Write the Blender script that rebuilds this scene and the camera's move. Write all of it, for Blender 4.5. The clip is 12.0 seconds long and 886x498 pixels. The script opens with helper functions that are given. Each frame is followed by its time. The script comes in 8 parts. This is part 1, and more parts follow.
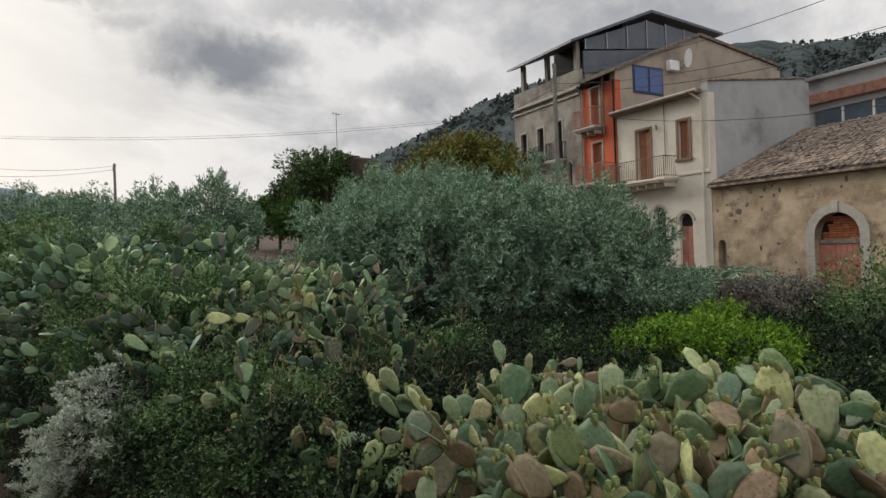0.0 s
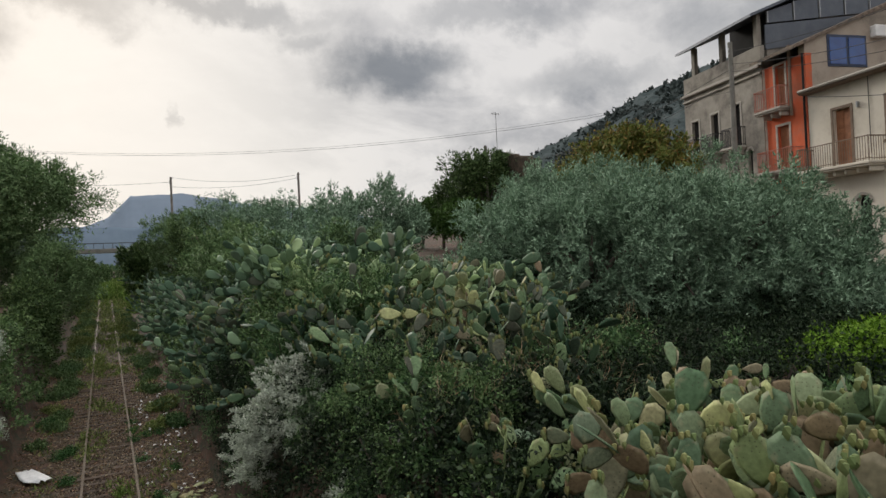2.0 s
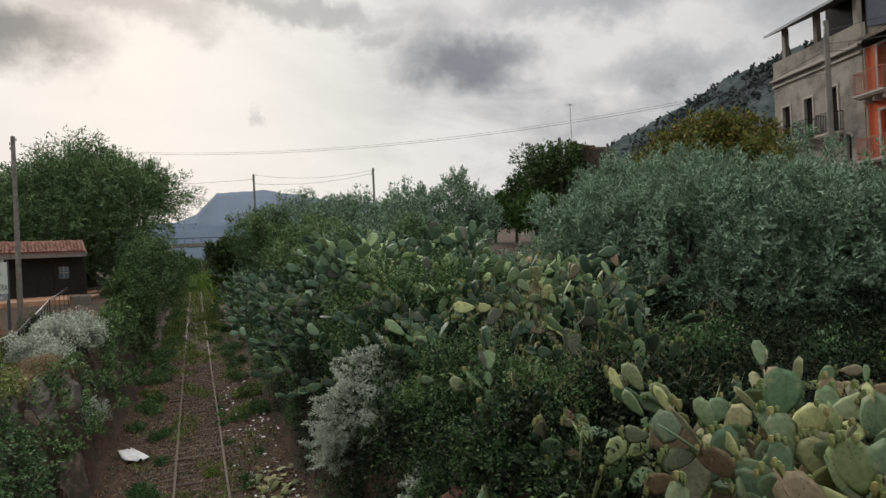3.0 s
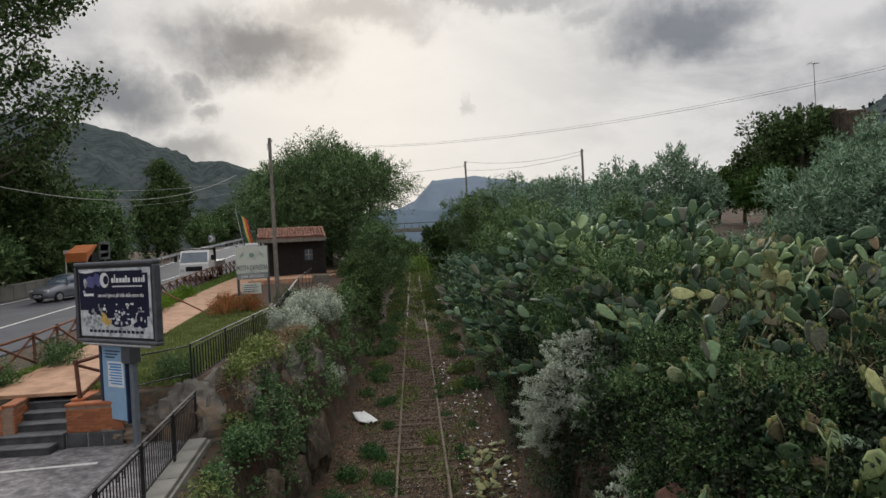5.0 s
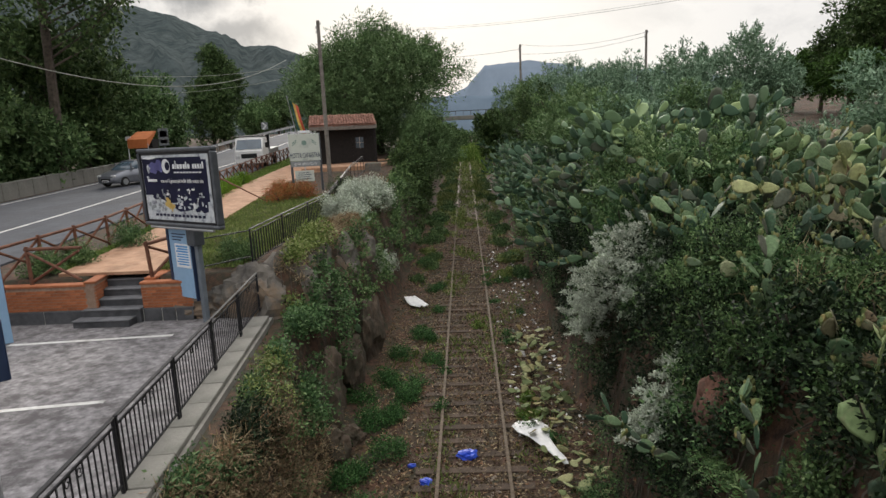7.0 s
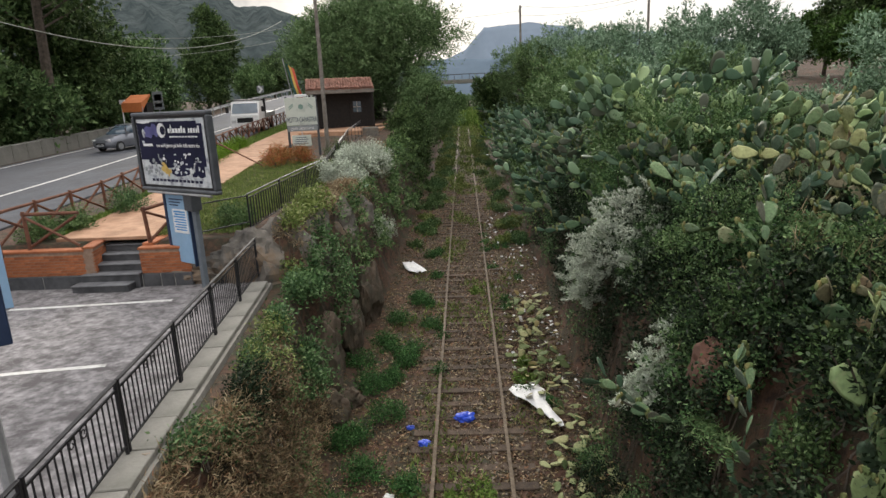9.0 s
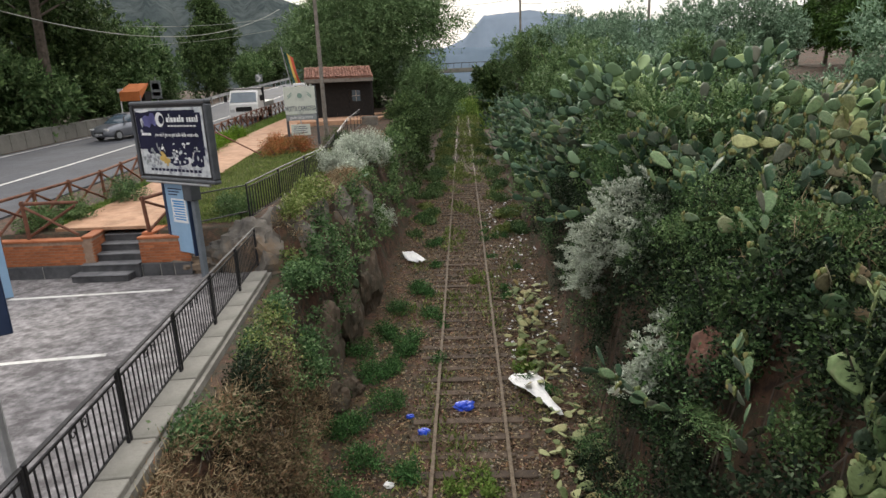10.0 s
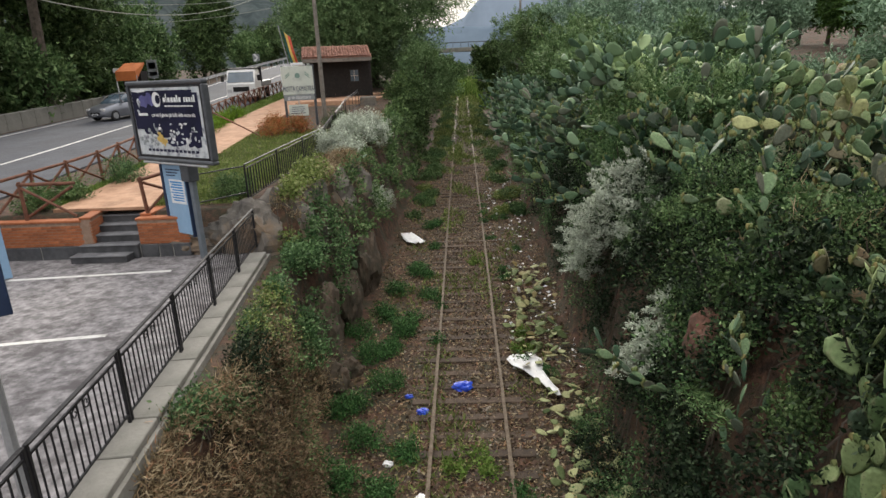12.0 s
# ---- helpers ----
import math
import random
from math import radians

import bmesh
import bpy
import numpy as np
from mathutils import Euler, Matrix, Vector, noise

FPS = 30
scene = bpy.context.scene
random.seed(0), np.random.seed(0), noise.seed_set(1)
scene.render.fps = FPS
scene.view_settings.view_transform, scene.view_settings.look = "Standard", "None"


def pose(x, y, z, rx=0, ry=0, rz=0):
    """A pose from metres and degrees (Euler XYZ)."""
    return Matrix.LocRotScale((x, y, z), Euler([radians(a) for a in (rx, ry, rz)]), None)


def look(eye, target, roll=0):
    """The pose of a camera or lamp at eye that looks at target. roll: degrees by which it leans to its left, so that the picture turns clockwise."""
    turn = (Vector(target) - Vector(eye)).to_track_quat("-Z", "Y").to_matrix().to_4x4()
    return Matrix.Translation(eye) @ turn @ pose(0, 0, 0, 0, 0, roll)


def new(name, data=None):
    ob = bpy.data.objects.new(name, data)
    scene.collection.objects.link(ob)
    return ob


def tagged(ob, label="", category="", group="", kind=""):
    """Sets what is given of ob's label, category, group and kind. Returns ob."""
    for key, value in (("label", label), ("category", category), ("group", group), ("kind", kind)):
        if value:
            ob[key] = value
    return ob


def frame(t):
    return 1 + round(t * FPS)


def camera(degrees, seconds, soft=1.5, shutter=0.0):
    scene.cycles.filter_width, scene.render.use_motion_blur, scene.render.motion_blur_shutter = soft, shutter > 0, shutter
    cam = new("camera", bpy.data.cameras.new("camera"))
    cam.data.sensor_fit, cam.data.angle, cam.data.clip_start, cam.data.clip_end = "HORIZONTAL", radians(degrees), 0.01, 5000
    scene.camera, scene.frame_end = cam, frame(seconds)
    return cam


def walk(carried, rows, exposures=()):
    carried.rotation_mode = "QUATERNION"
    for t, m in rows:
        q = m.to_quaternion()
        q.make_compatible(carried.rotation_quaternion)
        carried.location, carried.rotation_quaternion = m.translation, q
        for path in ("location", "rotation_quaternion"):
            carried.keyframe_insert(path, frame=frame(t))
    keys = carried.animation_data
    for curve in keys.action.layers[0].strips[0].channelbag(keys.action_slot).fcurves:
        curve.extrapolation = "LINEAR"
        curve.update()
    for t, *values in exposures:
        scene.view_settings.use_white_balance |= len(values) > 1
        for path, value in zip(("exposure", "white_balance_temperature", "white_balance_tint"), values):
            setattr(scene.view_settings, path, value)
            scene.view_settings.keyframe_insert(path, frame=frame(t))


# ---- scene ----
cam = camera(72.35, 12.0)
PATH = [
    (0.0, pose(0.147, -0.028, 7.265, 90.02, 2.12, -44.28)),
    (0.5, pose(0.144, -0.025, 7.265, 90.04, 2.35, -41.64)),
    (1.0, pose(0.138, -0.020, 7.265, 90.20, 2.59, -37.03)),
    (1.5, pose(0.131, -0.016, 7.265, 90.35, 2.69, -32.70)),
    (2.0, pose(0.126, -0.013, 7.265, 90.47, 2.73, -29.17)),
    (2.5, pose(0.121, -0.010, 7.265, 90.36, 2.71, -26.04)),
    (4.5, pose(0.091, -0.001, 7.265, 89.87, 3.06, -7.80)),
    (5.0, pose(0.082, -0.000, 7.265, 89.62, 2.98, -2.80)),
    (5.5, pose(0.076, -0.000, 7.265, 88.39, 2.89, 0.68)),
    (6.0, pose(0.074, -0.000, 7.265, 85.23, 2.78, 2.01)),
    (6.5, pose(0.074, -0.000, 7.265, 81.76, 2.66, 2.03)),
    (7.0, pose(0.074, -0.000, 7.265, 79.44, 2.62, 1.99)),
    (9.0, pose(0.074, -0.000, 7.265, 76.19, 2.51, 1.84)),
    (9.5, pose(0.074, -0.000, 7.265, 75.79, 2.52, 1.83)),
    (10.0, pose(0.074, -0.000, 7.265, 75.20, 2.51, 1.79)),
    (10.5, pose(0.074, -0.000, 7.265, 74.72, 2.50, 1.76)),
    (11.0, pose(0.074, -0.000, 7.265, 74.30, 2.46, 1.73)),
    (11.5, pose(0.074, -0.000, 7.265, 73.86, 2.47, 1.73)),
    (12.0, pose(0.074, -0.000, 7.265, 73.44, 2.42, 1.70)),
]
EXPOSURES = [(0.0, 0.12, 6580, 11.5), (2.5, 0.0, 6580, 11.5), (5.2, -0.12, 6500, 11), (6.0, -0.2, 6550, 11), (6.5, 0.02, 6580, 11), (7.0, 0.25, 6600, 11), (12.0, 0.58, 6700, 11.5)]
SKY, SUN_POWER, ZENITH, CLOUD_SHIFT = 0.92, 1.7, 2.6, (3.1, 0.4, 0.0)
walk(cam, PATH, exposures=EXPOSURES)

# ---- world and sun: a bright overcast evening sky, brightest low ahead ----
SUN_AZ, SUN_EL = -6.0, 24.0
GLOW_AZ, GLOW_EL = -2.0, 9.0
sun_dir = Vector((math.sin(radians(SUN_AZ)) * math.cos(radians(SUN_EL)), math.cos(radians(SUN_AZ)) * math.cos(radians(SUN_EL)), math.sin(radians(SUN_EL))))
world = bpy.data.worlds.new("sky")
scene.world = world
world.use_nodes = True
wt = world.node_tree
wt.nodes.clear()


def wnode(kind, **kw):
    n = wt.nodes.new(kind)
    for k, v in kw.items():
        if k in n.inputs:
            n.inputs[k].default_value = v
    return n


sky = wt.nodes.new("ShaderNodeTexSky")
sky.sky_type, sky.sun_disc = "NISHITA", False
sky.sun_elevation, sky.sun_rotation = radians(SUN_EL), radians(SUN_AZ)
sky.air_density, sky.dust_density = 1.4, 3.0
coord = wt.nodes.new("ShaderNodeTexCoord")
sep = wt.nodes.new("ShaderNodeSeparateXYZ")
wt.links.new(coord.outputs["Generated"], sep.inputs[0])
# clouds lie on a flat layer: divide the direction by its height
zc = wt.nodes.new("ShaderNodeMath")
zc.operation = "MAXIMUM"
zc.inputs[1].default_value = 0.0
wt.links.new(sep.outputs[2], zc.inputs[0])
za = wt.nodes.new("ShaderNodeMath")
za.operation = "ADD"
za.inputs[1].default_value = 0.5
wt.links.new(zc.outputs[0], za.inputs[0])
flat = wt.nodes.new("ShaderNodeVectorMath")
flat.operation = "DIVIDE"
comb = wt.nodes.new("ShaderNodeCombineXYZ")
for i in range(3):
    wt.links.new(za.outputs[0], comb.inputs[i])
wt.links.new(coord.outputs["Generated"], flat.inputs[0])
wt.links.new(comb.outputs[0], flat.inputs[1])
shift = wt.nodes.new("ShaderNodeVectorMath")
shift.operation = "MULTIPLY_ADD"
shift.inputs[1].default_value, shift.inputs[2].default_value = (0.9, 1.1, 0.0), CLOUD_SHIFT
wt.links.new(flat.outputs[0], shift.inputs[0])
big = wnode("ShaderNodeTexNoise", Scale=2.6, Detail=10.0, Roughness=0.62, Distortion=0.25)
wt.links.new(shift.outputs[0], big.inputs["Vector"])
ramp = wt.nodes.new("ShaderNodeValToRGB")
ramp.color_ramp.elements[0].position, ramp.color_ramp.elements[0].color = 0.40, (0.49, 0.50, 0.52, 1)
ramp.color_ramp.elements[1].position, ramp.color_ramp.elements[1].color = 0.58, (0.83, 0.825, 0.815, 1)
wt.links.new(big.outputs["Fac"], ramp.inputs[0])
# the veiled sun brightens the cloud sheet round it
dot = wt.nodes.new("ShaderNodeVectorMath")
dot.operation = "DOT_PRODUCT"
dot.inputs[1].default_value = (math.sin(radians(GLOW_AZ)) * math.cos(radians(GLOW_EL)), math.cos(radians(GLOW_AZ)) * math.cos(radians(GLOW_EL)), math.sin(radians(GLOW_EL)))
wt.links.new(coord.outputs["Generated"], dot.inputs[0])
near_sun = wt.nodes.new("ShaderNodeMapRange")
near_sun.interpolation_type = "SMOOTHSTEP"
near_sun.inputs[1].default_value, near_sun.inputs[2].default_value = 0.86, 1.0
near_sun.inputs[3].default_value, near_sun.inputs[4].default_value = 0.0, 0.85
wt.links.new(dot.outputs["Value"], near_sun.inputs[0])
glow = wt.nodes.new("ShaderNodeMix")
glow.data_type = "RGBA"
wt.links.new(near_sun.outputs[0], glow.inputs["Factor"])
wt.links.new(ramp.outputs[0], glow.inputs["A"])
glow.inputs["B"].default_value = (0.96, 0.945, 0.90, 1)
# darker cloud masses below the sheet: bearing, elevation, half width, half height (degrees), depth
CLOUDS = [(-14, 18.2, 9.0, 3.6, 0.95), (-19.5, 15.2, 3.2, 1.5, 0.7), (-27, 13.6, 7.5, 3.4, 0.9), (-20, 9.2, 7.0, 2.4, 0.65), (-17.6, 12.8, 1.9, 1.2, 0.55), (-35, 9.5, 7.0, 3.4, 0.7), (-4, 20.8, 11.0, 2.2, 0.5), (26, 17.3, 7.5, 2.9, 0.8), (16.5, 19.6, 4.0, 1.5, 0.4), (44, 14.8, 9.0, 2.6, 0.45), (58, 18.0, 12.0, 4.0, 0.45), (35, 21.5, 9.0, 1.8, 0.4), (6.2, 13.2, 0.7, 1.3, 0.3), (8, 21.5, 12.0, 1.6, 0.5)]
rag_noise = wnode("ShaderNodeTexNoise", Scale=6.5, Detail=9.0, Roughness=0.62)
wt.links.new(coord.outputs["Generated"], rag_noise.inputs["Vector"])
ragged = wt.nodes.new("ShaderNodeVectorMath")
ragged.operation = "MULTIPLY_ADD"
ragged.inputs[1].default_value, ragged.inputs[2].default_value = (0.24, 0.24, 0.17), (-0.12, -0.12, -0.085)
wt.links.new(rag_noise.outputs["Color"], ragged.inputs[0])
torn = wt.nodes.new("ShaderNodeVectorMath")
torn.operation = "ADD"
wt.links.new(coord.outputs["Generated"], torn.inputs[0])
wt.links.new(ragged.outputs[0], torn.inputs[1])
depth_of = None
for (c_az, c_el, c_w, c_h, c_d) in CLOUDS:
    place = wt.nodes.new("ShaderNodeMapping")
    place.vector_type = "TEXTURE"
    place.inputs["Location"].default_value = (math.sin(radians(c_az)) * math.cos(radians(c_el)), math.cos(radians(c_az)) * math.cos(radians(c_el)), math.sin(radians(c_el)))
    place.inputs["Rotation"].default_value = (radians(c_el), 0, -radians(c_az))
    place.inputs["Scale"].default_value = (radians(c_w), 1.0, radians(c_h))
    wt.links.new(torn.outputs[0], place.inputs["Vector"])
    far_off = wt.nodes.new("ShaderNodeVectorMath")
    far_off.operation = "LENGTH"
    wt.links.new(place.outputs[0], far_off.inputs[0])
    fall = wt.nodes.new("ShaderNodeMapRange")
    fall.interpolation_type = "SMOOTHSTEP"
    fall.inputs[1].default_value, fall.inputs[2].default_value = 0.2, 1.2
    fall.inputs[3].default_value, fall.inputs[4].default_value = c_d, 0.0
    wt.links.new(far_off.outputs["Value"], fall.inputs[0])
    if depth_of is None:
        depth_of = fall.outputs[0]
    else:
        most = wt.nodes.new("ShaderNodeMath")
        most.operation = "MAXIMUM"
        wt.links.new(depth_of, most.inputs[0])
        wt.links.new(fall.outputs[0], most.inputs[1])
        depth_of = most.outputs[0]
clouded = wt.nodes.new("ShaderNodeMix")
clouded.data_type = "RGBA"
wt.links.new(depth_of, clouded.inputs["Factor"])
wt.links.new(glow.outputs["Result"], clouded.inputs["A"])
clouded.inputs["B"].default_value = (0.14, 0.17, 0.21, 1)
zenith = wt.nodes.new("ShaderNodeMapRange")
zenith.inputs[1].default_value, zenith.inputs[2].default_value = 0.40, 1.0
zenith.inputs[3].default_value, zenith.inputs[4].default_value = 1.0, ZENITH
wt.links.new(sep.outputs[2], zenith.inputs[0])
warm = wt.nodes.new("ShaderNodeVectorMath")
warm.operation = "SCALE"
wt.links.new(clouded.outputs["Result"], warm.inputs[0])
wt.links.new(zenith.outputs[0], warm.inputs["Scale"])
skydim = wt.nodes.new("ShaderNodeVectorMath")
skydim.operation = "SCALE"
skydim.inputs["Scale"].default_value = 0.07
wt.links.new(sky.outputs[0], skydim.inputs[0])
mix = wt.nodes.new("ShaderNodeMix")
mix.data_type = "RGBA"
mix.inputs["Factor"].default_value = 0.94
wt.links.new(skydim.outputs[0], mix.inputs["A"])
wt.links.new(warm.outputs[0], mix.inputs["B"])
bg = wnode("ShaderNodeBackground", Strength=SKY)
wt.links.new(mix.outputs["Result"], bg.inputs[0])
wout = wt.nodes.new("ShaderNodeOutputWorld")
wt.links.new(bg.outputs[0], wout.inputs[0])

sun = new("sun", bpy.data.lights.new("sun", "SUN"))
sun.data.energy, sun.data.angle, sun.data.color = SUN_POWER, radians(16), (1.0, 0.95, 0.86)
sun.matrix_world = look(sun_dir * 60, (0, 0, 0))


# ---- materials ----
def mat(name, c1, c2, scale=3.0, rough=0.85, bump=0.3, metal=0.0, fine=40.0, stain=None, stain_scale=0.7, stain_cut=0.55, rand=0.0, bump_scale=None, spec=0.4):
    m = bpy.data.materials.new(name)
    m.use_nodes = True
    nt = m.node_tree
    b = nt.nodes["Principled BSDF"]
    b.inputs["Roughness"].default_value, b.inputs["Metallic"].default_value = rough, metal
    b.inputs["Specular IOR Level"].default_value = spec
    tc = nt.nodes.new("ShaderNodeTexCoord")
    n1 = nt.nodes.new("ShaderNodeTexNoise")
    n1.inputs["Scale"].default_value, n1.inputs["Detail"].default_value = scale, 8
    n1.inputs["Roughness"].default_value = 0.65
    nt.links.new(tc.outputs["Object"], n1.inputs["Vector"])
    r = nt.nodes.new("ShaderNodeValToRGB")
    r.color_ramp.elements[0].position, r.color_ramp.elements[0].color = 0.32, (*c1, 1)
    r.color_ramp.elements[1].position, r.color_ramp.elements[1].color = 0.68, (*c2, 1)
    nt.links.new(n1.outputs["Fac"], r.inputs[0])
    col = r.outputs[0]
    if stain:
        n2 = nt.nodes.new("ShaderNodeTexNoise")
        n2.inputs["Scale"].default_value, n2.inputs["Detail"].default_value, n2.inputs["Roughness"].default_value = stain_scale, 9, 0.7
        nt.links.new(tc.outputs["Object"], n2.inputs["Vector"])
        mr = nt.nodes.new("ShaderNodeMapRange")
        mr.inputs[1].default_value, mr.inputs[2].default_value = stain_cut - 0.06, stain_cut + 0.1
        nt.links.new(n2.outputs["Fac"], mr.inputs[0])
        mx = nt.nodes.new("ShaderNodeMix")
        mx.data_type = "RGBA"
        nt.links.new(mr.outputs[0], mx.inputs["Factor"])
        nt.links.new(col, mx.inputs["A"])
        mx.inputs["B"].default_value = (*stain, 1)
        col = mx.outputs["Result"]
    if rand:
        oi = nt.nodes.new("ShaderNodeObjectInfo")
        hv = nt.nodes.new("ShaderNodeHueSaturation")
        mr2 = nt.nodes.new("ShaderNodeMapRange")
        mr2.inputs[3].default_value, mr2.inputs[4].default_value = 1 - rand, 1 + rand
        nt.links.new(oi.outputs["Random"], mr2.inputs[0])
        nt.links.new(mr2.outputs[0], hv.inputs["Value"])
        nt.links.new(col, hv.inputs["Color"])
        col = hv.outputs[0]
    nt.links.new(col, b.inputs["Base Color"])
    if bump:
        n3 = nt.nodes.new("ShaderNodeTexNoise")
        n3.inputs["Scale"].default_value, n3.inputs["Detail"].default_value = bump_scale or fine, 6
        nt.links.new(tc.outputs["Object"], n3.inputs["Vector"])
        bp = nt.nodes.new("ShaderNodeBump")
        bp.inputs["Strength"].default_value, bp.inputs["Distance"].default_value = bump, 0.02
        nt.links.new(n3.outputs["Fac"], bp.inputs["Height"])
        nt.links.new(bp.outputs[0], b.inputs["Normal"])
    return m


def leafmat(name, colours, trans=0.10, rough=0.62, by_object=False, spec=0.08):
    """Leaves: each island (or object) takes its own tint; some light passes through."""
    m = bpy.data.materials.new(name)
    m.use_nodes = True
    nt = m.node_tree
    b = nt.nodes["Principled BSDF"]
    b.inputs["Roughness"].default_value = rough
    b.inputs["Specular IOR Level"].default_value = spec
    if by_object:
        src = nt.nodes.new("ShaderNodeObjectInfo").outputs["Random"]
    else:
        src = nt.nodes.new("ShaderNodeNewGeometry").outputs["Random Per Island"]
    r = nt.nodes.new("ShaderNodeValToRGB")
    while len(r.color_ramp.elements) < len(colours):
        r.color_ramp.elements.new(0.5)
    for i, c in enumerate(colours):
        r.color_ramp.elements[i].position = (i / (len(colours) - 1)) ** (1.0 if by_object else 0.72)
        r.color_ramp.elements[i].color = (*c, 1)
    nt.links.new(src, r.inputs[0])
    tc = nt.nodes.new("ShaderNodeTexCoord")
    n1 = nt.nodes.new("ShaderNodeTexNoise")
    n1.inputs["Scale"].default_value, n1.inputs["Detail"].default_value = (9.0 if by_object else 1.3), 5
    nt.links.new(tc.outputs["Object"], n1.inputs["Vector"])
    mr = nt.nodes.new("ShaderNodeMapRange")
    mr.inputs[1].default_value, mr.inputs[2].default_value, mr.inputs[3].default_value, mr.inputs[4].default_value = 0.3, 0.7, 0.72, 1.25
    nt.links.new(n1.outputs["Fac"], mr.inputs[0])
    hv = nt.nodes.new("ShaderNodeHueSaturation")
    nt.links.new(mr.outputs[0], hv.inputs["Value"])
    nt.links.new(r.outputs[0], hv.inputs["Color"])
    nt.links.new(hv.outputs[0], b.inputs["Base Color"])
    if by_object:  # spine spots and a scarred skin
        vo = nt.nodes.new("ShaderNodeTexVoronoi")
        vo.inputs["Scale"].default_value, vo.inputs["Randomness"].default_value = 11.0, 0.35
        nt.links.new(tc.outputs["Object"], vo.inputs["Vector"])
        sp = nt.nodes.new("ShaderNodeMapRange")
        sp.inputs[1].default_value, sp.inputs[2].default_value, sp.inputs[3].default_value, sp.inputs[4].default_value = 0.12, 0.2, 0.65, 0.0
        nt.links.new(vo.outputs["Distance"], sp.inputs[0])
        n2 = nt.nodes.new("ShaderNodeTexNoise")
        n2.inputs["Scale"].default_value, n2.inputs["Detail"].default_value = 3.0, 8
        nt.links.new(tc.outputs["Object"], n2.inputs["Vector"])
        sc = nt.nodes.new("ShaderNodeMapRange")
        sc.inputs[1].default_value, sc.inputs[2].default_value, sc.inputs[3].default_value, sc.inputs[4].default_value = 0.56, 0.68, 0.0, 0.6
        nt.links.new(n2.outputs["Fac"], sc.inputs[0])
        m1, m2 = nt.nodes.new("ShaderNodeMix"), nt.nodes.new("ShaderNodeMix")
        m1.data_type = m2.data_type = "RGBA"
        nt.links.new(sc.outputs[0], m1.inputs["Factor"])
        nt.links.new(hv.outputs[0], m1.inputs["A"])
        m1.inputs["B"].default_value = (0.30, 0.27, 0.17, 1)
        nt.links.new(sp.outputs[0], m2.inputs["Factor"])
        nt.links.new(m1.outputs["Result"], m2.inputs["A"])
        m2.inputs["B"].default_value = (0.06, 0.055, 0.035, 1)
        nt.links.new(m2.outputs["Result"], b.inputs["Base Color"])
    if trans:
        tr = nt.nodes.new("ShaderNodeBsdfTranslucent")
        nt.links.new(hv.outputs[0], tr.inputs[0])
        ms = nt.nodes.new("ShaderNodeMixShader")
        ms.inputs[0].default_value = trans
        nt.links.new(b.outputs[0], ms.inputs[1])
        nt.links.new(tr.outputs[0], ms.inputs[2])
        nt.links.new(ms.outputs[0], nt.nodes["Material Output"].inputs[0])
    return m


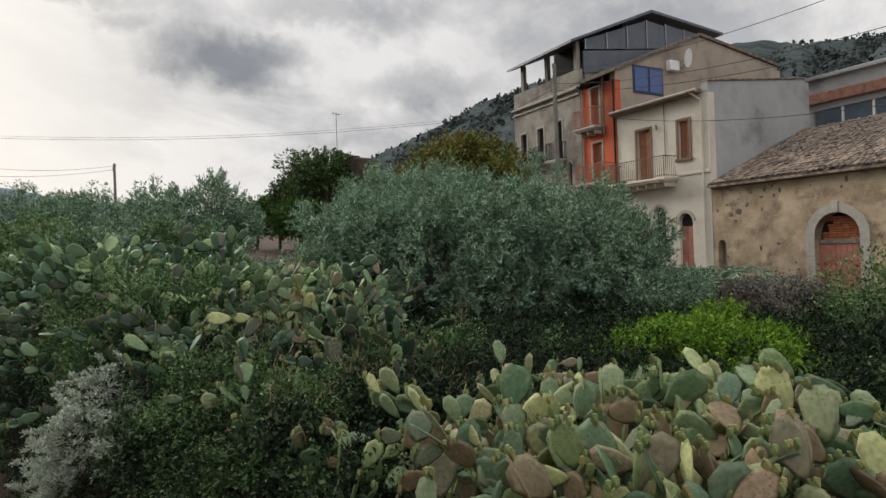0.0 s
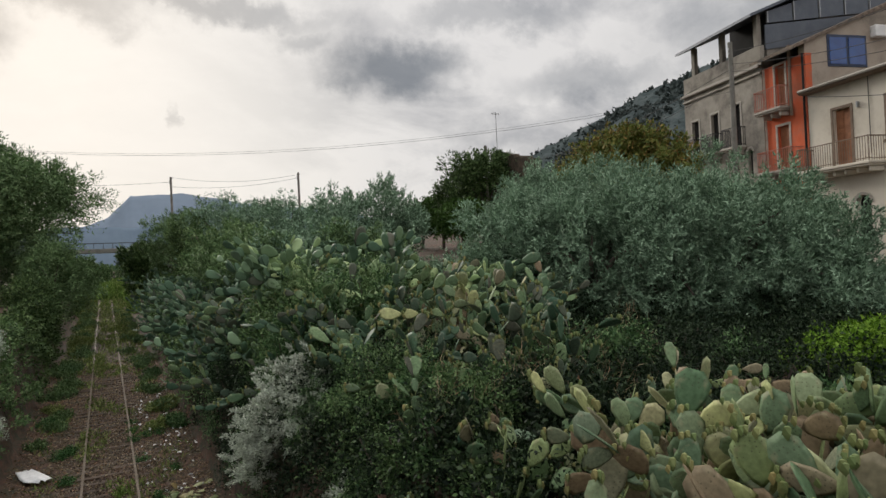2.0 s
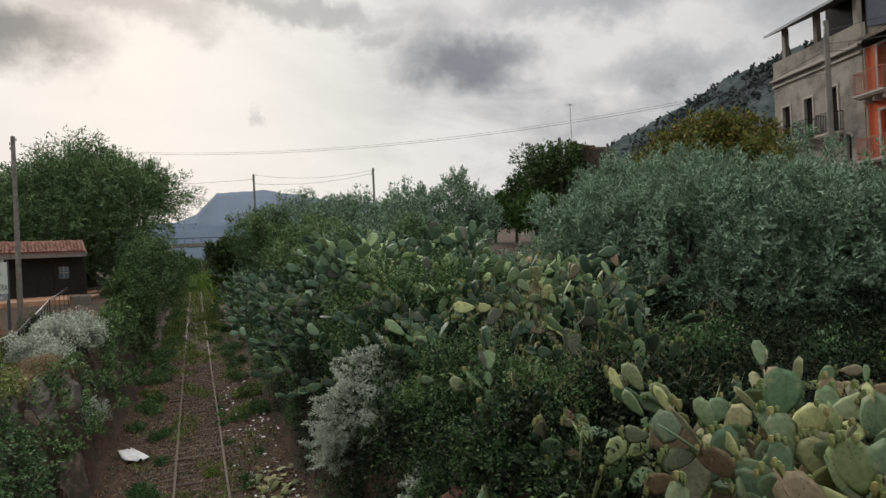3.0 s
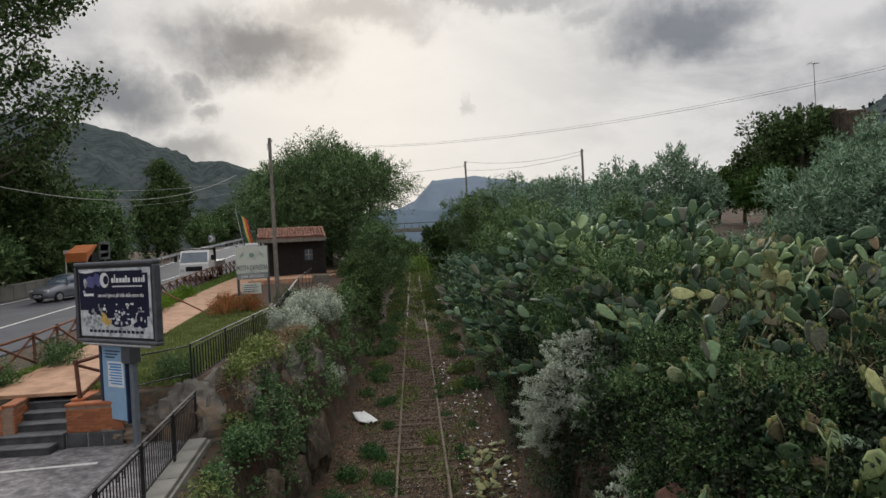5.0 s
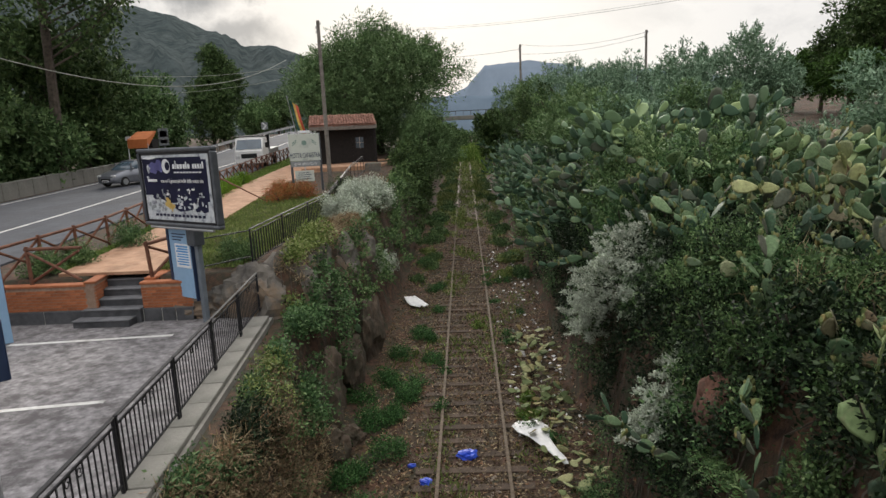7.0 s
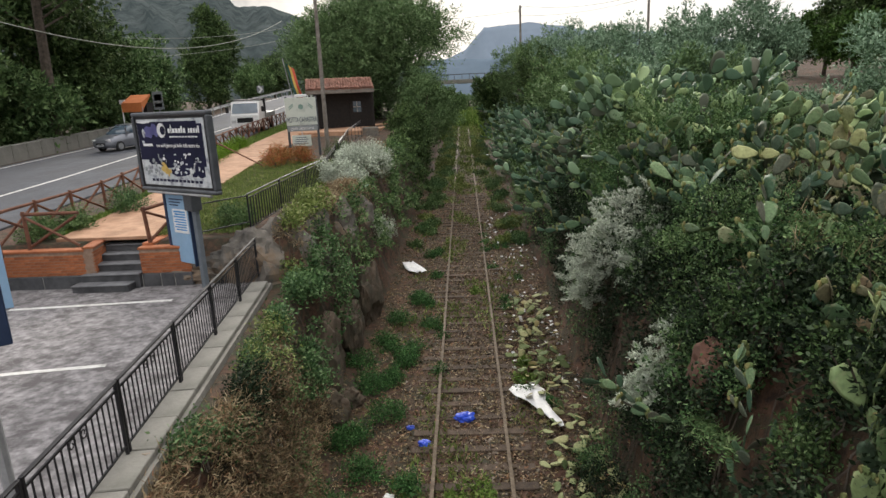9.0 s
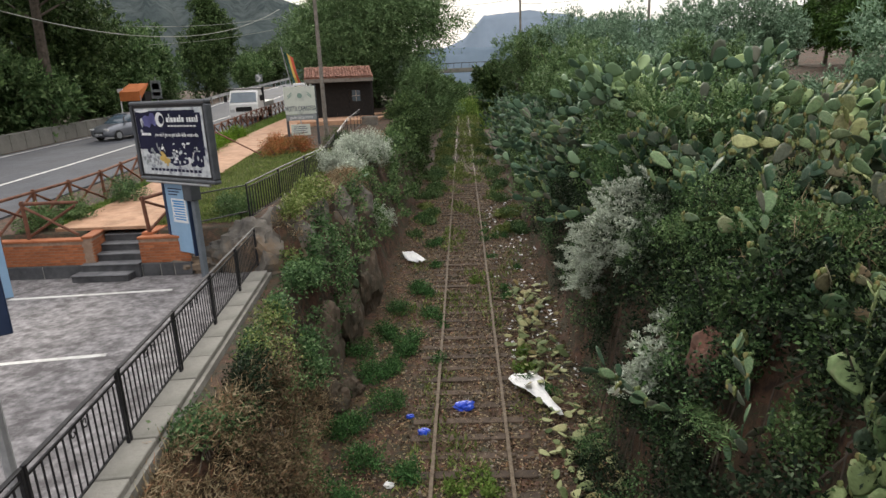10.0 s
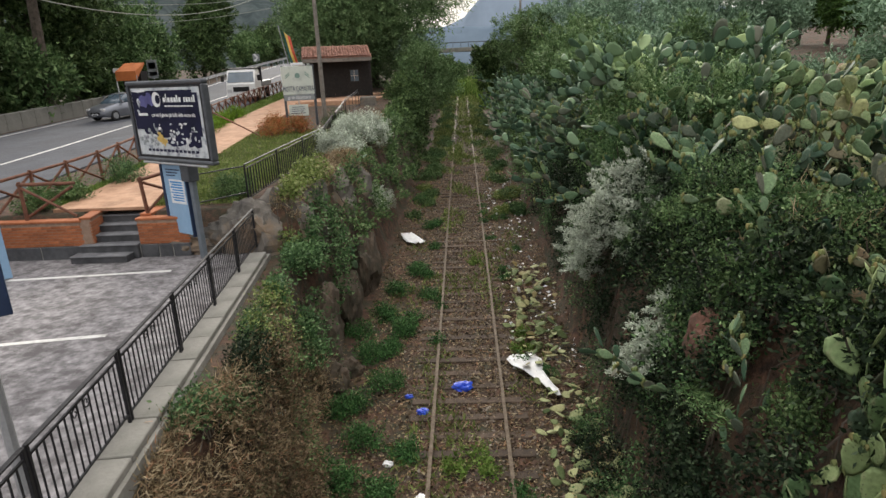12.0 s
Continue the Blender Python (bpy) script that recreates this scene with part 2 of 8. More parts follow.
M = {
    "soil": mat("soil", (0.017, 0.012, 0.009), (0.14, 0.072, 0.045), 5.0, 0.95, 1.0, fine=30, stain=(0.038, 0.038, 0.022), stain_scale=1.6, stain_cut=0.5),
    "rail": mat("rail_steel", (0.07, 0.045, 0.03), (0.17, 0.135, 0.095), 9, 0.75, 0.2, metal=0.2, spec=0.3),
    "sleeper": mat("sleeper_wood", (0.035, 0.024, 0.017), (0.10, 0.07, 0.05), 6, 0.9, 0.6, rand=0.3),
    "stone": mat("rock", (0.06, 0.055, 0.05), (0.20, 0.18, 0.155), 1.6, 0.95, 1.0, fine=7, stain=(0.26, 0.17, 0.10), stain_scale=0.5, stain_cut=0.58),
    "asphalt": mat("asphalt", (0.05, 0.054, 0.066), (0.08, 0.085, 0.10), 1.2, 0.85, 0.25, fine=120, stain=(0.052, 0.054, 0.062), stain_scale=0.25),
    "concrete_floor": mat("parking_concrete", (0.095, 0.09, 0.094), (0.32, 0.305, 0.31), 6.5, 0.9, 0.6, fine=24, stain=(0.085, 0.078, 0.08), stain_scale=2.2, stain_cut=0.53),
    "concrete": mat("concrete", (0.13, 0.128, 0.11), (0.26, 0.25, 0.225), 1.3, 0.9, 0.4, fine=30, stain=(0.16, 0.155, 0.14), stain_scale=0.6),
    "terracotta": mat("terracotta_paving", (0.32, 0.17, 0.10), (0.50, 0.31, 0.20), 2.6, 0.85, 0.4, fine=50, stain=(0.26, 0.15, 0.09), stain_scale=1.1, stain_cut=0.54),
    "brick": mat("brick", (0.27, 0.085, 0.035), (0.42, 0.15, 0.065), 5, 0.85, 0.4, fine=60, rand=0.25),
    "mortar": mat("mortar", (0.22, 0.14, 0.1), (0.34, 0.24, 0.18), 8, 0.95, 0.4),
    "lava": mat("lava_stone", (0.035, 0.036, 0.04), (0.09, 0.092, 0.098), 3, 0.7, 0.5, fine=25, rand=0.15),
    "mortar_pale": mat("pale_mortar", (0.3, 0.29, 0.27), (0.42, 0.40, 0.37), 8, 0.95, 0.4),
    "line": mat("road_paint", (0.45, 0.44, 0.42), (0.72, 0.72, 0.70), 4, 0.8, 0.2, stain=(0.25, 0.24, 0.23), stain_scale=2.5, stain_cut=0.6),
    "iron": mat("dark_iron", (0.012, 0.012, 0.014), (0.03, 0.03, 0.034), 12, 0.5, 0.1, metal=0.4),
    "galv": mat("galvanised_steel", (0.28, 0.29, 0.30), (0.42, 0.43, 0.44), 5, 0.45, 0.1, metal=0.6),
    "rustwood": mat("fence_wood", (0.085, 0.035, 0.022), (0.20, 0.085, 0.05), 7, 0.8, 0.4),
    "darkwood": mat("dark_boards", (0.006, 0.005, 0.005), (0.018, 0.014, 0.012), 5, 0.8, 0.3),
    "polewood": mat("pole_wood", (0.13, 0.115, 0.10), (0.26, 0.235, 0.21), 5, 0.9, 0.4),
    "rooftile": mat("roof_tile", (0.08, 0.062, 0.05), (0.33, 0.25, 0.19), 5, 0.9, 0.6, rand=0.55, stain=(0.07, 0.065, 0.055), stain_scale=2.2, stain_cut=0.52),
    "redtile": mat("red_roof_tile", (0.17, 0.075, 0.052), (0.32, 0.17, 0.125), 4, 0.9, 0.4, rand=0.3),
    "plaster_grey": mat("grey_plaster", (0.22, 0.20, 0.17), (0.38, 0.35, 0.30), 0.9, 0.92, 0.4, fine=18, stain=(0.11, 0.10, 0.09), stain_scale=0.5),
    "plaster_red": mat("red_plaster", (0.52, 0.10, 0.04), (0.66, 0.15, 0.065), 1.2, 0.9, 0.25, fine=25, stain=(0.36, 0.12, 0.07), stain_scale=0.6),
    "plaster_cream": mat("cream_plaster", (0.60, 0.55, 0.46), (0.74, 0.69, 0.60), 0.9, 0.9, 0.25, fine=25, stain=(0.50, 0.45, 0.37), stain_scale=0.45),
    "plaster_beige": mat("beige_plaster", (0.32, 0.265, 0.215), (0.44, 0.375, 0.305), 1.0, 0.9, 0.3, fine=25, stain=(0.20, 0.17, 0.14), stain_scale=0.5),
    "cement": mat("cement_render", (0.33, 0.335, 0.335), (0.46, 0.46, 0.455), 0.8, 0.92, 0.3, fine=25, stain=(0.22, 0.22, 0.22), stain_scale=0.4),
    "old_wall": mat("flaking_ochre_plaster", (0.30, 0.225, 0.15), (0.58, 0.47, 0.33), 1.0, 0.95, 0.9, fine=11, stain=(0.20, 0.145, 0.10), stain_scale=1.1, stain_cut=0.55),
    "stonetrim": mat("dressed_stone", (0.34, 0.31, 0.27), (0.46, 0.43, 0.38), 3, 0.9, 0.4),
    "door_red": mat("faded_red_paint", (0.33, 0.12, 0.085), (0.46, 0.20, 0.15), 5, 0.85, 0.3, stain=(0.30, 0.17, 0.13), stain_scale=2),
    "door_brown": mat("orange_brown_wood", (0.19, 0.075, 0.035), (0.31, 0.13, 0.06), 5, 0.7, 0.3),
    "brownpaint": mat("brown_trim", (0.16, 0.115, 0.085), (0.23, 0.17, 0.125), 5, 0.85, 0.2),
    "sheetmetal": mat("blue_grey_sheet_metal", (0.085, 0.10, 0.125), (0.125, 0.14, 0.165), 2, 0.5, 0.1, metal=0.2),
    # near-black: interior shade painted as colour; also the black of pipes and fittings
    "dark": mat("interior_shade_and_black", (0.012, 0.012, 0.012), (0.02, 0.02, 0.02), 3, 0.9, 0),
    "white": mat("white_paint", (0.70, 0.70, 0.69), (0.80, 0.80, 0.79), 4, 0.5, 0.05),
    "cloth_white": mat("white_plastic_sheet", (0.62, 0.62, 0.62), (0.82, 0.82, 0.82), 6, 0.6, 0.4, fine=12),
    "blue_plastic": mat("blue_plastic", (0.01, 0.035, 0.42), (0.02, 0.09, 0.62), 9, 0.4, 0.4, fine=20),
    "blue_glass": mat("blue_window", (0.012, 0.05, 0.20), (0.02, 0.08, 0.28), 1.0, 0.12, 0, spec=0.8),
    "glass": mat("dark_glass", (0.05, 0.075, 0.10), (0.10, 0.14, 0.18), 0.8, 0.06, 0, spec=0.9),
    "lava_worn": mat("worn_lava_stone", (0.09, 0.092, 0.10), (0.17, 0.172, 0.18), 3, 0.75, 0.4, fine=25),
    "frame_dark": mat("dark_grey_steel", (0.06, 0.066, 0.076), (0.10, 0.108, 0.12), 4, 0.45, 0.1, metal=0.3),
    "post_grey": mat("blue_grey_post", (0.12, 0.145, 0.17), (0.18, 0.205, 0.23), 4, 0.5, 0.1, metal=0.2),
    "poster": mat("poster_navy", (0.008, 0.009, 0.022), (0.02, 0.021, 0.055), 1.1, 0.8, 0.05, spec=0.15),
    "poster_violet": mat("poster_violet", (0.03, 0.03, 0.13), (0.10, 0.10, 0.28), 2.2, 0.45, 0.05),
    "poster_white": mat("poster_white", (0.62, 0.63, 0.64), (0.78, 0.79, 0.80), 5, 0.6, 0.05),
    "poster_pale": mat("poster_pale", (0.38, 0.42, 0.46), (0.66, 0.68, 0.68), 4, 0.6, 0.05, stain=(0.10, 0.10, 0.14), stain_scale=5, stain_cut=0.56),
    "poster_gold": mat("poster_gold", (0.42, 0.26, 0.05), (0.62, 0.44, 0.13), 6, 0.5, 0.05),
    "notice_blue": mat("notice_blue", (0.20, 0.34, 0.50), (0.28, 0.44, 0.62), 1.6, 0.45, 0.05),
    "navy": mat("navy_paint", (0.012, 0.025, 0.06), (0.022, 0.04, 0.09), 3, 0.45, 0.05),
    "print_blue": mat("print_blue", (0.03, 0.22, 0.5), (0.05, 0.28, 0.58), 5, 0.6, 0),
    "sign_cream": mat("cream_sign", (0.50, 0.54, 0.48), (0.62, 0.65, 0.60), 2, 0.6, 0.05, stain=(0.4, 0.44, 0.4), stain_scale=2),
    "sign_grey": mat("grey_sign", (0.20, 0.22, 0.23), (0.27, 0.29, 0.30), 3, 0.6, 0.05),
    "sign_green": mat("green_sign_print", (0.14, 0.24, 0.20), (0.2, 0.3, 0.26), 3, 0.6, 0),
    "orange_cloth": mat("orange_cloth", (0.45, 0.13, 0.04), (0.58, 0.19, 0.06), 3, 0.85, 0.2),
    "flag_green": mat("flag_green", (0.02, 0.07, 0.06), (0.03, 0.1, 0.08), 3, 0.85, 0.1),
    "flag_yellow": mat("flag_yellow", (0.5, 0.36, 0.08), (0.62, 0.46, 0.14), 3, 0.85, 0.1),
    "flag_red": mat("flag_red", (0.42, 0.07, 0.04), (0.52, 0.11, 0.06), 3, 0.85, 0.1),
    "tyre": mat("tyre_rubber", (0.015, 0.015, 0.015), (0.03, 0.03, 0.03), 6, 0.85, 0.2),
    "car_paint": mat("silver_car_paint", (0.16, 0.17, 0.195), (0.21, 0.22, 0.245), 2, 0.28, 0, metal=0.5, spec=0.6),
    "lamp_glass": mat("headlight_glass", (0.5, 0.5, 0.5), (0.6, 0.6, 0.6), 5, 0.1, 0, spec=0.9),
    "willow": leafmat("willow_leaves", [(0.0666, 0.1169, 0.0499), (0.1055, 0.1754, 0.0721), (0.1555, 0.2396, 0.1021), (0.2332, 0.3272, 0.1555)]),
    "bright_dim": leafmat("citrus_leaves", [(0.03, 0.065, 0.016), (0.055, 0.11, 0.025), (0.09, 0.16, 0.04)]),
    "ballast": leafmat("ballast", [(0.022, 0.017, 0.013), (0.075, 0.052, 0.038), (0.16, 0.12, 0.09), (0.34, 0.30, 0.25)], 0, 0.95, False, 0.1),
    "bark": mat("bark", (0.045, 0.036, 0.028), (0.13, 0.105, 0.085), 6, 0.95, 0.8, fine=18),
    "cable": mat("cable_rubber", (0.02, 0.02, 0.02), (0.035, 0.035, 0.035), 5, 0.7, 0),
    "cable_pale": mat("pale_cable", (0.30, 0.31, 0.27), (0.36, 0.37, 0.33), 5, 0.7, 0),
    "olive": leafmat("olive_leaves", [(0.0915, 0.1508, 0.0956), (0.1439, 0.2237, 0.1441), (0.2012, 0.3016, 0.197), (0.3291, 0.4524, 0.3152)]),
    "shrub": leafmat("shrub_leaves", [(0.0429, 0.083, 0.0315), (0.0788, 0.1402, 0.0515), (0.1288, 0.2075, 0.0788), (0.229, 0.3148, 0.1431)]),
    "dark_tree": leafmat("dark_tree_leaves", [(0.030, 0.055, 0.020), (0.055, 0.095, 0.033), (0.090, 0.145, 0.050), (0.15, 0.21, 0.085)]),
    "bright": leafmat("bright_green_leaves", [(0.04, 0.09, 0.008), (0.10, 0.20, 0.016), (0.17, 0.30, 0.035), (0.26, 0.40, 0.07)], 0.35),
    "ivy": leafmat("ivy_leaves", [(0.0263, 0.0597, 0.0238), (0.0536, 0.1097, 0.0406), (0.0954, 0.1729, 0.0656), (0.2028, 0.2981, 0.1431)]),
    "grey_leaf": leafmat("silver_grey_leaves", [(0.312, 0.355, 0.282), (0.432, 0.4774, 0.3948), (0.552, 0.5998, 0.4963), (0.672, 0.7222, 0.6091)]),
    "dry": leafmat("dry_grass", [(0.06, 0.045, 0.025), (0.20, 0.15, 0.085), (0.40, 0.33, 0.21), (0.30, 0.15, 0.085)]),
    "grass": leafmat("green_grass", [(0.07, 0.13, 0.024), (0.12, 0.20, 0.04), (0.18, 0.27, 0.065), (0.26, 0.31, 0.11)]),
    # near-black: the shade inside the thickets is put into these leaf colours
    "bramble": leafmat("shaded_bramble_leaves", [(0.0046, 0.0109, 0.0055), (0.0116, 0.0225, 0.0101), (0.0232, 0.0403, 0.0186), (0.0698, 0.1008, 0.0542)], 0.1),
    "pad_mid": leafmat("grey_cactus_pads", [(0.0313, 0.0669, 0.0411), (0.0591, 0.1084, 0.0648), (0.1077, 0.175, 0.0948), (0.1738, 0.2535, 0.1225), (0.0695, 0.1224, 0.0846), (0.1185, 0.1181, 0.0909), (0.0473, 0.0939, 0.0577)], 0, 0.5, True),
    "verge": leafmat("verge_grass", [(0.0926, 0.1359, 0.0351), (0.142, 0.2002, 0.0526), (0.1976, 0.2574, 0.0761), (0.3211, 0.3432, 0.1404)]),
    "dead": leafmat("withered_bramble", [(0.045, 0.036, 0.021), (0.1125, 0.0825, 0.048), (0.21, 0.1425, 0.09), (0.0675, 0.09, 0.039), (0.3, 0.195, 0.1275)]),
    "earth": mat("earth_face", (0.035, 0.026, 0.019), (0.15, 0.11, 0.078), 2.2, 0.95, 1.0, fine=9, stain=(0.05, 0.042, 0.028), stain_scale=1.5, stain_cut=0.5),
    "red_rock": mat("red_rock", (0.075, 0.045, 0.035), (0.24, 0.12, 0.085), 4.0, 0.95, 1.0, fine=12, stain=(0.06, 0.05, 0.04), stain_scale=3, stain_cut=0.52),
    "grey_dry": leafmat("grey_dry_twigs", [(0.07, 0.06, 0.05), (0.13, 0.115, 0.10), (0.20, 0.18, 0.155), (0.28, 0.25, 0.22)]),
    "grass_leaf": leafmat("yellow_green_leaves", [(0.07, 0.10, 0.025), (0.14, 0.19, 0.05), (0.22, 0.27, 0.09), (0.32, 0.34, 0.15)]),
    "weed": leafmat("weed_leaves", [(0.0198, 0.06, 0.018), (0.044, 0.115, 0.035), (0.077, 0.175, 0.055), (0.132, 0.24, 0.09)]),
    "yellow": leafmat("yellowing_leaves", [(0.09, 0.12, 0.03), (0.14, 0.165, 0.042), (0.2, 0.18, 0.05), (0.25, 0.15, 0.05)]),
    "flower": leafmat("orange_flowers", [(0.30, 0.07, 0.03), (0.42, 0.14, 0.05), (0.14, 0.14, 0.04), (0.2, 0.16, 0.06)]),
    "pad": leafmat("cactus_pads", [(0.08, 0.14, 0.075), (0.14, 0.205, 0.105), (0.25, 0.31, 0.14), (0.40, 0.41, 0.19), (0.13, 0.195, 0.13), (0.25, 0.185, 0.12), (0.17, 0.13, 0.08), (0.10, 0.16, 0.10), (0.22, 0.285, 0.15), (0.36, 0.34, 0.19), (0.11, 0.175, 0.105), (0.19, 0.26, 0.14)], 0, 0.5, True),
    "pad_green": leafmat("fresh_cactus_pads", [(0.075, 0.135, 0.06), (0.12, 0.19, 0.085), (0.18, 0.25, 0.115), (0.25, 0.31, 0.14), (0.10, 0.165, 0.085)], 0, 0.5, True),
    "pad_far": leafmat("cactus_pads_shared", [(0.0336, 0.0655, 0.0424), (0.0748, 0.1311, 0.0794), (0.1197, 0.1922, 0.115), (0.1945, 0.2795, 0.1591), (0.0898, 0.1403, 0.0968), (0.1272, 0.127, 0.0968)], 0, 0.5, False),
    "pad_light": leafmat("light_cactus_pads", [(0.095, 0.1584, 0.0877), (0.1788, 0.2664, 0.138), (0.2856, 0.3924, 0.1884), (0.4272, 0.5196, 0.2508), (0.2136, 0.3036, 0.1752)], 0, 0.5, False),
    "pad_dry": leafmat("withered_pads", [(0.09, 0.1276, 0.054), (0.189, 0.2268, 0.1008), (0.36, 0.378, 0.1944), (0.216, 0.1607, 0.0648)], 0, 0.6, True),
    "fruit": leafmat("cactus_fruit", [(0.13, 0.18, 0.07), (0.20, 0.22, 0.09), (0.26, 0.21, 0.09)], 0, 0.5, False),
    # air haze is painted into these four far colours, paler and bluer
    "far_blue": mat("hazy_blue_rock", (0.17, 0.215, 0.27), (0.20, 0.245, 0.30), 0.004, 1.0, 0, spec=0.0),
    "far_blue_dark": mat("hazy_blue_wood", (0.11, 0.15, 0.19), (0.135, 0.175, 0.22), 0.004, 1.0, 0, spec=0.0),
    "hill": mat("far_wood", (0.055, 0.070, 0.072), (0.095, 0.110, 0.108), 0.02, 1.0, 0, stain=(0.042, 0.055, 0.056), stain_scale=0.06, stain_cut=0.5, spec=0.0),
    "hill_wood": leafmat("far_trees", [(0.0522, 0.066, 0.0627), (0.0703, 0.086, 0.0818), (0.0855, 0.102, 0.0963)], 0, 0.95, False, 0.0),
}


# ---- building helpers ----
def mesh_ob(name, bm, material, parent=None, label="", smooth=False):
    me = bpy.data.meshes.new(name)
    bm.to_mesh(me)
    bm.free()
    if smooth:
        for p in me.polygons:
            p.use_smooth = True
    me.materials.append(material)
    ob = new(name, me)
    if parent:
        ob.parent = parent
    if label:
        ob["label"] = label
    return ob


def part(name, bm, material, parent, label="", smooth=False):
    return mesh_ob(name, bm, material, parent, label, smooth)


def group_at(name, m, label, category, group="", kind=""):
    e = new(name)
    e.matrix_world = m
    return tagged(e, label, category, group, kind)


def box(bm, x0, x1, y0, y1, z0, z1, bev=0.0, m=None):
    r = bmesh.ops.create_cube(bm, size=1)
    vs = r["verts"]
    bmesh.ops.scale(bm, vec=(x1 - x0, y1 - y0, z1 - z0), verts=vs)
    bmesh.ops.translate(bm, vec=((x0 + x1) / 2, (y0 + y1) / 2, (z0 + z1) / 2), verts=vs)
    if bev:
        es = list({e for v in vs for e in v.link_edges})
        out = bmesh.ops.bevel(bm, geom=es, offset=bev, segments=1, affect="EDGES")
        vs = list({v for f in out["faces"] for v in f.verts} | {v for v in vs if v.is_valid})
    if m is not None:
        bmesh.ops.transform(bm, matrix=m, verts=vs)
    return vs


def boxed(*a, bev=0.0, m=None):
    bm = bmesh.new()
    box(bm, *a, bev=bev, m=m)
    return bm


def tube(bm, a, b, r0, r1=None, n=8):
    """A round bar from a to b."""
    a, b = Vector(a), Vector(b)
    r1 = r0 if r1 is None else r1
    d = b - a
    q = d.to_track_quat("Z", "Y").to_matrix().to_4x4()
    bmesh.ops.create_cone(bm, cap_ends=True, segments=n, radius1=r0, radius2=r1, depth=d.length, matrix=Matrix.Translation((a + b) / 2) @ q)


def tubed(a, b, r0, r1=None, n=8):
    bm = bmesh.new()
    tube(bm, a, b, r0, r1, n)
    return bm


def path_tube(bm, pts, r, n=6):
    """One unbroken round bar through the points."""
    pts = [Vector(p) for p in pts]
    rows = []
    for i, p in enumerate(pts):
        d = (pts[min(i + 1, len(pts) - 1)] - pts[max(i - 1, 0)]).normalized()
        u = d.cross(Vector((0.31, 0.17, 0.93))).normalized()
        w = d.cross(u)
        rows.append([bm.verts.new(p + (u * math.cos(2 * math.pi * k / n) + w * math.sin(2 * math.pi * k / n)) * r) for k in range(n)])
    for r0, r1 in zip(rows[:-1], rows[1:]):
        for k in range(n):
            bm.faces.new((r0[k], r0[(k + 1) % n], r1[(k + 1) % n], r1[k]))
    bm.faces.new(rows[0][::-1])
    bm.faces.new(rows[-1])


def quads_mesh(name, V, material, parent=None, label=""):
    """A mesh of loose faces from an array (faces, corners, 3)."""
    n, k = V.shape[:2]
    me = bpy.data.meshes.new(name)
    me.vertices.add(k * n)
    me.vertices.foreach_set("co", np.ascontiguousarray(V, np.float32).ravel())
    me.loops.add(k * n)
    me.loops.foreach_set("vertex_index", np.arange(k * n, dtype=np.int32))
    me.polygons.add(n)
    me.polygons.foreach_set("loop_start", np.arange(0, k * n, k, dtype=np.int32))
    me.update(calc_edges=True)
    me.materials.append(material)
    ob = new(name, me)
    if parent:
        ob.parent = parent
    if label:
        ob["label"] = label
    return ob


rng = np.random.default_rng(7)


def unit(v):
    return v / np.maximum(np.linalg.norm(v, axis=-1, keepdims=True), 1e-9)


def leaves(c, d, size, wide=0.35, fold=0.12, far=False, face=None):
    """Leaf-shaped faces at c, pointing along d, their upper sides turned towards face."""
    n = len(c)
    d = unit(d)
    b = unit(np.cross(d, rng.normal(size=(n, 3)) if face is None else face))
    nn = np.cross(b, d)
    s = (size * rng.uniform(0.65, 1.3, n))[:, None]
    if far:
        q = c + d * s * 0.2
        return np.stack([q - b * s * wide * 0.55, q + b * s * wide * 0.55, c + d * s], 1)
    mid = c + d * s * 0.45
    return np.stack([c, mid + b * s * wide * 0.5 + nn * s * fold, c + d * s, mid - b * s * wide * 0.5 + nn * s * fold], 1)


def crown_leaves(center, radii, clumps, per, size, wide=0.35, spread=0.28, shell=0.55, up=0.35, low=-0.7, lump=0.3, seedv=0.0, twig=None, blobs=26, far=False, lumps=(0.26, 0.46)):
    """Leaf clumps on many rounded boughs that make an uneven crown, with gaps between them."""
    center, radii = np.array(center, float), np.array(radii, float)
    bd = unit(rng.normal(size=(blobs * 3, 3)))
    bd = bd[bd[:, 2] > low][:blobs]
    nb = len(bd)
    br = rng.uniform(*lumps, nb)
    bc = bd * (rng.uniform(shell, 1.0, nb) * (1 + lump * rng.uniform(-0.5, 0.5, nb)))[:, None] * (1 - br * 0.75)[:, None]
    who = rng.integers(0, nb, clumps)
    d = unit(rng.normal(size=(clumps, 3)) + bd[who] * 0.55 + np.array([0, 0, 0.35]))
    r = br[who] * rng.uniform(0.6, 1.0, clumps) ** 0.5
    cc = center + (bc[who] + d * r[:, None]) * radii
    k = clumps
    tw = unit(d + rng.normal(size=(k, 3)) * 0.4 + np.array([0, 0, up]))
    t = rng.uniform(-0.5, 1, (k, per, 1))
    ln = (twig or spread * 1.6)
    jit = rng.normal(size=(k, per, 3)) * spread * 0.42
    p = cc[:, None, :] + tw[:, None, :] * t * ln + jit * (1.15 - 0.6 * np.maximum(t, 0))
    ld = tw[:, None, :] * 0.9 + unit(rng.normal(size=(k, per, 3)))
    face = (d * 0.9 + np.array([0, 0, 0.35]))[:, None, :] + rng.normal(size=(k, per, 3)) * 0.42
    return leaves(p.reshape(-1, 3), ld.reshape(-1, 3), size, wide, far=far, face=face.reshape(-1, 3))


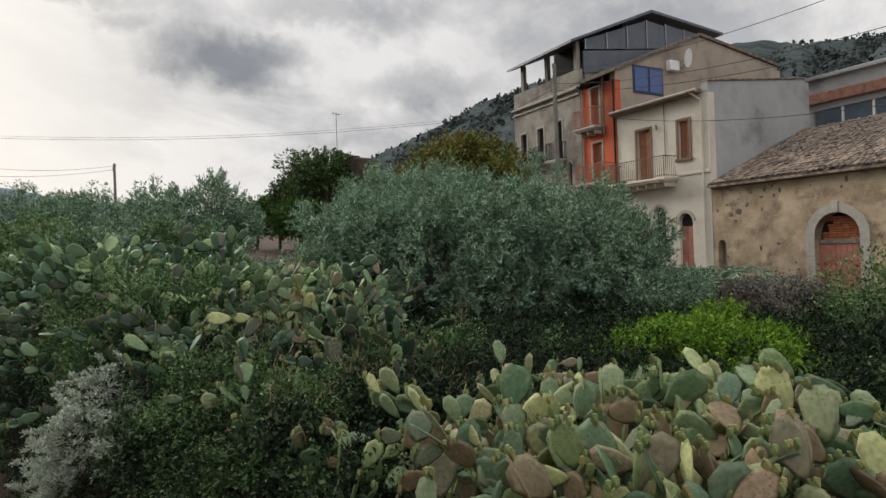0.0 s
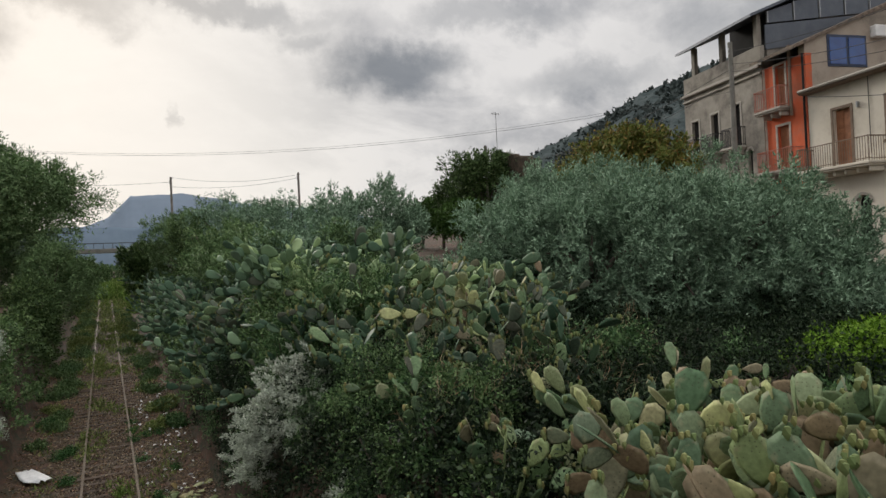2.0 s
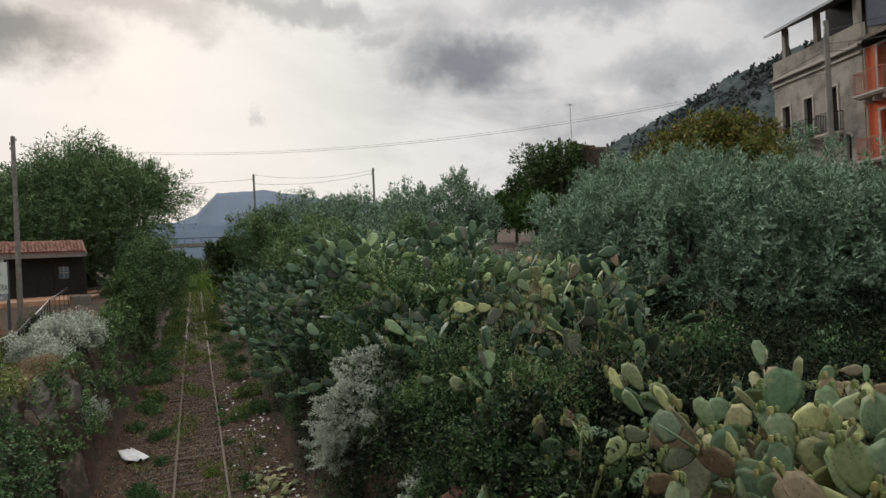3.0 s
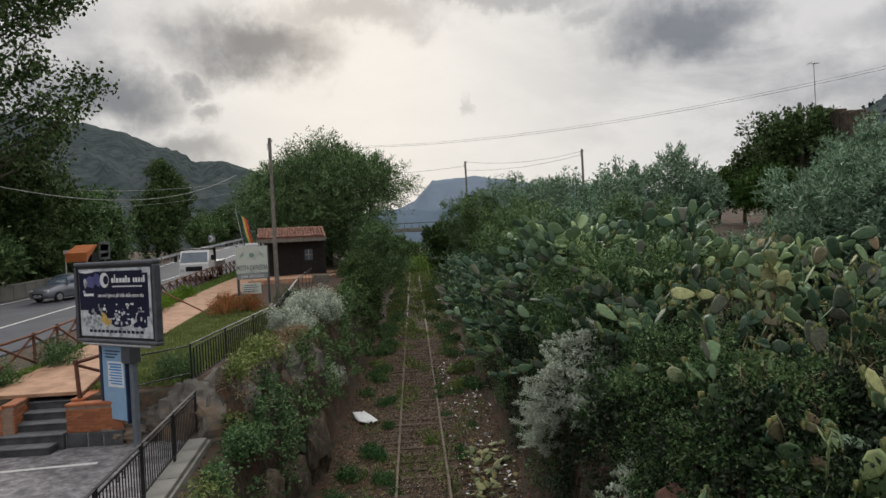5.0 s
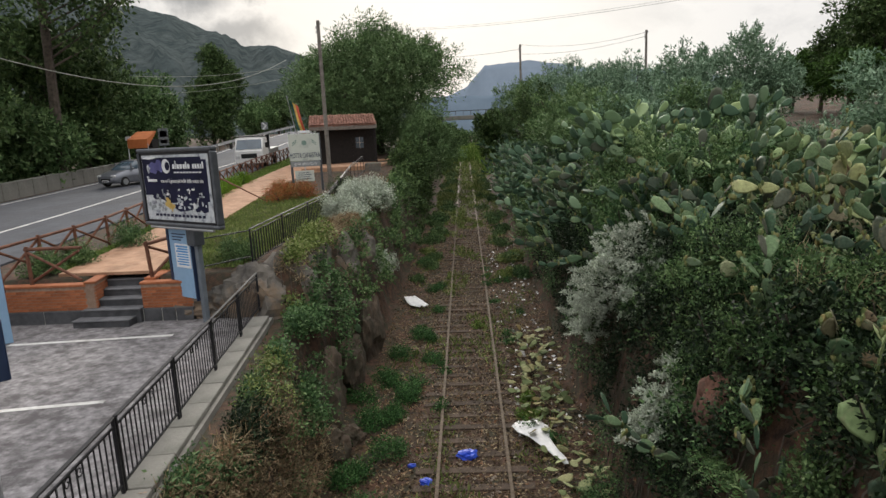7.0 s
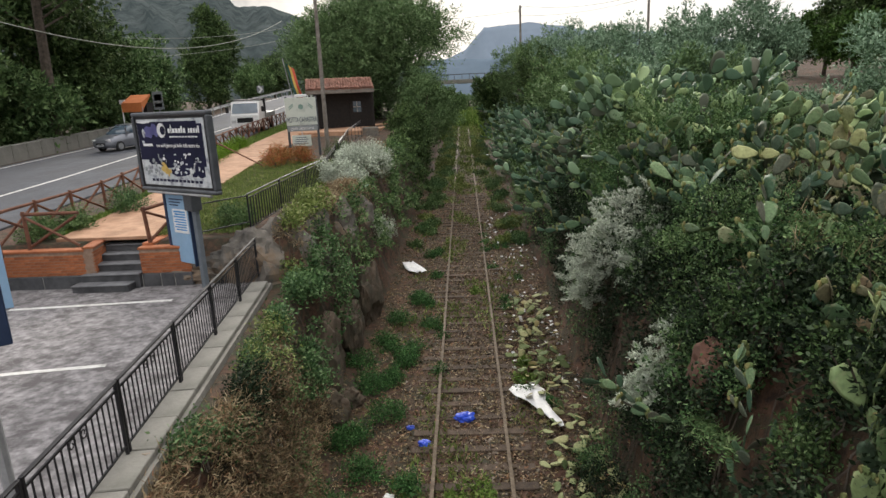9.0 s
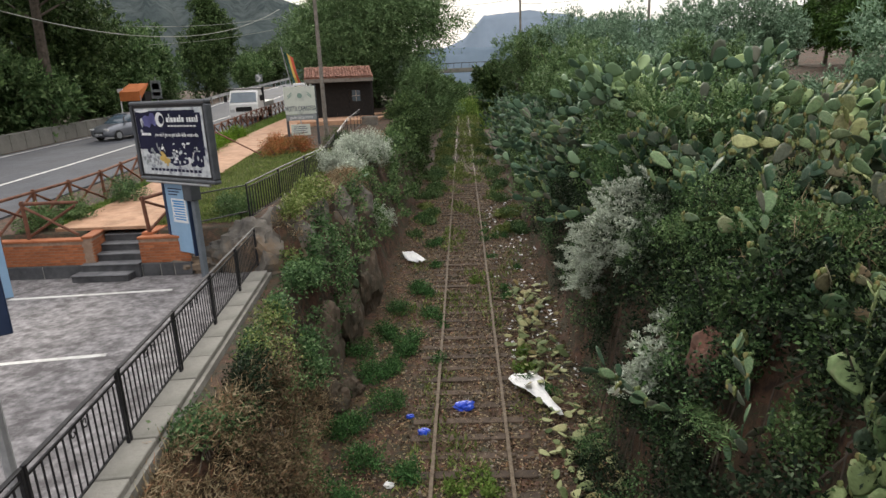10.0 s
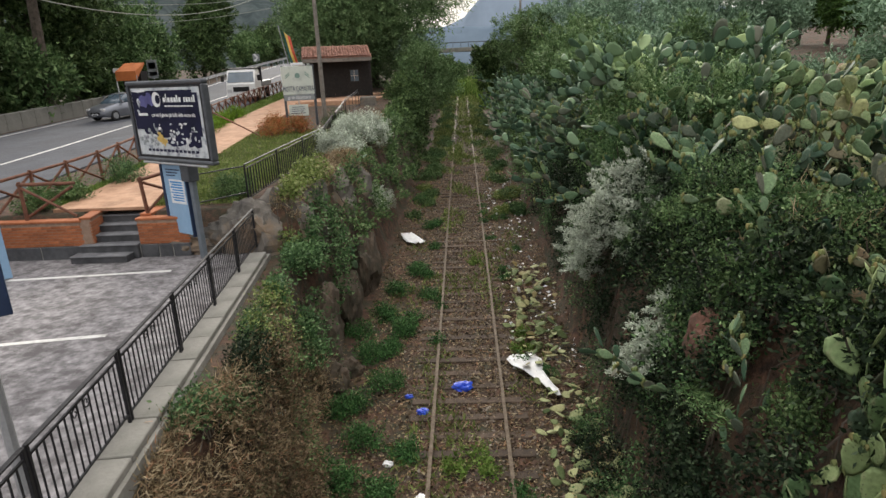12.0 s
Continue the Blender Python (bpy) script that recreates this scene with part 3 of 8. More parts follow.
def limbs(bm, base, top, radii, r, n=6, seedv=0):
    rs = random.Random(seedv)
    base, top = Vector(base), Vector(top)
    mid = base.lerp(top, 0.55) + Vector((rs.uniform(-0.2, 0.2), rs.uniform(-0.2, 0.2), 0))
    tube(bm, base, mid, r, r * 0.75, 9)
    for i in range(n):
        a = 2 * math.pi * i / n + rs.uniform(-0.4, 0.4)
        e = top + Vector((math.cos(a) * radii[0] * 0.7, math.sin(a) * radii[1] * 0.7, rs.uniform(-0.2, 0.6) * radii[2]))
        m1 = mid.lerp(e, 0.5) + Vector((0, 0, rs.uniform(0, 0.3) * radii[2]))
        tube(bm, mid, m1, r * 0.5, r * 0.33, 7)
        tube(bm, m1, e, r * 0.33, r * 0.1, 6)


def tree(name, x, y, z, height, radii, leafm, label, category="tree", clumps=900, per=34, size=0.1, wide=0.35, trunk_r=0.16, low=-0.75, lump=0.35, spread=0.3, shell=0.45, group="", up=0.35, seedv=None, blobs=30, twig=None, lumps=(0.26, 0.46)):
    """A tapered trunk with limbs and a crown of leaf clumps; z is the ground, height the crown's top."""
    seedv = seedv if seedv is not None else x * 3.1 + y * 1.7
    e = group_at(name, Matrix.Translation((x, y, z)), label, category, group)
    cz = height - radii[2]
    bm = bmesh.new()
    limbs(bm, (0, 0, -0.3), (0, 0, cz), radii, trunk_r, seedv=int(seedv * 10))
    part("trunk", bm, M["bark"], e, "rough grey-brown trunk and limbs")
    quads_mesh("crown", crown_leaves((0, 0, cz), radii, clumps, per, size, wide, spread, shell, up, low, lump, seedv, blobs=blobs, far=True, twig=twig, lumps=lumps), leafm, e)
    return e


def shrub(name, x, y, z, radii, leafm, label, clumps=400, per=24, size=0.08, wide=0.4, spread=0.2, shell=0.35, lump=0.35, low=-0.35, lift=0.35, up=0.4, group="", category="bush"):
    """A bush of leaf clumps on short stems."""
    e = group_at(name, Matrix.Translation((x, y, z)), label, category, group)
    bm = bmesh.new()
    rs = random.Random(int(x * 77 + y * 13))
    for i in range(7):
        a = rs.uniform(0, 6.28)
        tip = Vector((math.cos(a) * radii[0] * 0.6, math.sin(a) * radii[1] * 0.6, radii[2] * (lift + rs.uniform(0.2, 0.7))))
        tube(bm, (math.cos(a) * 0.08, math.sin(a) * 0.08, -0.25), tip, 0.03, 0.008, 5)
    part("woody_base", bm, M["bark"], e)["kind"] = "stuff"
    quads_mesh("foliage", crown_leaves((0, 0, radii[2] * lift), radii, clumps, per, size, wide, spread, shell, up, low, lump, x * 2.3 + y, far=math.hypot(x, y) > 8), leafm, e)
    return e


# ---- ground ----
GRADE = 0.027          # the line climbs ahead
PARK_Z = 3.1


def ss(a, b, v):
    t = min(1.0, max(0.0, (v - a) / (b - a)))
    return t * t * (3 - 2 * t)


def road_z(y):
    return 3.55 + 0.042 * max(-20.0, min(y, 60.0)) + 0.075 * max(0.0, min(y, 110.0) - 60.0)


def right_z(x, y):
    yy = max(-15.0, min(y, 75.0))
    return 4.5 + 0.02 * yy + 0.055 * yy * ss(4, 14, x) * ss(-2, 12, y) + 0.35 * noise.noise(Vector((x * 0.15, y * 0.15, 3)))


def left_z(x, y):
    if (y < 14.5 and x > -12.2) or (y < 15.5 and -9.75 < x < -7.95):
        return PARK_Z - 0.06
    return road_z(y) - 0.06


def edge_r(y):
    return 2.75 + 0.35 * noise.noise(Vector((0, y * 0.35, 8))) + 0.012 * max(0, min(y, 80) - 10)


def edge_l(y):
    return -3.0 - 0.35 * ss(8, 12, y) + 0.35 * ss(16, 22, y) + 0.35 * noise.noise(Vector((5, y * 0.4, 2)))


def ground_z(x, y):
    bed = GRADE * max(-40.0, min(y, 160.0)) - 0.118
    bed += 0.03 * noise.noise(Vector((x * 0.9, y * 0.9, 0))) + 0.02 * noise.noise(Vector((x * 4, y * 4, 0)))
    rough = 0.30 * noise.noise(Vector((x * 0.8, y * 0.8, bed * 2))) + 0.12 * noise.noise(Vector((x * 2.4, y * 2.4, 1)))
    if x > 0:
        e = edge_r(y)
        if x < e:
            return bed + 0.14 * ss(e - 1.1, e, x)
        top = right_z(x, y)
        k = ss(0, 1.0, ((x - e) / 1.35) ** 0.6 if x > e else 0)
        fade = 1 - 0.999 * ss(95, 150, y)
        z = bed + (top - bed) * k * fade + rough * (0.4 + 0.6 * (1 - abs(2 * k - 1))) * fade
        return z
    e = edge_l(y)
    if x > e:
        return bed + 0.12 * ss(e + 0.9, e, x)
    top = left_z(x, y)
    w = 0.75 + 0.55 * ss(13, 16, y)
    k = ss(0, 1, ((e - x) / w) ** 0.7)
    fade = 1 - 0.999 * ss(95, 150, y)
    return bed + (top - bed) * k * fade + rough * (1 - abs(2 * k - 1)) * fade


def axis(lo, hi, fine, edges):
    vals = list(np.arange(lo, hi, fine))
    out, d, v = [], fine, lo
    while v > edges[0]:
        d *= 1.22
        v -= d
        out.append(max(v, edges[0]))
    res = out[::-1] + vals
    d, v = fine, vals[-1]
    while v < edges[1]:
        d *= 1.22
        v += d
        res.append(min(v, edges[1]))
    return res


gx = axis(-12.5, 8.0, 0.16, (-2600, 2600))
gy = axis(-3.0, 50.0, 0.3, (-2600, 4200))
gv = np.array([(x, y, ground_z(x, y)) for y in gy for x in gx], np.float32)
nx = len(gx)
gf = [(j * nx + i, j * nx + i + 1, (j + 1) * nx + i + 1, (j + 1) * nx + i) for j in range(len(gy) - 1) for i in range(nx - 1)]
gm = bpy.data.meshes.new("ground")
gm.from_pydata(gv.tolist(), [], gf)
for p in gm.polygons:
    p.use_smooth = True
gm.materials.append(M["soil"])
tagged(new("ground", gm), "reddish brown soil with dry litter and weeds", "ground", kind="structure")


def fence_x(y):
    return -3.35 - 0.123 * y


def strip(name, pts_l, pts_r, material, label, category, lift=0.0, thick=0.08):
    """A paved strip between two edge lines, with thickness."""
    bm = bmesh.new()
    rows = []
    for (a, b) in zip(pts_l, pts_r):
        rows.append([bm.verts.new((a[0], a[1], a[2] + lift)), bm.verts.new((b[0], b[1], b[2] + lift)), bm.verts.new((b[0], b[1], b[2] + lift - thick)), bm.verts.new((a[0], a[1], a[2] + lift - thick))])
    for r0, r1 in zip(rows[:-1], rows[1:]):
        for i in range(4):
            j = (i + 1) % 4
            bm.faces.new((r0[i], r0[j], r1[j], r1[i]))
    bm.faces.new(rows[0])
    bm.faces.new(rows[-1][::-1])
    bmesh.ops.recalc_face_normals(bm, faces=bm.faces)
    return tagged(mesh_ob(name, bm, material), label, category, kind="structure")


def lerp_line(pts, y):
    for (y0, v0), (y1, v1) in zip(pts[:-1], pts[1:]):
        if y <= y1:
            return v0 + (v1 - v0) * (y - y0) / (y1 - y0)
    return pts[-1][1]


ROAD_NEAR = [(-30, -13.0), (14, -13.1), (26, -13.9), (36, -14.9), (43, -15.4), (58, -16.9), (75, -18.4), (105, -19.5)]
ROAD_FAR = [(-30, -24.2), (30, -24.4), (42, -25.2), (60, -27.0), (75, -28.3), (105, -28.6)]


def along(line, y0, y1, n, dx=0.0, dz=0.0):
    return [(lerp_line(line, y) + dx, y, road_z(y) + dz) for y in np.linspace(y0, y1, n)]


strip("road", along(ROAD_FAR, -30, 100, 60), along(ROAD_NEAR, -30, 100, 60), M["asphalt"], "grey asphalt road climbing beside the line", "road")
strip("road_marking", along(ROAD_NEAR, 5, 95, 60, -3.9, 0.006), along(ROAD_NEAR, 5, 95, 60, -3.75, 0.006), M["line"], "worn white line on the asphalt road", "road marking", thick=0.004)
strip("road_marking", along(ROAD_FAR, 5, 95, 60, 0.5, 0.006), along(ROAD_FAR, 5, 95, 60, 0.65, 0.006), M["line"], "worn white edge line on the asphalt road", "road marking", thick=0.004)
strip("parking", [(-12.3, y, PARK_Z) for y in (-6, 4, 14.22)], [(fence_x(y) - 0.1, y, PARK_Z) for y in (-6, 4, 14.22)], M["concrete_floor"], "worn grey concrete parking ground", "pavement")
for (ax, ay, bx, by) in ((-10.3, 12.6, -6.72, 12.95), (-9.6, 8.85, -6.2, 9.42)):
    dv = Vector((by - ay, ax - bx, 0)).normalized() * 0.06
    strip("parking_line", [(ax - dv.x, ay - dv.y, PARK_Z + 0.006), (bx - dv.x, by - dv.y, PARK_Z + 0.006)], [(ax + dv.x, ay + dv.y, PARK_Z + 0.006), (bx + dv.x, by + dv.y, PARK_Z + 0.006)], M["line"], "worn white parking bay line on concrete", "road marking", thick=0.004)

# terracotta footpath climbing beside the road
PATH_L = [(14.9, -10.6), (19, -10.9), (24, -11.6), (32, -12.6), (44, -13.6), (50, -13.9)]
PATH_R = [(14.9, -8.0), (19, -8.9), (24, -9.4), (32, -10.2), (40, -10.6), (44, -9.0), (50, -6.0)]
strip("footpath", along(PATH_L, 15.0, 50, 30), along(PATH_R, 15.0, 50, 30), M["terracotta"], "pale terracotta paved footpath", "path", lift=0.02)

# ---- railway track ----
rail_bm_pts = [(-0.07, -0.15), (0.07, -0.15), (0.07, -0.135), (0.015, -0.115), (0.015, -0.045), (0.036, -0.035), (0.036, 0.0), (-0.036, 0.0), (-0.036, -0.035), (-0.015, -0.045), (-0.015, -0.115), (-0.07, -0.135)]


def rail(x):
    bm = bmesh.new()
    rows = []
    for y in np.linspace(-8, 150, 60):
        wob = 0.012 * noise.noise(Vector((x, y * 0.2, 4)))
        rows.append([bm.verts.new((x + a + wob, y, GRADE * y + b)) for a, b in rail_bm_pts])
    for r0, r1 in zip(rows[:-1], rows[1:]):
        for i in range(12):
            j = (i + 1) % 12
            bm.faces.new((r0[i], r0[j], r1[j], r1[i]))
    bm.faces.new(rows[0])
    bm.faces.new(rows[-1][::-1])
    bmesh.ops.recalc_face_normals(bm, faces=bm.faces)
    return bm


track = group_at("railway_track", Matrix(), "disused railway track with rusty rails on old wooden sleepers", "railway track")
for x in (-0.75, 0.75):
    part("rail", rail(x), M["rail"], track, "rusty steel rail")
sl_bm = boxed(-1.25, 1.25, -0.12, 0.12, -0.20, 0, bev=0.015)
sl = part("sleeper", sl_bm, M["sleeper"], track, "weathered wooden sleeper")
sl.location = (0, -3, GRADE * -3 - 0.125)
for i in range(1, 170):
    o = sl.copy()
    scene.collection.objects.link(o)
    y = -3 + i * 0.62
    o.location = (0.04 * noise.noise(Vector((0, y, 1))), y, GRADE * y - 0.086 - 0.022 * random.random())
    o.rotation_euler = (0, 0, random.uniform(-0.015, 0.015))


# ---- houses: x along the street front, y into the block, z up ----
FRONT_AZ, FRONT_D = 106.0, 23.0
fa = radians(FRONT_AZ)
FRONT = Matrix(((-math.cos(fa), math.sin(fa), 0, FRONT_D * math.sin(fa)), (math.sin(fa), math.cos(fa), 0, FRONT_D * math.cos(fa)), (0, 0, 1, 0), (0, 0, 0, 1)))


def panel(s0, s1, z0, z1, y0, thick, openings=()):
    """A wall of real thickness whose openings go through it."""
    S = sorted({s0, s1, *[v for o in openings for v in o[:2]]})
    Z = sorted({z0, z1, *[v for o in openings for v in o[2:4]]})
    bm = bmesh.new()
    V = {}

    def vert(i, j, k):
        key = (i, j, k)
        if key not in V:
            V[key] = bm.verts.new((S[i], y0 + k * thick, Z[j]))
        return V[key]

    def solid(i, j):
        if not (0 <= i < len(S) - 1 and 0 <= j < len(Z) - 1):
            return False
        cs, cz = (S[i] + S[i + 1]) / 2, (Z[j] + Z[j + 1]) / 2
        return not any(o[0] < cs < o[1] and o[2] < cz < o[3] for o in openings)

    for i in range(len(S) - 1):
        for j in range(len(Z) - 1):
            if not solid(i, j):
                continue
            bm.faces.new((vert(i, j, 0), vert(i + 1, j, 0), vert(i + 1, j + 1, 0), vert(i, j + 1, 0)))
            bm.faces.new((vert(i, j, 1), vert(i, j + 1, 1), vert(i + 1, j + 1, 1), vert(i + 1, j, 1)))
            for di, dj, a, b in ((-1, 0, (i, j), (i, j + 1)), (1, 0, (i + 1, j), (i + 1, j + 1)), (0, -1, (i, j), (i + 1, j)), (0, 1, (i, j + 1), (i + 1, j + 1))):
                if not solid(i + di, j + dj):
                    bm.faces.new((vert(*a, 0), vert(*b, 0), vert(*b, 1), vert(*a, 1)))
    bmesh.ops.recalc_face_normals(bm, faces=bm.faces)
    return bm


def prism(profile, s0, s1):
    """A (y, z) outline drawn out along the street."""
    bm = bmesh.new()
    a = [bm.verts.new((s0, y, z)) for y, z in profile]
    b = [bm.verts.new((s1, y, z)) for y, z in profile]
    n = len(profile)
    bm.faces.new(a)
    bm.faces.new(b[::-1])
    for i in range(n):
        bm.faces.new((a[i], b[i], b[(i + 1) % n], a[(i + 1) % n]))
    bmesh.ops.recalc_face_normals(bm, faces=bm.faces)
    return bm


def gable(pts, y0, y1):
    """An (s, z) outline drawn out into the block."""
    bm = bmesh.new()
    a = [bm.verts.new((s, y0, z)) for s, z in pts]
    b = [bm.verts.new((s, y1, z)) for s, z in pts]
    n = len(pts)
    bm.faces.new(a)
    bm.faces.new(b[::-1])
    for i in range(n):
        bm.faces.new((a[i], b[i], b[(i + 1) % n], a[(i + 1) % n]))
    bmesh.ops.recalc_face_normals(bm, faces=bm.faces)
    return bm


def door_in(house, s0, s1, z0, z1, material, frame_m, label, glass=False, deep=0.16, surround=0.12, name="door"):
    """Two leaves set back in an opening, with raised panels and a surround."""
    d = part(name, boxed(s0, s1, deep, deep + 0.05, z0, z1), material, house, label)
    mid = (s0 + s1) / 2
    n = 3 if z1 - z0 > 1.9 else 2
    for a, b in ((s0 + 0.05, mid - 0.03), (mid + 0.03, s1 - 0.05)):
        h = (z1 - z0) / n
        for i in range(n):
            part("panel", boxed(a + 0.03, b - 0.03, deep - 0.02, deep, z0 + i * h + 0.06, z0 + (i + 1) * h - 0.04, bev=0.008), material, d)
    if surround:
        w = surround
        for a in ((s0 - w, s0, -0.035, 0.03, z0, z1 + w), (s1, s1 + w, -0.035, 0.03, z0, z1 + w), (s0, s1, -0.035, 0.03, z1, z1 + w)):
            part("surround", boxed(*a, bev=0.01), frame_m, house)
    return d


def balcony(house, s0, s1, z, deep, slab_m, rail_m, h=1.0, step=0.12):
    part("balcony_slab", boxed(s0, s1, -deep, 0, z - 0.12, z, bev=0.02), slab_m, house)
    part("balcony_slab", boxed(s0 + 0.06, s1 - 0.06, -deep + 0.06, 0, z - 0.2, z - 0.12, bev=0.02), slab_m, house)
    for i in range(int((s1 - s0) / 0.55) + 1):
        s = s0 + 0.15 + i * 0.55
        if s < s1 - 0.1:
            part("bracket", boxed(s, s + 0.12, -deep * 0.75, 0, z - 0.42, z - 0.2, bev=0.03), slab_m, house)
    r = part("balcony_railing", boxed(s0 + 0.03, s1 - 0.03, -deep + 0.02, -deep + 0.06, z + h - 0.04, z + h, bev=0.008), rail_m, house, "thin iron balcony railing")
    part("bottom_rail", boxed(s0 + 0.03, s1 - 0.03, -deep + 0.025, -deep + 0.055, z + 0.08, z + 0.11), rail_m, r)
    for s in (s0 + 0.03, s1 - 0.07):
        part("side_rail", boxed(s, s + 0.04, -deep + 0.04, 0, z + h - 0.04, z + h), rail_m, r)
        part("side_rail", boxed(s, s + 0.03, -deep + 0.04, 0, z + 0.08, z + 0.11), rail_m, r)
    n = int((s1 - s0) / step)
    me = None
    for i in range(n + 1):
        s = s0 + 0.04 + i * (s1 - s0 - 0.08) / n
        if me is None:
            o = part("bar", boxed(-0.009, 0.009, -0.009, 0.009, 0.0, h - 0.04), rail_m, r)
            me = o.data
        else:
            o = new("bar", me)
            o.parent = r
        o.location = (s, -deep + 0.04, z)
    for j in range(max(2, int(deep / step))):
        for s in (s0 + 0.05, s1 - 0.05):
            o = new("bar", me)
            o.parent = r
            o.location = (s, -deep + 0.1 + j * step, z)
    return r


def arch_ring(s, z, r, y0, y1, w, n=12):
    """A raised stone arch over an opening."""
    bm = bmesh.new()
    rows = []
    for i in range(n + 1):
        a = math.pi * i / n
        c, sn = math.cos(a), math.sin(a)
        rows.append([bm.verts.new((s + c * q, y, z + sn * q)) for q, y in ((r, y0), (r + w, y0), (r + w, y1), (r, y1))])
    for p, q in zip(rows[:-1], rows[1:]):
        for i in range(4):
            j = (i + 1) % 4
            bm.faces.new((p[i], p[j], q[j], q[i]))
    bm.faces.new(rows[0])
    bm.faces.new(rows[-1])
    bmesh.ops.recalc_face_normals(bm, faces=bm.faces)
    return bm


def spandrel(s, z, r, top, y0, y1, n=12):
    """The wall between a round arch and the square head of the opening."""
    bm = bmesh.new()
    for k in range(2):
        pts = []
        for i in range(n // 2 + 1):
            a = math.pi / 2 * i / (n // 2)
            sg = 1 if k else -1
            pts.append((s + sg * math.cos(a) * r, z + math.sin(a) * r))
        pts.append((s, top))
        pts.append((s + (r if k else -r), top))
        fa_ = [bm.verts.new((a, y0, b)) for a, b in pts]
        fb_ = [bm.verts.new((a, y1, b)) for a, b in pts]
        bm.faces.new(fa_)
        bm.faces.new(fb_[::-1])
        for i in range(len(pts)):
            j = (i + 1) % len(pts)
            bm.faces.new((fa_[i], fb_[i], fb_[j], fa_[j]))
    bmesh.ops.recalc_face_normals(bm, faces=bm.faces)
    return bm


def tile_mesh(name, length=0.42, r=0.1):
    bm = bmesh.new()
    n = 5
    rows = []
    for t, q in ((0, 1.0), (length, 0.8)):
        rows.append([bm.verts.new((math.cos(math.pi * i / n) * r * q, t, math.sin(math.pi * i / n) * r * q * 0.8)) for i in range(n + 1)])
        rows.append([bm.verts.new((math.cos(math.pi * i / n) * (r * q - 0.015), t, math.sin(math.pi * i / n) * (r * q - 0.015) * 0.8)) for i in range(n + 1)])
    for i in range(n):
        bm.faces.new((rows[0][i], rows[0][i + 1], rows[2][i + 1], rows[2][i]))
        bm.faces.new((rows[0][i + 1], rows[0][i], rows[1][i], rows[1][i + 1]))
    bmesh.ops.recalc_face_normals(bm, faces=bm.faces)
    me = bpy.data.meshes.new(name)
    bm.to_mesh(me)
    bm.free()
    return me


def tiled(parent, s0, s1, y0, z0, y1, z1, material, pitch=0.22, run=0.36, limit=300):
    """Curved clay tiles laid up a slope from (y0, z0) to (y1, z1); rows past the limit are joined."""
    me = tile_mesh("roof_tile")
    me.materials.append(material)
    L = math.hypot(y1 - y0, z1 - z0)
    ang = math.atan2(z1 - z0, y1 - y0)
    made = 0
    extra = []
    base = np.array([v.co for v in me.vertices])
    fac = [tuple(p.vertices) for p in me.polygons]
    for j in range(int(L / run)):
        for i in range(int((s1 - s0) / pitch)):
            q = j * run
            loc = Vector((s0 + (i + 0.5) * pitch + random.uniform(-0.012, 0.012), y0 + math.cos(ang) * q, z0 + math.sin(ang) * q + random.uniform(0, 0.03)))
            rot = Euler((ang + random.uniform(-0.07, 0.07), random.uniform(-0.1, 0.1), random.uniform(-0.12, 0.12)))
            if made < limit:
                o = new("roof_tile", me)
                o.parent = parent
                o.location, o.rotation_euler = loc, rot
                made += 1
            else:
                m = np.array(rot.to_matrix())
                extra.append(base @ m.T + np.array(loc))
    if extra:
        nv = len(base)
        V = np.concatenate(extra)
        F = [tuple(a + k * nv for a in f) for k in range(len(extra)) for f in fac]
        m2 = bpy.data.meshes.new("roof_tiles")
        m2.from_pydata(V.tolist(), [], F)
        m2.materials.append(material)
        o = new("roof_tiles", m2)
        o.parent = parent
        o["kind"] = "stuff"


def lined_roof(parent, prof, s0, s1, material):
    part("roof", prism(prof, s0, s1), material, parent, "sloping roof")


BASE = 4.0
# the old warehouse
w = group_at("warehouse", FRONT, "low old warehouse with flaking ochre plaster and arched door", "house")
S0, S1 = 4.0, 17.62
ops = [(11.72, 13.28, BASE, 8.08), (17.02, 17.42, 5.7, 7.22)]
part("wall", panel(S0, S1, BASE, 9.55, 0, 0.5, ops), M["old_wall"], w)
part("wall", panel(S0, S1, BASE, 9.55, 13.4, 0.4), M["old_wall"], w)
part("wall", prism([(0.5, BASE), (13.4, BASE), (13.4, 9.55), (6.9, 12.2), (0.5, 9.6)], S0, S0 + 0.4), M["old_wall"], w)
part("wall", prism([(0.5, BASE), (13.4, BASE), (13.4, 9.55), (6.9, 12.2), (0.5, 9.6)], S1 - 0.3, S1), M["old_wall"], w)
part("spandrel", spandrel(12.5, 7.3, 0.78, 8.08, 0.002, 0.48), M["old_wall"], w)
part("arch", arch_ring(12.5, 7.3, 0.78, -0.06, 0.1, 0.32), M["stonetrim"], w, "dressed stone arch")
for s in (11.40, 13.28):
    for k in range(4):
        part("jamb_stone", boxed(s, s + 0.32, -0.06, 0.1, BASE + k * 0.83, BASE + (k + 1) * 0.83 - 0.012, bev=0.012), M["stonetrim"], w)
part("keystone", boxed(12.4, 12.6, -0.09, 0.1, 8.06, 8.5, bev=0.02), M["stonetrim"], w)
d = part("door", boxed(11.72, 13.28, 0.25, 0.31, BASE, 6.95), M["door_red"], w, "faded red wooden double door")
for i in range(8):
    part("board", boxed(11.73 + i * 0.195, 11.73 + i * 0.195 + 0.18, 0.225, 0.25, BASE, 6.9, bev=0.006), M["door_red"], d)
part("lintel", boxed(11.72, 13.28, 0.2, 0.34, 6.95, 7.1), M["polewood"], w)
k = 0
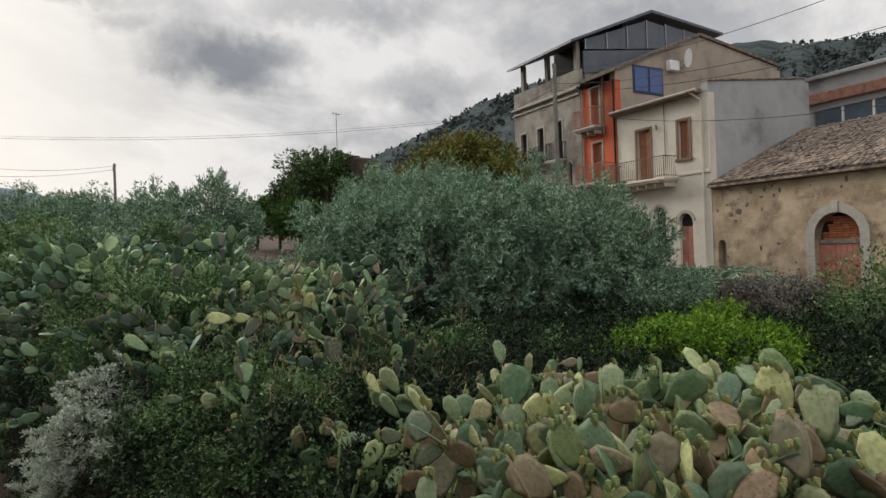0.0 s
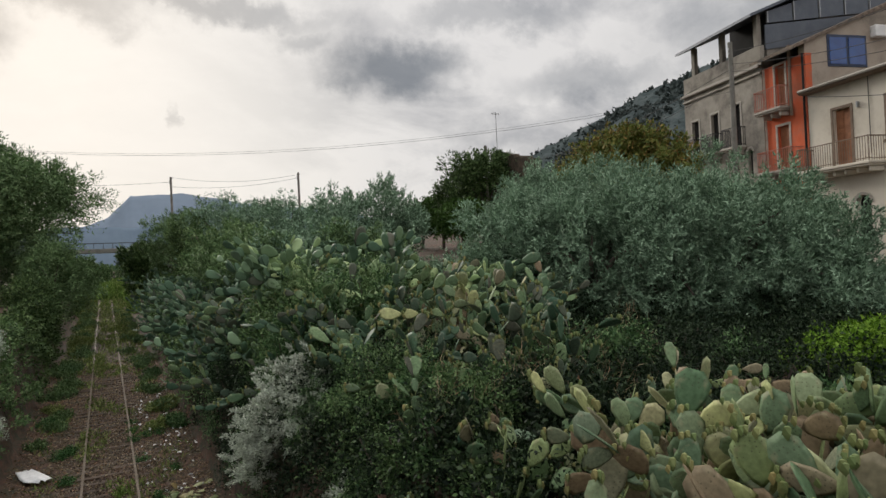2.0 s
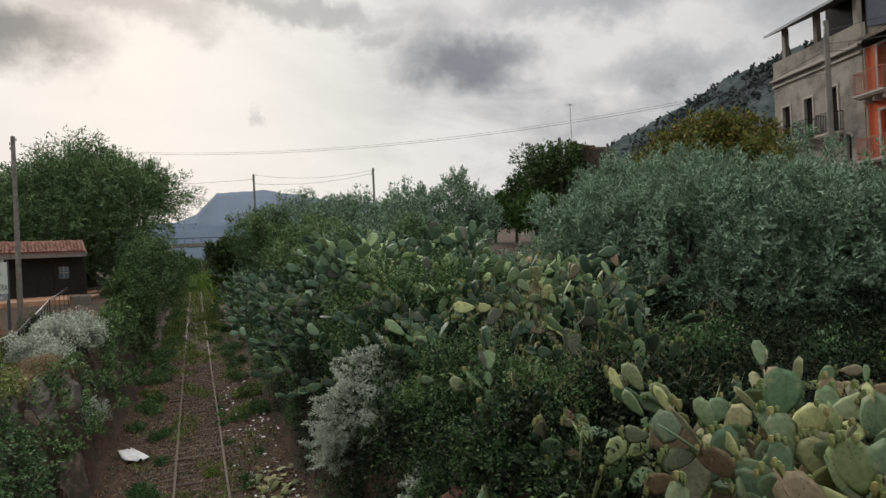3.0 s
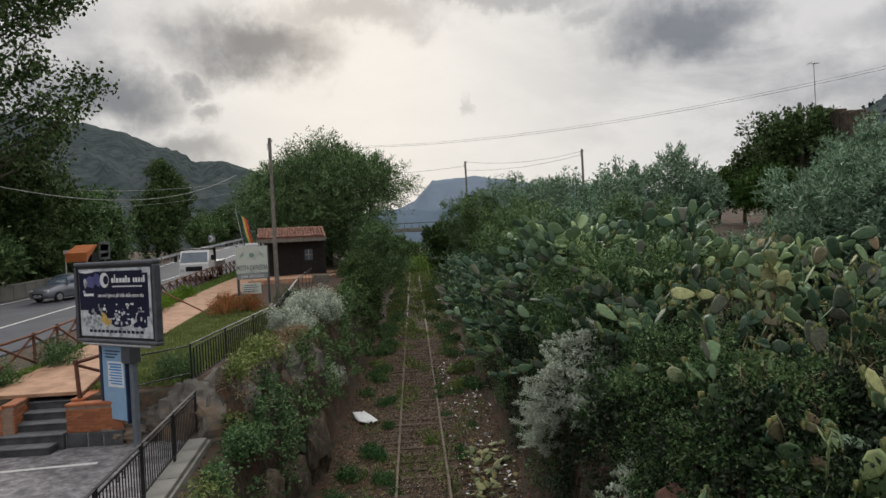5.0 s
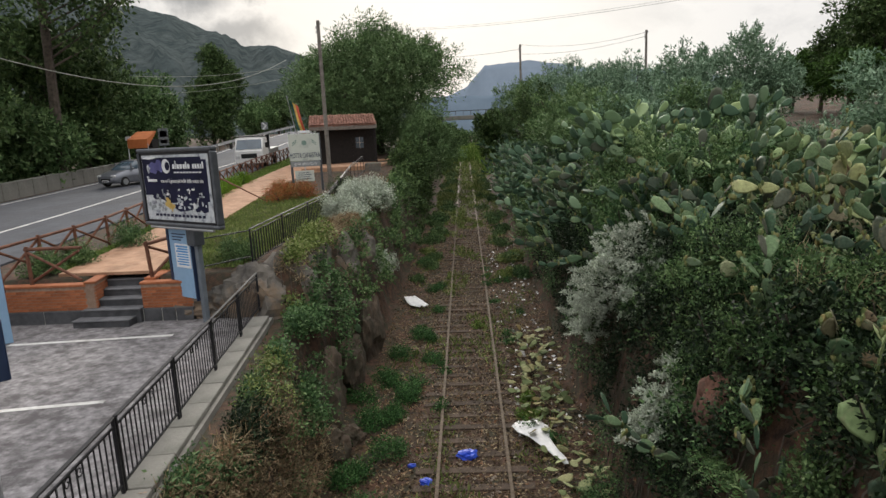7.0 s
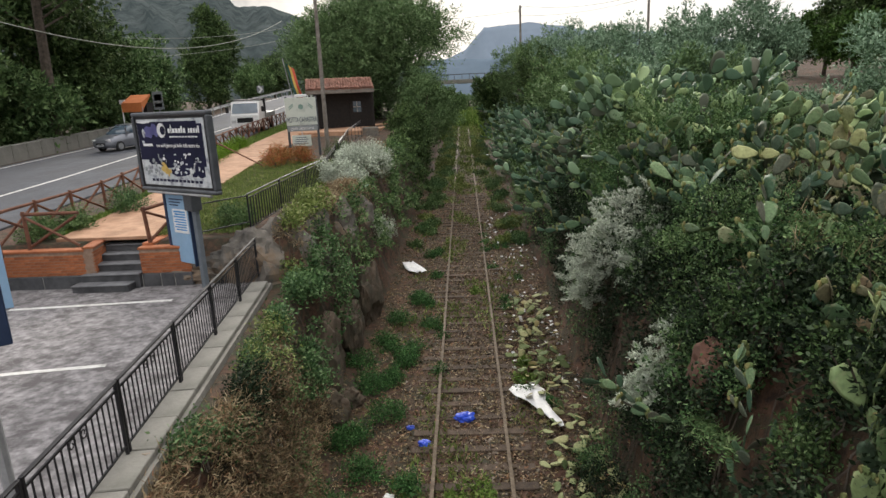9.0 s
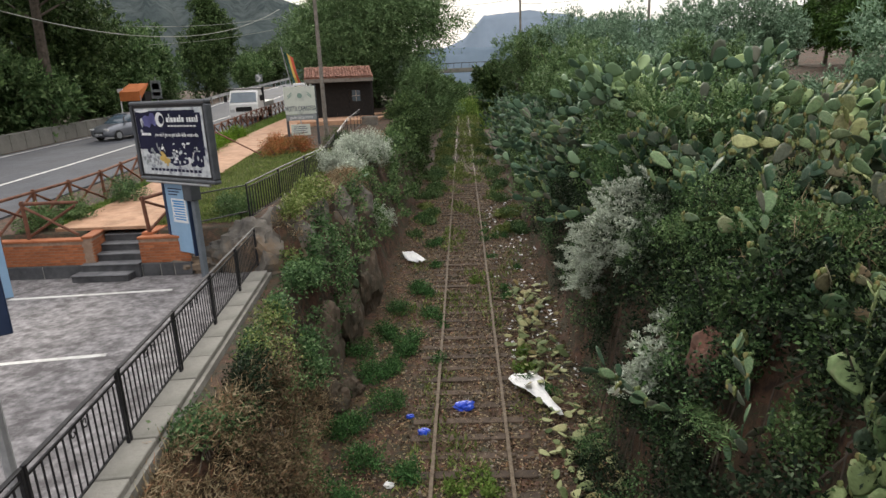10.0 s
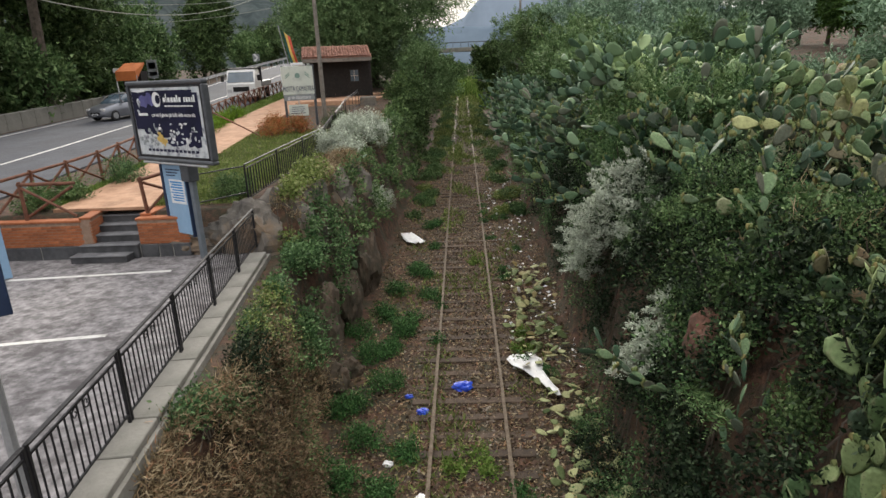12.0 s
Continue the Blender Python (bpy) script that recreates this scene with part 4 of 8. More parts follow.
for row in range(9):
    half = math.sqrt(max(0.02, 0.78 ** 2 - max(0, 7.1 + row * 0.095 - 7.3) ** 2))
    if row > 1 and row < 7:
        half2 = half - 0.35 if row > 2 else half
    else:
        half2 = half
    s = 12.5 - half
    while s < 12.5 + half2 - 0.1:
        part("brick", boxed(s, min(s + 0.23, 12.5 + half), 0.3, 0.4, 7.1 + row * 0.095, 7.1 + row * 0.095 + 0.08), M["brick"], w)
        s += 0.245
# near-black sheet paints the shade behind the bricks of the arch
part("arch_shade_sheet", boxed(11.72, 13.28, 0.42, 0.46, 7.1, 8.08), M["dark"], w)
part("niche_back", boxed(17.02, 17.42, 0.35, 0.45, 5.7, 7.22), M["plaster_grey"], w)
part("spandrel", spandrel(17.22, 7.02, 0.2, 7.22, 0.002, 0.34, 8), M["old_wall"], w)
part("cornice", boxed(S0, S1, -0.16, 0.0, 9.44, 9.58, bev=0.03), M["brownpaint"], w)
part("roof", prism([(-0.35, 9.58), (6.9, 12.46), (14.1, 9.6), (14.1, 9.5), (6.9, 12.34), (-0.35, 9.48)], S0, S1), M["rooftile"], w)
tiled(w, 9.6, S1, -0.4, 9.6, 6.9, 12.49, M["rooftile"])
for (hs, hz, r) in ((16.4, 8.38, 0.17), (16.75, 8.3, 0.12), (16.0, 8.6, 0.07), (16.55, 8.0, 0.09), (15.3, 8.9, 0.05), (14.7, 7.0, 0.06), (15.8, 9.1, 0.05), (16.9, 8.7, 0.06)):
    bm = bmesh.new()
    bmesh.ops.create_icosphere(bm, subdivisions=2, radius=1, matrix=Matrix.Translation((hs, -0.005, hz)) @ Matrix.Diagonal((r, 0.02, r * 0.8, 1)))
    for v in bm.verts:
        v.co.x += 0.3 * r * noise.noise(v.co * 9)
        v.co.z += 0.3 * r * noise.noise(v.co * 7)
    part("plaster_hole", bm, M["stone"], w, "hole in the flaked plaster")

rsw = random.Random(21)
for k in range(60):
    hs, hz = rsw.uniform(8.5, 17.4), rsw.uniform(6.2, 9.3) if k % 2 else rsw.uniform(8.4, 9.4)
    if 11.2 < hs < 13.8 and hz < 8.7:
        continue
    r_ = rsw.uniform(0.02, 0.07)
    bm = bmesh.new()
    bmesh.ops.create_icosphere(bm, subdivisions=1, radius=1, matrix=Matrix.Translation((hs, -0.002, hz)) @ Matrix.Diagonal((r_, 0.012, r_ * rsw.uniform(0.6, 2.0), 1)))
    part("plaster_hole", bm, M["stone"], w)

# the cream house and its bare cement side
h = group_at("cream_house", FRONT, "cream plastered house with iron balcony and bare cement side", "house")
S0, S1 = 17.66, 23.1
ops = [(20.95, 21.8, 10.2, 12.7), (18.7, 19.3, 11.0, 12.7), (18.68, 19.42, BASE, 8.5), (20.2, 20.9, 6.6, 8.9)]
part("wall", panel(S0, S1, BASE, 13.7, 0, 0.4, ops), M["plaster_cream"], h)
part("wall", prism([(0.0, 13.7), (0.4, 13.7), (0.4, BASE), (7.1, BASE), (7.1, 14.95), (0.0, 14.15)], S0, S0 + 0.35), M["cement"], h)
part("wall", panel(S0, S1, BASE, 14.8, 7.1, 0.35), M["cement"], h)
part("coping", boxed(S0 - 0.06, S0 + 0.4, 0.0, 7.2, -0.04, 0.04, bev=0.015, m=Matrix.Translation((0, 0, 14.2)) @ Euler((0.112, 0, 0)).to_matrix().to_4x4()), M["rooftile"], h)
door_in(h, 20.95, 21.8, 10.2, 12.7, M["door_brown"], M["brownpaint"], "orange-brown wooden balcony door")
door_in(h, 18.7, 19.3, 11.0, 12.7, M["door_brown"], M["brownpaint"], "orange-brown shuttered window", name="shutter")
part("sill", boxed(18.55, 19.45, -0.1, 0.1, 10.86, 11.0, bev=0.015), M["brownpaint"], h)
door_in(h, 18.68, 19.42, BASE, 7.9, M["door_red"], M["plaster_cream"], "red-brown arched street door", surround=0)
part("spandrel", spandrel(19.05, 8.13, 0.37, 8.5, 0.002, 0.38), M["plaster_cream"], h)
part("arch", arch_ring(19.05, 8.13, 0.37, -0.04, 0.08, 0.14), M["stonetrim"], h)
# near-black sheets paint the unlit inside of the arch head and window
part("fanlight_shade_sheet", boxed(18.68, 19.42, 0.2, 0.23, 7.9, 8.5), M["dark"], h)
part("window_shade_sheet", boxed(20.2, 20.9, 0.25, 0.3, 6.6, 8.9), M["dark"], h)
part("arch", arch_ring(20.55, 8.55, 0.35, -0.04, 0.08, 0.12), M["stonetrim"], h)
part("spandrel", spandrel(20.55, 8.55, 0.35, 8.9, 0.002, 0.24), M["plaster_cream"], h)
balcony(h, 19.38, 23.0, 10.18, 0.95, M["plaster_cream"], M["brownpaint"])
part("string_course", boxed(S0, 19.36, -0.06, 0.0, 10.2, 10.34, bev=0.02), M["plaster_cream"], h)
part("eave", boxed(S0 + 0.3, S1 + 0.02, -0.5, 0.1, 13.7, 13.82, bev=0.02), M["brownpaint"], h)
part("gutter", tubed((S0 + 0.2, -0.52, 13.80), (S1, -0.52, 13.84), 0.07), M["stonetrim"], h)
part("roof", prism([(-0.5, 13.86), (7.0, 14.7), (7.0, 14.58), (-0.5, 13.72)], S0 + 0.36, S1), M["rooftile"], h)
part("downpipe", tubed((S0 + 0.33, -0.07, BASE), (S0 + 0.33, -0.07, 13.4), 0.05), M["plaster_cream"], h)
part("downpipe", tubed((S0 + 0.33, -0.07, 13.4), (S0 + 0.55, -0.5, 13.75), 0.05), M["plaster_cream"], h)
part("cable", tubed((20.05, -0.04, 10.6), (20.05, -0.04, 13.7), 0.015), M["cable"], h)
part("lamp_bracket", boxed(20.5, 20.58, -0.14, 0.0, 12.55, 12.8, bev=0.02), M["galv"], h)
# the red house
r = group_at("red_house", FRONT, "narrow brick-red plastered house with two iron balconies", "house")
S0, S1 = 23.14, 25.75
ops = [(24.25, 24.95, 10.5, 12.65), (24.35, 24.95, 13.5, 15.6)]
part("wall", panel(S0, S1, BASE, 15.7, 0, 0.35, ops), M["plaster_red"], r)
part("side_wall", prism([(0.0, 15.7), (0.35, 15.7), (0.35, BASE), (13.6, BASE), (13.6, 17.8), (6.5, 18.75), (0.0, 16.3)], S0, S0 + 0.35), M["plaster_beige"], r, "beige gabled side wall")
part("wall", panel(S0, S1, BASE, 17.6, 13.6, 0.3), M["plaster_beige"], r)
for z0, z1 in ((10.5, 12.65), (13.5, 15.6)):
    door_in(r, 24.25 if z0 < 12 else 24.35, 24.95, z0, z1, M["door_brown"], M["stonetrim"], "weathered wooden balcony door")
balcony(r, 23.45, 25.6, 10.48, 0.75, M["stonetrim"], M["door_red"])
balcony(r, 24.0, 25.7, 13.48, 0.7, M["stonetrim"], M["door_red"])
part("roof", prism([(-0.75, 15.98), (6.5, 18.95), (13.9, 17.95), (13.9, 17.8), (6.5, 18.78), (-0.75, 15.84)], S0 - 0.12, S1), M["rooftile"], r)
part("string_course", boxed(S0, 23.44, -0.05, 0, 10.4, 10.52), M["stonetrim"], r)
part("downpipe", tubed((23.22, -0.08, BASE), (23.22, -0.08, 15.7), 0.05), M["dark"], r)
part("downpipe", tubed((25.6, -0.07, BASE), (25.6, -0.07, 15.7), 0.045), M["stonetrim"], r)
part("chimney", tubed((23.9, -0.15, 13.0), (23.9, -0.15, 16.3), 0.07), M["brownpaint"], r)

win = part("window", boxed(S0 - 0.03, S0 + 0.02, 1.25, 3.5, 15.1, 16.6, bev=0.01), M["navy"], r, "window with bright blue panes")
for y0, y1 in ((1.33, 2.34), (2.42, 3.42)):
    part("pane", boxed(S0 - 0.05, S0 - 0.03, y0 + 0.04, y1 - 0.04, 15.22, 16.46), M["blue_glass"], win)
part("air_conditioner", boxed(S0 - 0.32, S0, 3.75, 4.5, 16.5, 17.05, bev=0.03), M["white"], r, "pale air-conditioning box")
dish = bmesh.new()
bmesh.ops.create_cone(dish, cap_ends=True, segments=20, radius1=0.5, radius2=0.2, depth=0.14, matrix=Matrix.Translation((S0 - 0.4, 5.0, 17.25)) @ Euler((0.3, radians(78), 0)).to_matrix().to_4x4())
tube(dish, (S0, 5.0, 16.9), (S0 - 0.35, 5.0, 17.2), 0.03)
part("satellite_dish", dish, M["white"], r, "round pale satellite dish")

# the far grey house with a metal-clad attic
f = group_at("grey_house", FRONT, "tall grey rendered house with loggia and metal-clad attic", "house")
S0, S1 = 25.82, 32.1
ops = [(30.85, 31.45, 12.2, 14.3), (29.15, 29.75, 12.2, 14.35), (27.45, 28.05, 12.2, 14.45), (26.7, 27.05, 10.6, 11.9)]
part("wall", panel(S0, S1, BASE, 16.3, 0, 0.4, ops), M["plaster_grey"], f)
part("wall", prism([(0.4, BASE), (11.6, BASE), (11.6, 18.6), (0.4, 16.8)], S0, S0 + 0.35), M["plaster_grey"], f)
part("wall", prism([(0.4, BASE), (11.6, BASE), (11.6, 18.6), (0.4, 16.3)], S1 - 0.35, S1), M["plaster_grey"], f)
part("wall", panel(S0, S1, BASE, 19.4, 11.6, 0.35), M["plaster_grey"], f)
part("parapet", boxed(S0, S1, 0.0, 0.25, 16.3, 17.0, bev=0.02), M["plaster_grey"], f)
part("cornice", boxed(S0, S1 + 0.05, -0.22, 0.0, 15.85, 16.02, bev=0.03), M["stonetrim"], f)
part("string_course", boxed(S0, S1 + 0.03, -0.1, 0.0, 15.55, 15.66, bev=0.02), M["stonetrim"], f)
for s0, s1, z0, z1 in ops[:3]:
    door_in(f, s0, s1, z0, z1, M["darkwood"], M["stonetrim"], "dark wooden balcony door")
part("arch", arch_ring(26.875, 11.8, 0.17, -0.03, 0.08, 0.1, 8), M["stonetrim"], f)
# near-black sheet paints the shade inside the small window
part("window_shade_sheet", boxed(26.7, 27.05, 0.2, 0.25, 10.6, 11.9), M["dark"], f)
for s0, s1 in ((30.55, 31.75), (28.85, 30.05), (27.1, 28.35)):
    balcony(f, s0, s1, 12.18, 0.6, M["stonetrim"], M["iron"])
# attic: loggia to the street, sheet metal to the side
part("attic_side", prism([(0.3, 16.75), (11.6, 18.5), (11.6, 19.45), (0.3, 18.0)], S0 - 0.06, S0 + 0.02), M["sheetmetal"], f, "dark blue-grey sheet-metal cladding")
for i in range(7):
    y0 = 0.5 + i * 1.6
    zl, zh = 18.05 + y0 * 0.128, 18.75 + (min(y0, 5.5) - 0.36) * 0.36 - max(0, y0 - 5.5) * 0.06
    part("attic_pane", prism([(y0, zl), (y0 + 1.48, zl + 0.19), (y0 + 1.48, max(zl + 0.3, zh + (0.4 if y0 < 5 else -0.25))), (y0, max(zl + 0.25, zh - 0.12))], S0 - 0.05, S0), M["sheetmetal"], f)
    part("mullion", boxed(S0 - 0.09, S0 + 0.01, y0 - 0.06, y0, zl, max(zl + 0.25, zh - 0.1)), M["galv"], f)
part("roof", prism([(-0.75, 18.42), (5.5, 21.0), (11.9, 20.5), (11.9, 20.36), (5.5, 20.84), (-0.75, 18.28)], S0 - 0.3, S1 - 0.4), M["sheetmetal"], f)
# near-black sheet paints the shade deep in the loggia
part("loggia_shade_sheet", boxed(S0, S1, 3.4, 3.6, 16.3, 20.0), M["dark"], f)
for s in (26.0, 28.6, 31.0):
    part("loggia_post", boxed(s, s + 0.25, 0.0, 0.25, 17.0, 18.6), M["plaster_grey"], f)

# veranda building behind the warehouse
v = group_at("veranda_house", FRONT, "low building behind with a red-brown roof band and glazed veranda", "house")
part("wall", panel(7.0, 19.0, 9.0, 15.3, 9.5, 0.3, [(7.3, 18.7, 12.7, 13.75)]), M["cement"], v)
part("roof_band", boxed(7.0, 19.0, 9.2, 9.5, 14.05, 14.6, bev=0.04), M["redtile"], v)
for i in range(8):
    s0 = 7.3 + i * 1.42
    part("pane", boxed(s0 + 0.05, s0 + 1.36, 9.6, 9.62, 12.75, 13.72), M["glass"], v)
    part("mullion", boxed(s0 - 0.05, s0 + 0.05, 9.55, 9.65, 12.7, 13.75), M["white"], v)
part("roof", boxed(7.0, 19.0, 9.2, 14.0, 15.3, 15.5, bev=0.03), M["cement"], v)


# ---- prickly pears ----
def pad_mesh(name, w=0.6, bend=0.0, n=9):
    """One cactus pad, base at the origin, 1 long: a thick egg shape."""
    bm = bmesh.new()

    def ring(scale, y):
        out = []
        for i in range(n):
            a = 2 * math.pi * i / n
            z = 0.52 - 0.48 * math.cos(a) * scale
            width = w * 0.5 * scale * (0.46 + 0.82 * z)
            out.append(bm.verts.new((math.sin(a) * width, y + bend * (z - 0.2) ** 2, z)))
        return out
    rim = ring(1.0, 0.0)
    for sgn in (1, -1):
        inner = ring(0.74, sgn * 0.02)
        top = bm.verts.new((0, sgn * 0.026 + bend * 0.1, 0.52))
        for i in range(n):
            j = (i + 1) % n
            bm.faces.new((rim[i], rim[j], inner[j], inner[i]) if sgn > 0 else (rim[j], rim[i], inner[i], inner[j]))
            bm.faces.new((inner[i], inner[j], top) if sgn > 0 else (inner[j], inner[i], top))
    bmesh.ops.recalc_face_normals(bm, faces=bm.faces)
    me = bpy.data.meshes.new(name)
    bm.to_mesh(me)
    bm.free()
    for p in me.polygons:
        p.use_smooth = True
    return me


PADS = [pad_mesh("pad", w, b) for w, b in ((0.56, 0.0), (0.64, 0.14), (0.5, -0.18), (0.6, -0.1), (0.7, 0.08))]
for me in PADS:
    me.materials.append(M["pad"])
PADS_MID = [pad_mesh("pad", w, b) for w, b in ((0.54, 0.08), (0.62, -0.14), (0.5, 0.12), (0.58, 0.0))]
for me in PADS_MID:
    me.materials.append(M["pad_mid"])
PADS_LEAF = [pad_mesh("pad", w, b) for w, b in ((0.58, 0.06), (0.64, -0.1), (0.54, 0.1))]
for me in PADS_LEAF:
    me.materials.append(M["pad_green"])
PADS_DRY = [pad_mesh("cut_pad", w, b) for w, b in ((0.6, 0.25), (0.7, -0.3), (0.55, 0.15))]
for me in PADS_DRY:
    me.materials.append(M["pad_dry"])
PAD_V = [np.array([v.co for v in me.vertices]) for me in PADS]
PAD_F = [[tuple(p.vertices) for p in me.polygons] for me in PADS]


def grow(rs, n, height, size, lean=(0, 0)):
    """Pad poses of one plant, each new pad standing on the rim of an older one."""
    poses = []
    tips = []
    for i in range(max(2, n // 14)):
        a = rs.uniform(0, 6.28)
        q = rs.uniform(0.05, 0.3) * (1 + n / 60)
        tips.append((Vector((math.cos(a) * q, math.sin(a) * q, -0.05)), Vector((lean[0] + rs.uniform(-0.5, 0.5), lean[1] + rs.uniform(-0.5, 0.5), 1)).normalized(), size * 1.1, 0))
    while tips and len(poses) < n:
        k = rs.randrange(len(tips))
        k2 = rs.randrange(len(tips))
        at, up, s, gen = tips.pop(k if tips[k][0].z > tips[k2][0].z else k2)
        s2 = s * rs.uniform(0.62, 1.22)
        face = Vector((rs.uniform(-1, 1), rs.uniform(-1, 1), rs.uniform(-0.2, 0.2)))
        x = up.cross(face).normalized()
        y = up.cross(x).normalized()
        m = Matrix(((x.x, y.x, up.x, at.x), (x.y, y.y, up.y, at.y), (x.z, y.z, up.z, at.z), (0, 0, 0, 1))) @ Matrix.Diagonal((s2, s2, s2, 1))
        poses.append(m)
        for k in range(rs.choice((1, 2, 2, 3))):
            ang = rs.uniform(-1.0, 1.0)
            p = m @ Vector((math.sin(ang) * 0.28, 0, 0.52 + 0.44 * math.cos(ang)))
            d = (up * math.cos(ang) + x * math.sin(ang) + y * rs.uniform(-0.6, 0.6) + Vector((lean[0], lean[1], 0)) * 0.4)
            d.z = max(d.z, -0.1 if p.z > height * 0.8 else 0.25)
            if p.z < height:
                tips.append((p, d.normalized(), size * rs.uniform(0.8, 1.05), gen + 1))
    return poses


def joined_pads(name, poses, material, parent, scale_v=1.0):
    V, F, off = [], [], 0
    for i, m in enumerate(poses):
        k = i % len(PADS)
        a = np.array(m)
        v = PAD_V[k] @ a[:3, :3].T + a[:3, 3]
        V.append(v)
        F += [tuple(q + off for q in f) for f in PAD_F[k]]
        off += len(v)
    me = bpy.data.meshes.new(name)
    me.from_pydata(np.concatenate(V).tolist(), [], F)
    for p in me.polygons:
        p.use_smooth = True
    me.materials.append(material)
    o = new(name, me)
    o.parent = parent
    return o


FR_V = np.array([(1, 0, 0), (-0.5, 0.87, 0), (-0.5, -0.87, 0), (0.6, 0.4, 1.5), (-0.7, 0.2, 1.5), (0.1, -0.7, 1.5), (0, 0, -1.3)]) * 0.026
FR_F = [(0, 1, 3), (1, 4, 3), (1, 2, 4), (2, 5, 4), (2, 0, 5), (0, 3, 5), (3, 4, 5), (1, 0, 6), (2, 1, 6), (0, 2, 6)]


def fruits(poses, rs, parent, share=0.55):
    V, F, off = [], [], 0
    for m in poses:
        if rs.random() > share or m.translation.z < 0.3:
            continue
        for k in range(rs.randrange(2, 7)):
            a = rs.uniform(-0.9, 0.9)
            p = m @ Vector((math.sin(a) * 0.3, 0, 0.54 + 0.47 * math.cos(a)))
            V.append(FR_V * rs.uniform(0.8, 1.3) + np.array(p))
            F += [tuple(q + off for q in f) for f in FR_F]
            off += len(FR_V)
    if V:
        me = bpy.data.meshes.new("fruiting")
        me.from_pydata(np.concatenate(V).tolist(), [], F)
        me.materials.append(M["fruit"])
        o = new("fruiting", me)
        o.parent = parent
        o["label"], o["kind"] = "small yellow-orange fruits on the rims", "stuff"


def prickly_pear(x, y, z, n, height, size, near=False, pads=None, skin="pad_far", lean=(0, 0), seedv=0, label="grey-green prickly pear cactus with thick oval pads", bound=None):
    rs = random.Random(seedv or int(x * 131 + y * 71))
    e = group_at("prickly_pear", Matrix.Translation((x, y, z)), label, "cactus", "prickly pears on the bank")
    poses = grow(rs, n, height, size, lean)
    if bound is not None:  # trimmed back where the thicket ends
        poses = [m for m in poses if math.degrees(math.atan2(x + m.translation.x, y + m.translation.y)) > bound + 4 * math.sin(m.translation.z * 5 + x)]
    poses = [m for m in poses if math.hypot(x + m.translation.x, y + m.translation.y) > 3.7]  # cut back from the bridge
    if near:
        for i, m in enumerate(poses):
            o = new("pad", rs.choice(pads or PADS))
            o.parent = e
            o.matrix_local = m
        fruits(poses, rs, e)
    else:
        joined_pads("crown", poses, M[skin], e)["kind"] = "stuff"
    return e


rs0 = random.Random(5)
# the nearest cactus thicket beside the bridge
for i in range(54):
    az = radians(45 + (i * 17 % 54) * 0.78 + rs0.uniform(-0.5, 0.5))
    row = i % 4
    d = 4.0 + row * 0.8 + rs0.uniform(-0.2, 0.2) + (0.9 if az < radians(50) else 0)
    x, y = d * math.sin(az), d * math.cos(az)
    zt = 7.27 - d * math.tan(radians((17.5, 13.6, 11.2, 10.0)[row] + rs0.uniform(-0.8, 1.2)))
    zg = 4.3
    prickly_pear(x, y, zg, 24, zt - zg - 0.28, 0.40, near=True, seedv=100 + i, label="tall prickly pear cactus with fruit on its rims", bound=39)
for i in range(4):
    az, d = radians(41.5 + i * 1.5), 6.3 + (i % 2) * 0.8
    prickly_pear(d * math.sin(az), d * math.cos(az), 4.35, 20, 7.27 - d * math.tan(radians(13.5)) - 4.6, 0.33, near=True, seedv=180 + i, label="grey-green prickly pear cactus above the bank")
# the thicket on the bank ahead
for i in range(34):
    y = 11.0 + i * 1.05 + rs0.uniform(-0.4, 0.4)
    for q in range(2):
        x = 3.85 + q * 1.5 + rs0.uniform(-0.4, 0.4) + 0.012 * y
        zg = ground_z(x, y) - 0.1
        prickly_pear(x, y, zg, 34, 1.1 + q * 0.8 + rs0.uniform(-0.4, 0.9), 0.37, seedv=300 + i * 2 + q, lean=(-0.25 + 0.2 * q, 0), near=y < 18, pads=PADS_MID)
for i in range(22):
    az = radians(19 + i * 1.05)
    d = 9.8 + (i * 7 % 5) * 0.95
    x, y = d * math.sin(az), d * math.cos(az)
    zg = ground_z(x, y) - 0.1
    prickly_pear(x, y, zg, 34, 1.6 + 0.16 * (d - 9.8) + rs0.uniform(-0.8, 0.5), 0.38, near=True, seedv=400 + i, label="pale green prickly pear cactus among creepers", pads=None if 6 < i < 16 else PADS_MID)
for i in range(14):
    az, d = radians(13.5 + i * 1.1), 15.5 + (i % 3) * 1.2
    x, y = d * math.sin(az), d * math.cos(az)
    zg = ground_z(x, y) - 0.1
    top = 7.27 + d * math.tan(radians(2.6 if 3 <= i <= 8 else (0.2 if i < 3 else -0.8)))
    prickly_pear(x, y, zg, 100, top - zg - 0.3, 0.44, seedv=460 + i, skin="pad_light" if i > 8 or i % 3 == 1 else "pad_far", label="tall grey-green prickly pear cactus on the slope")
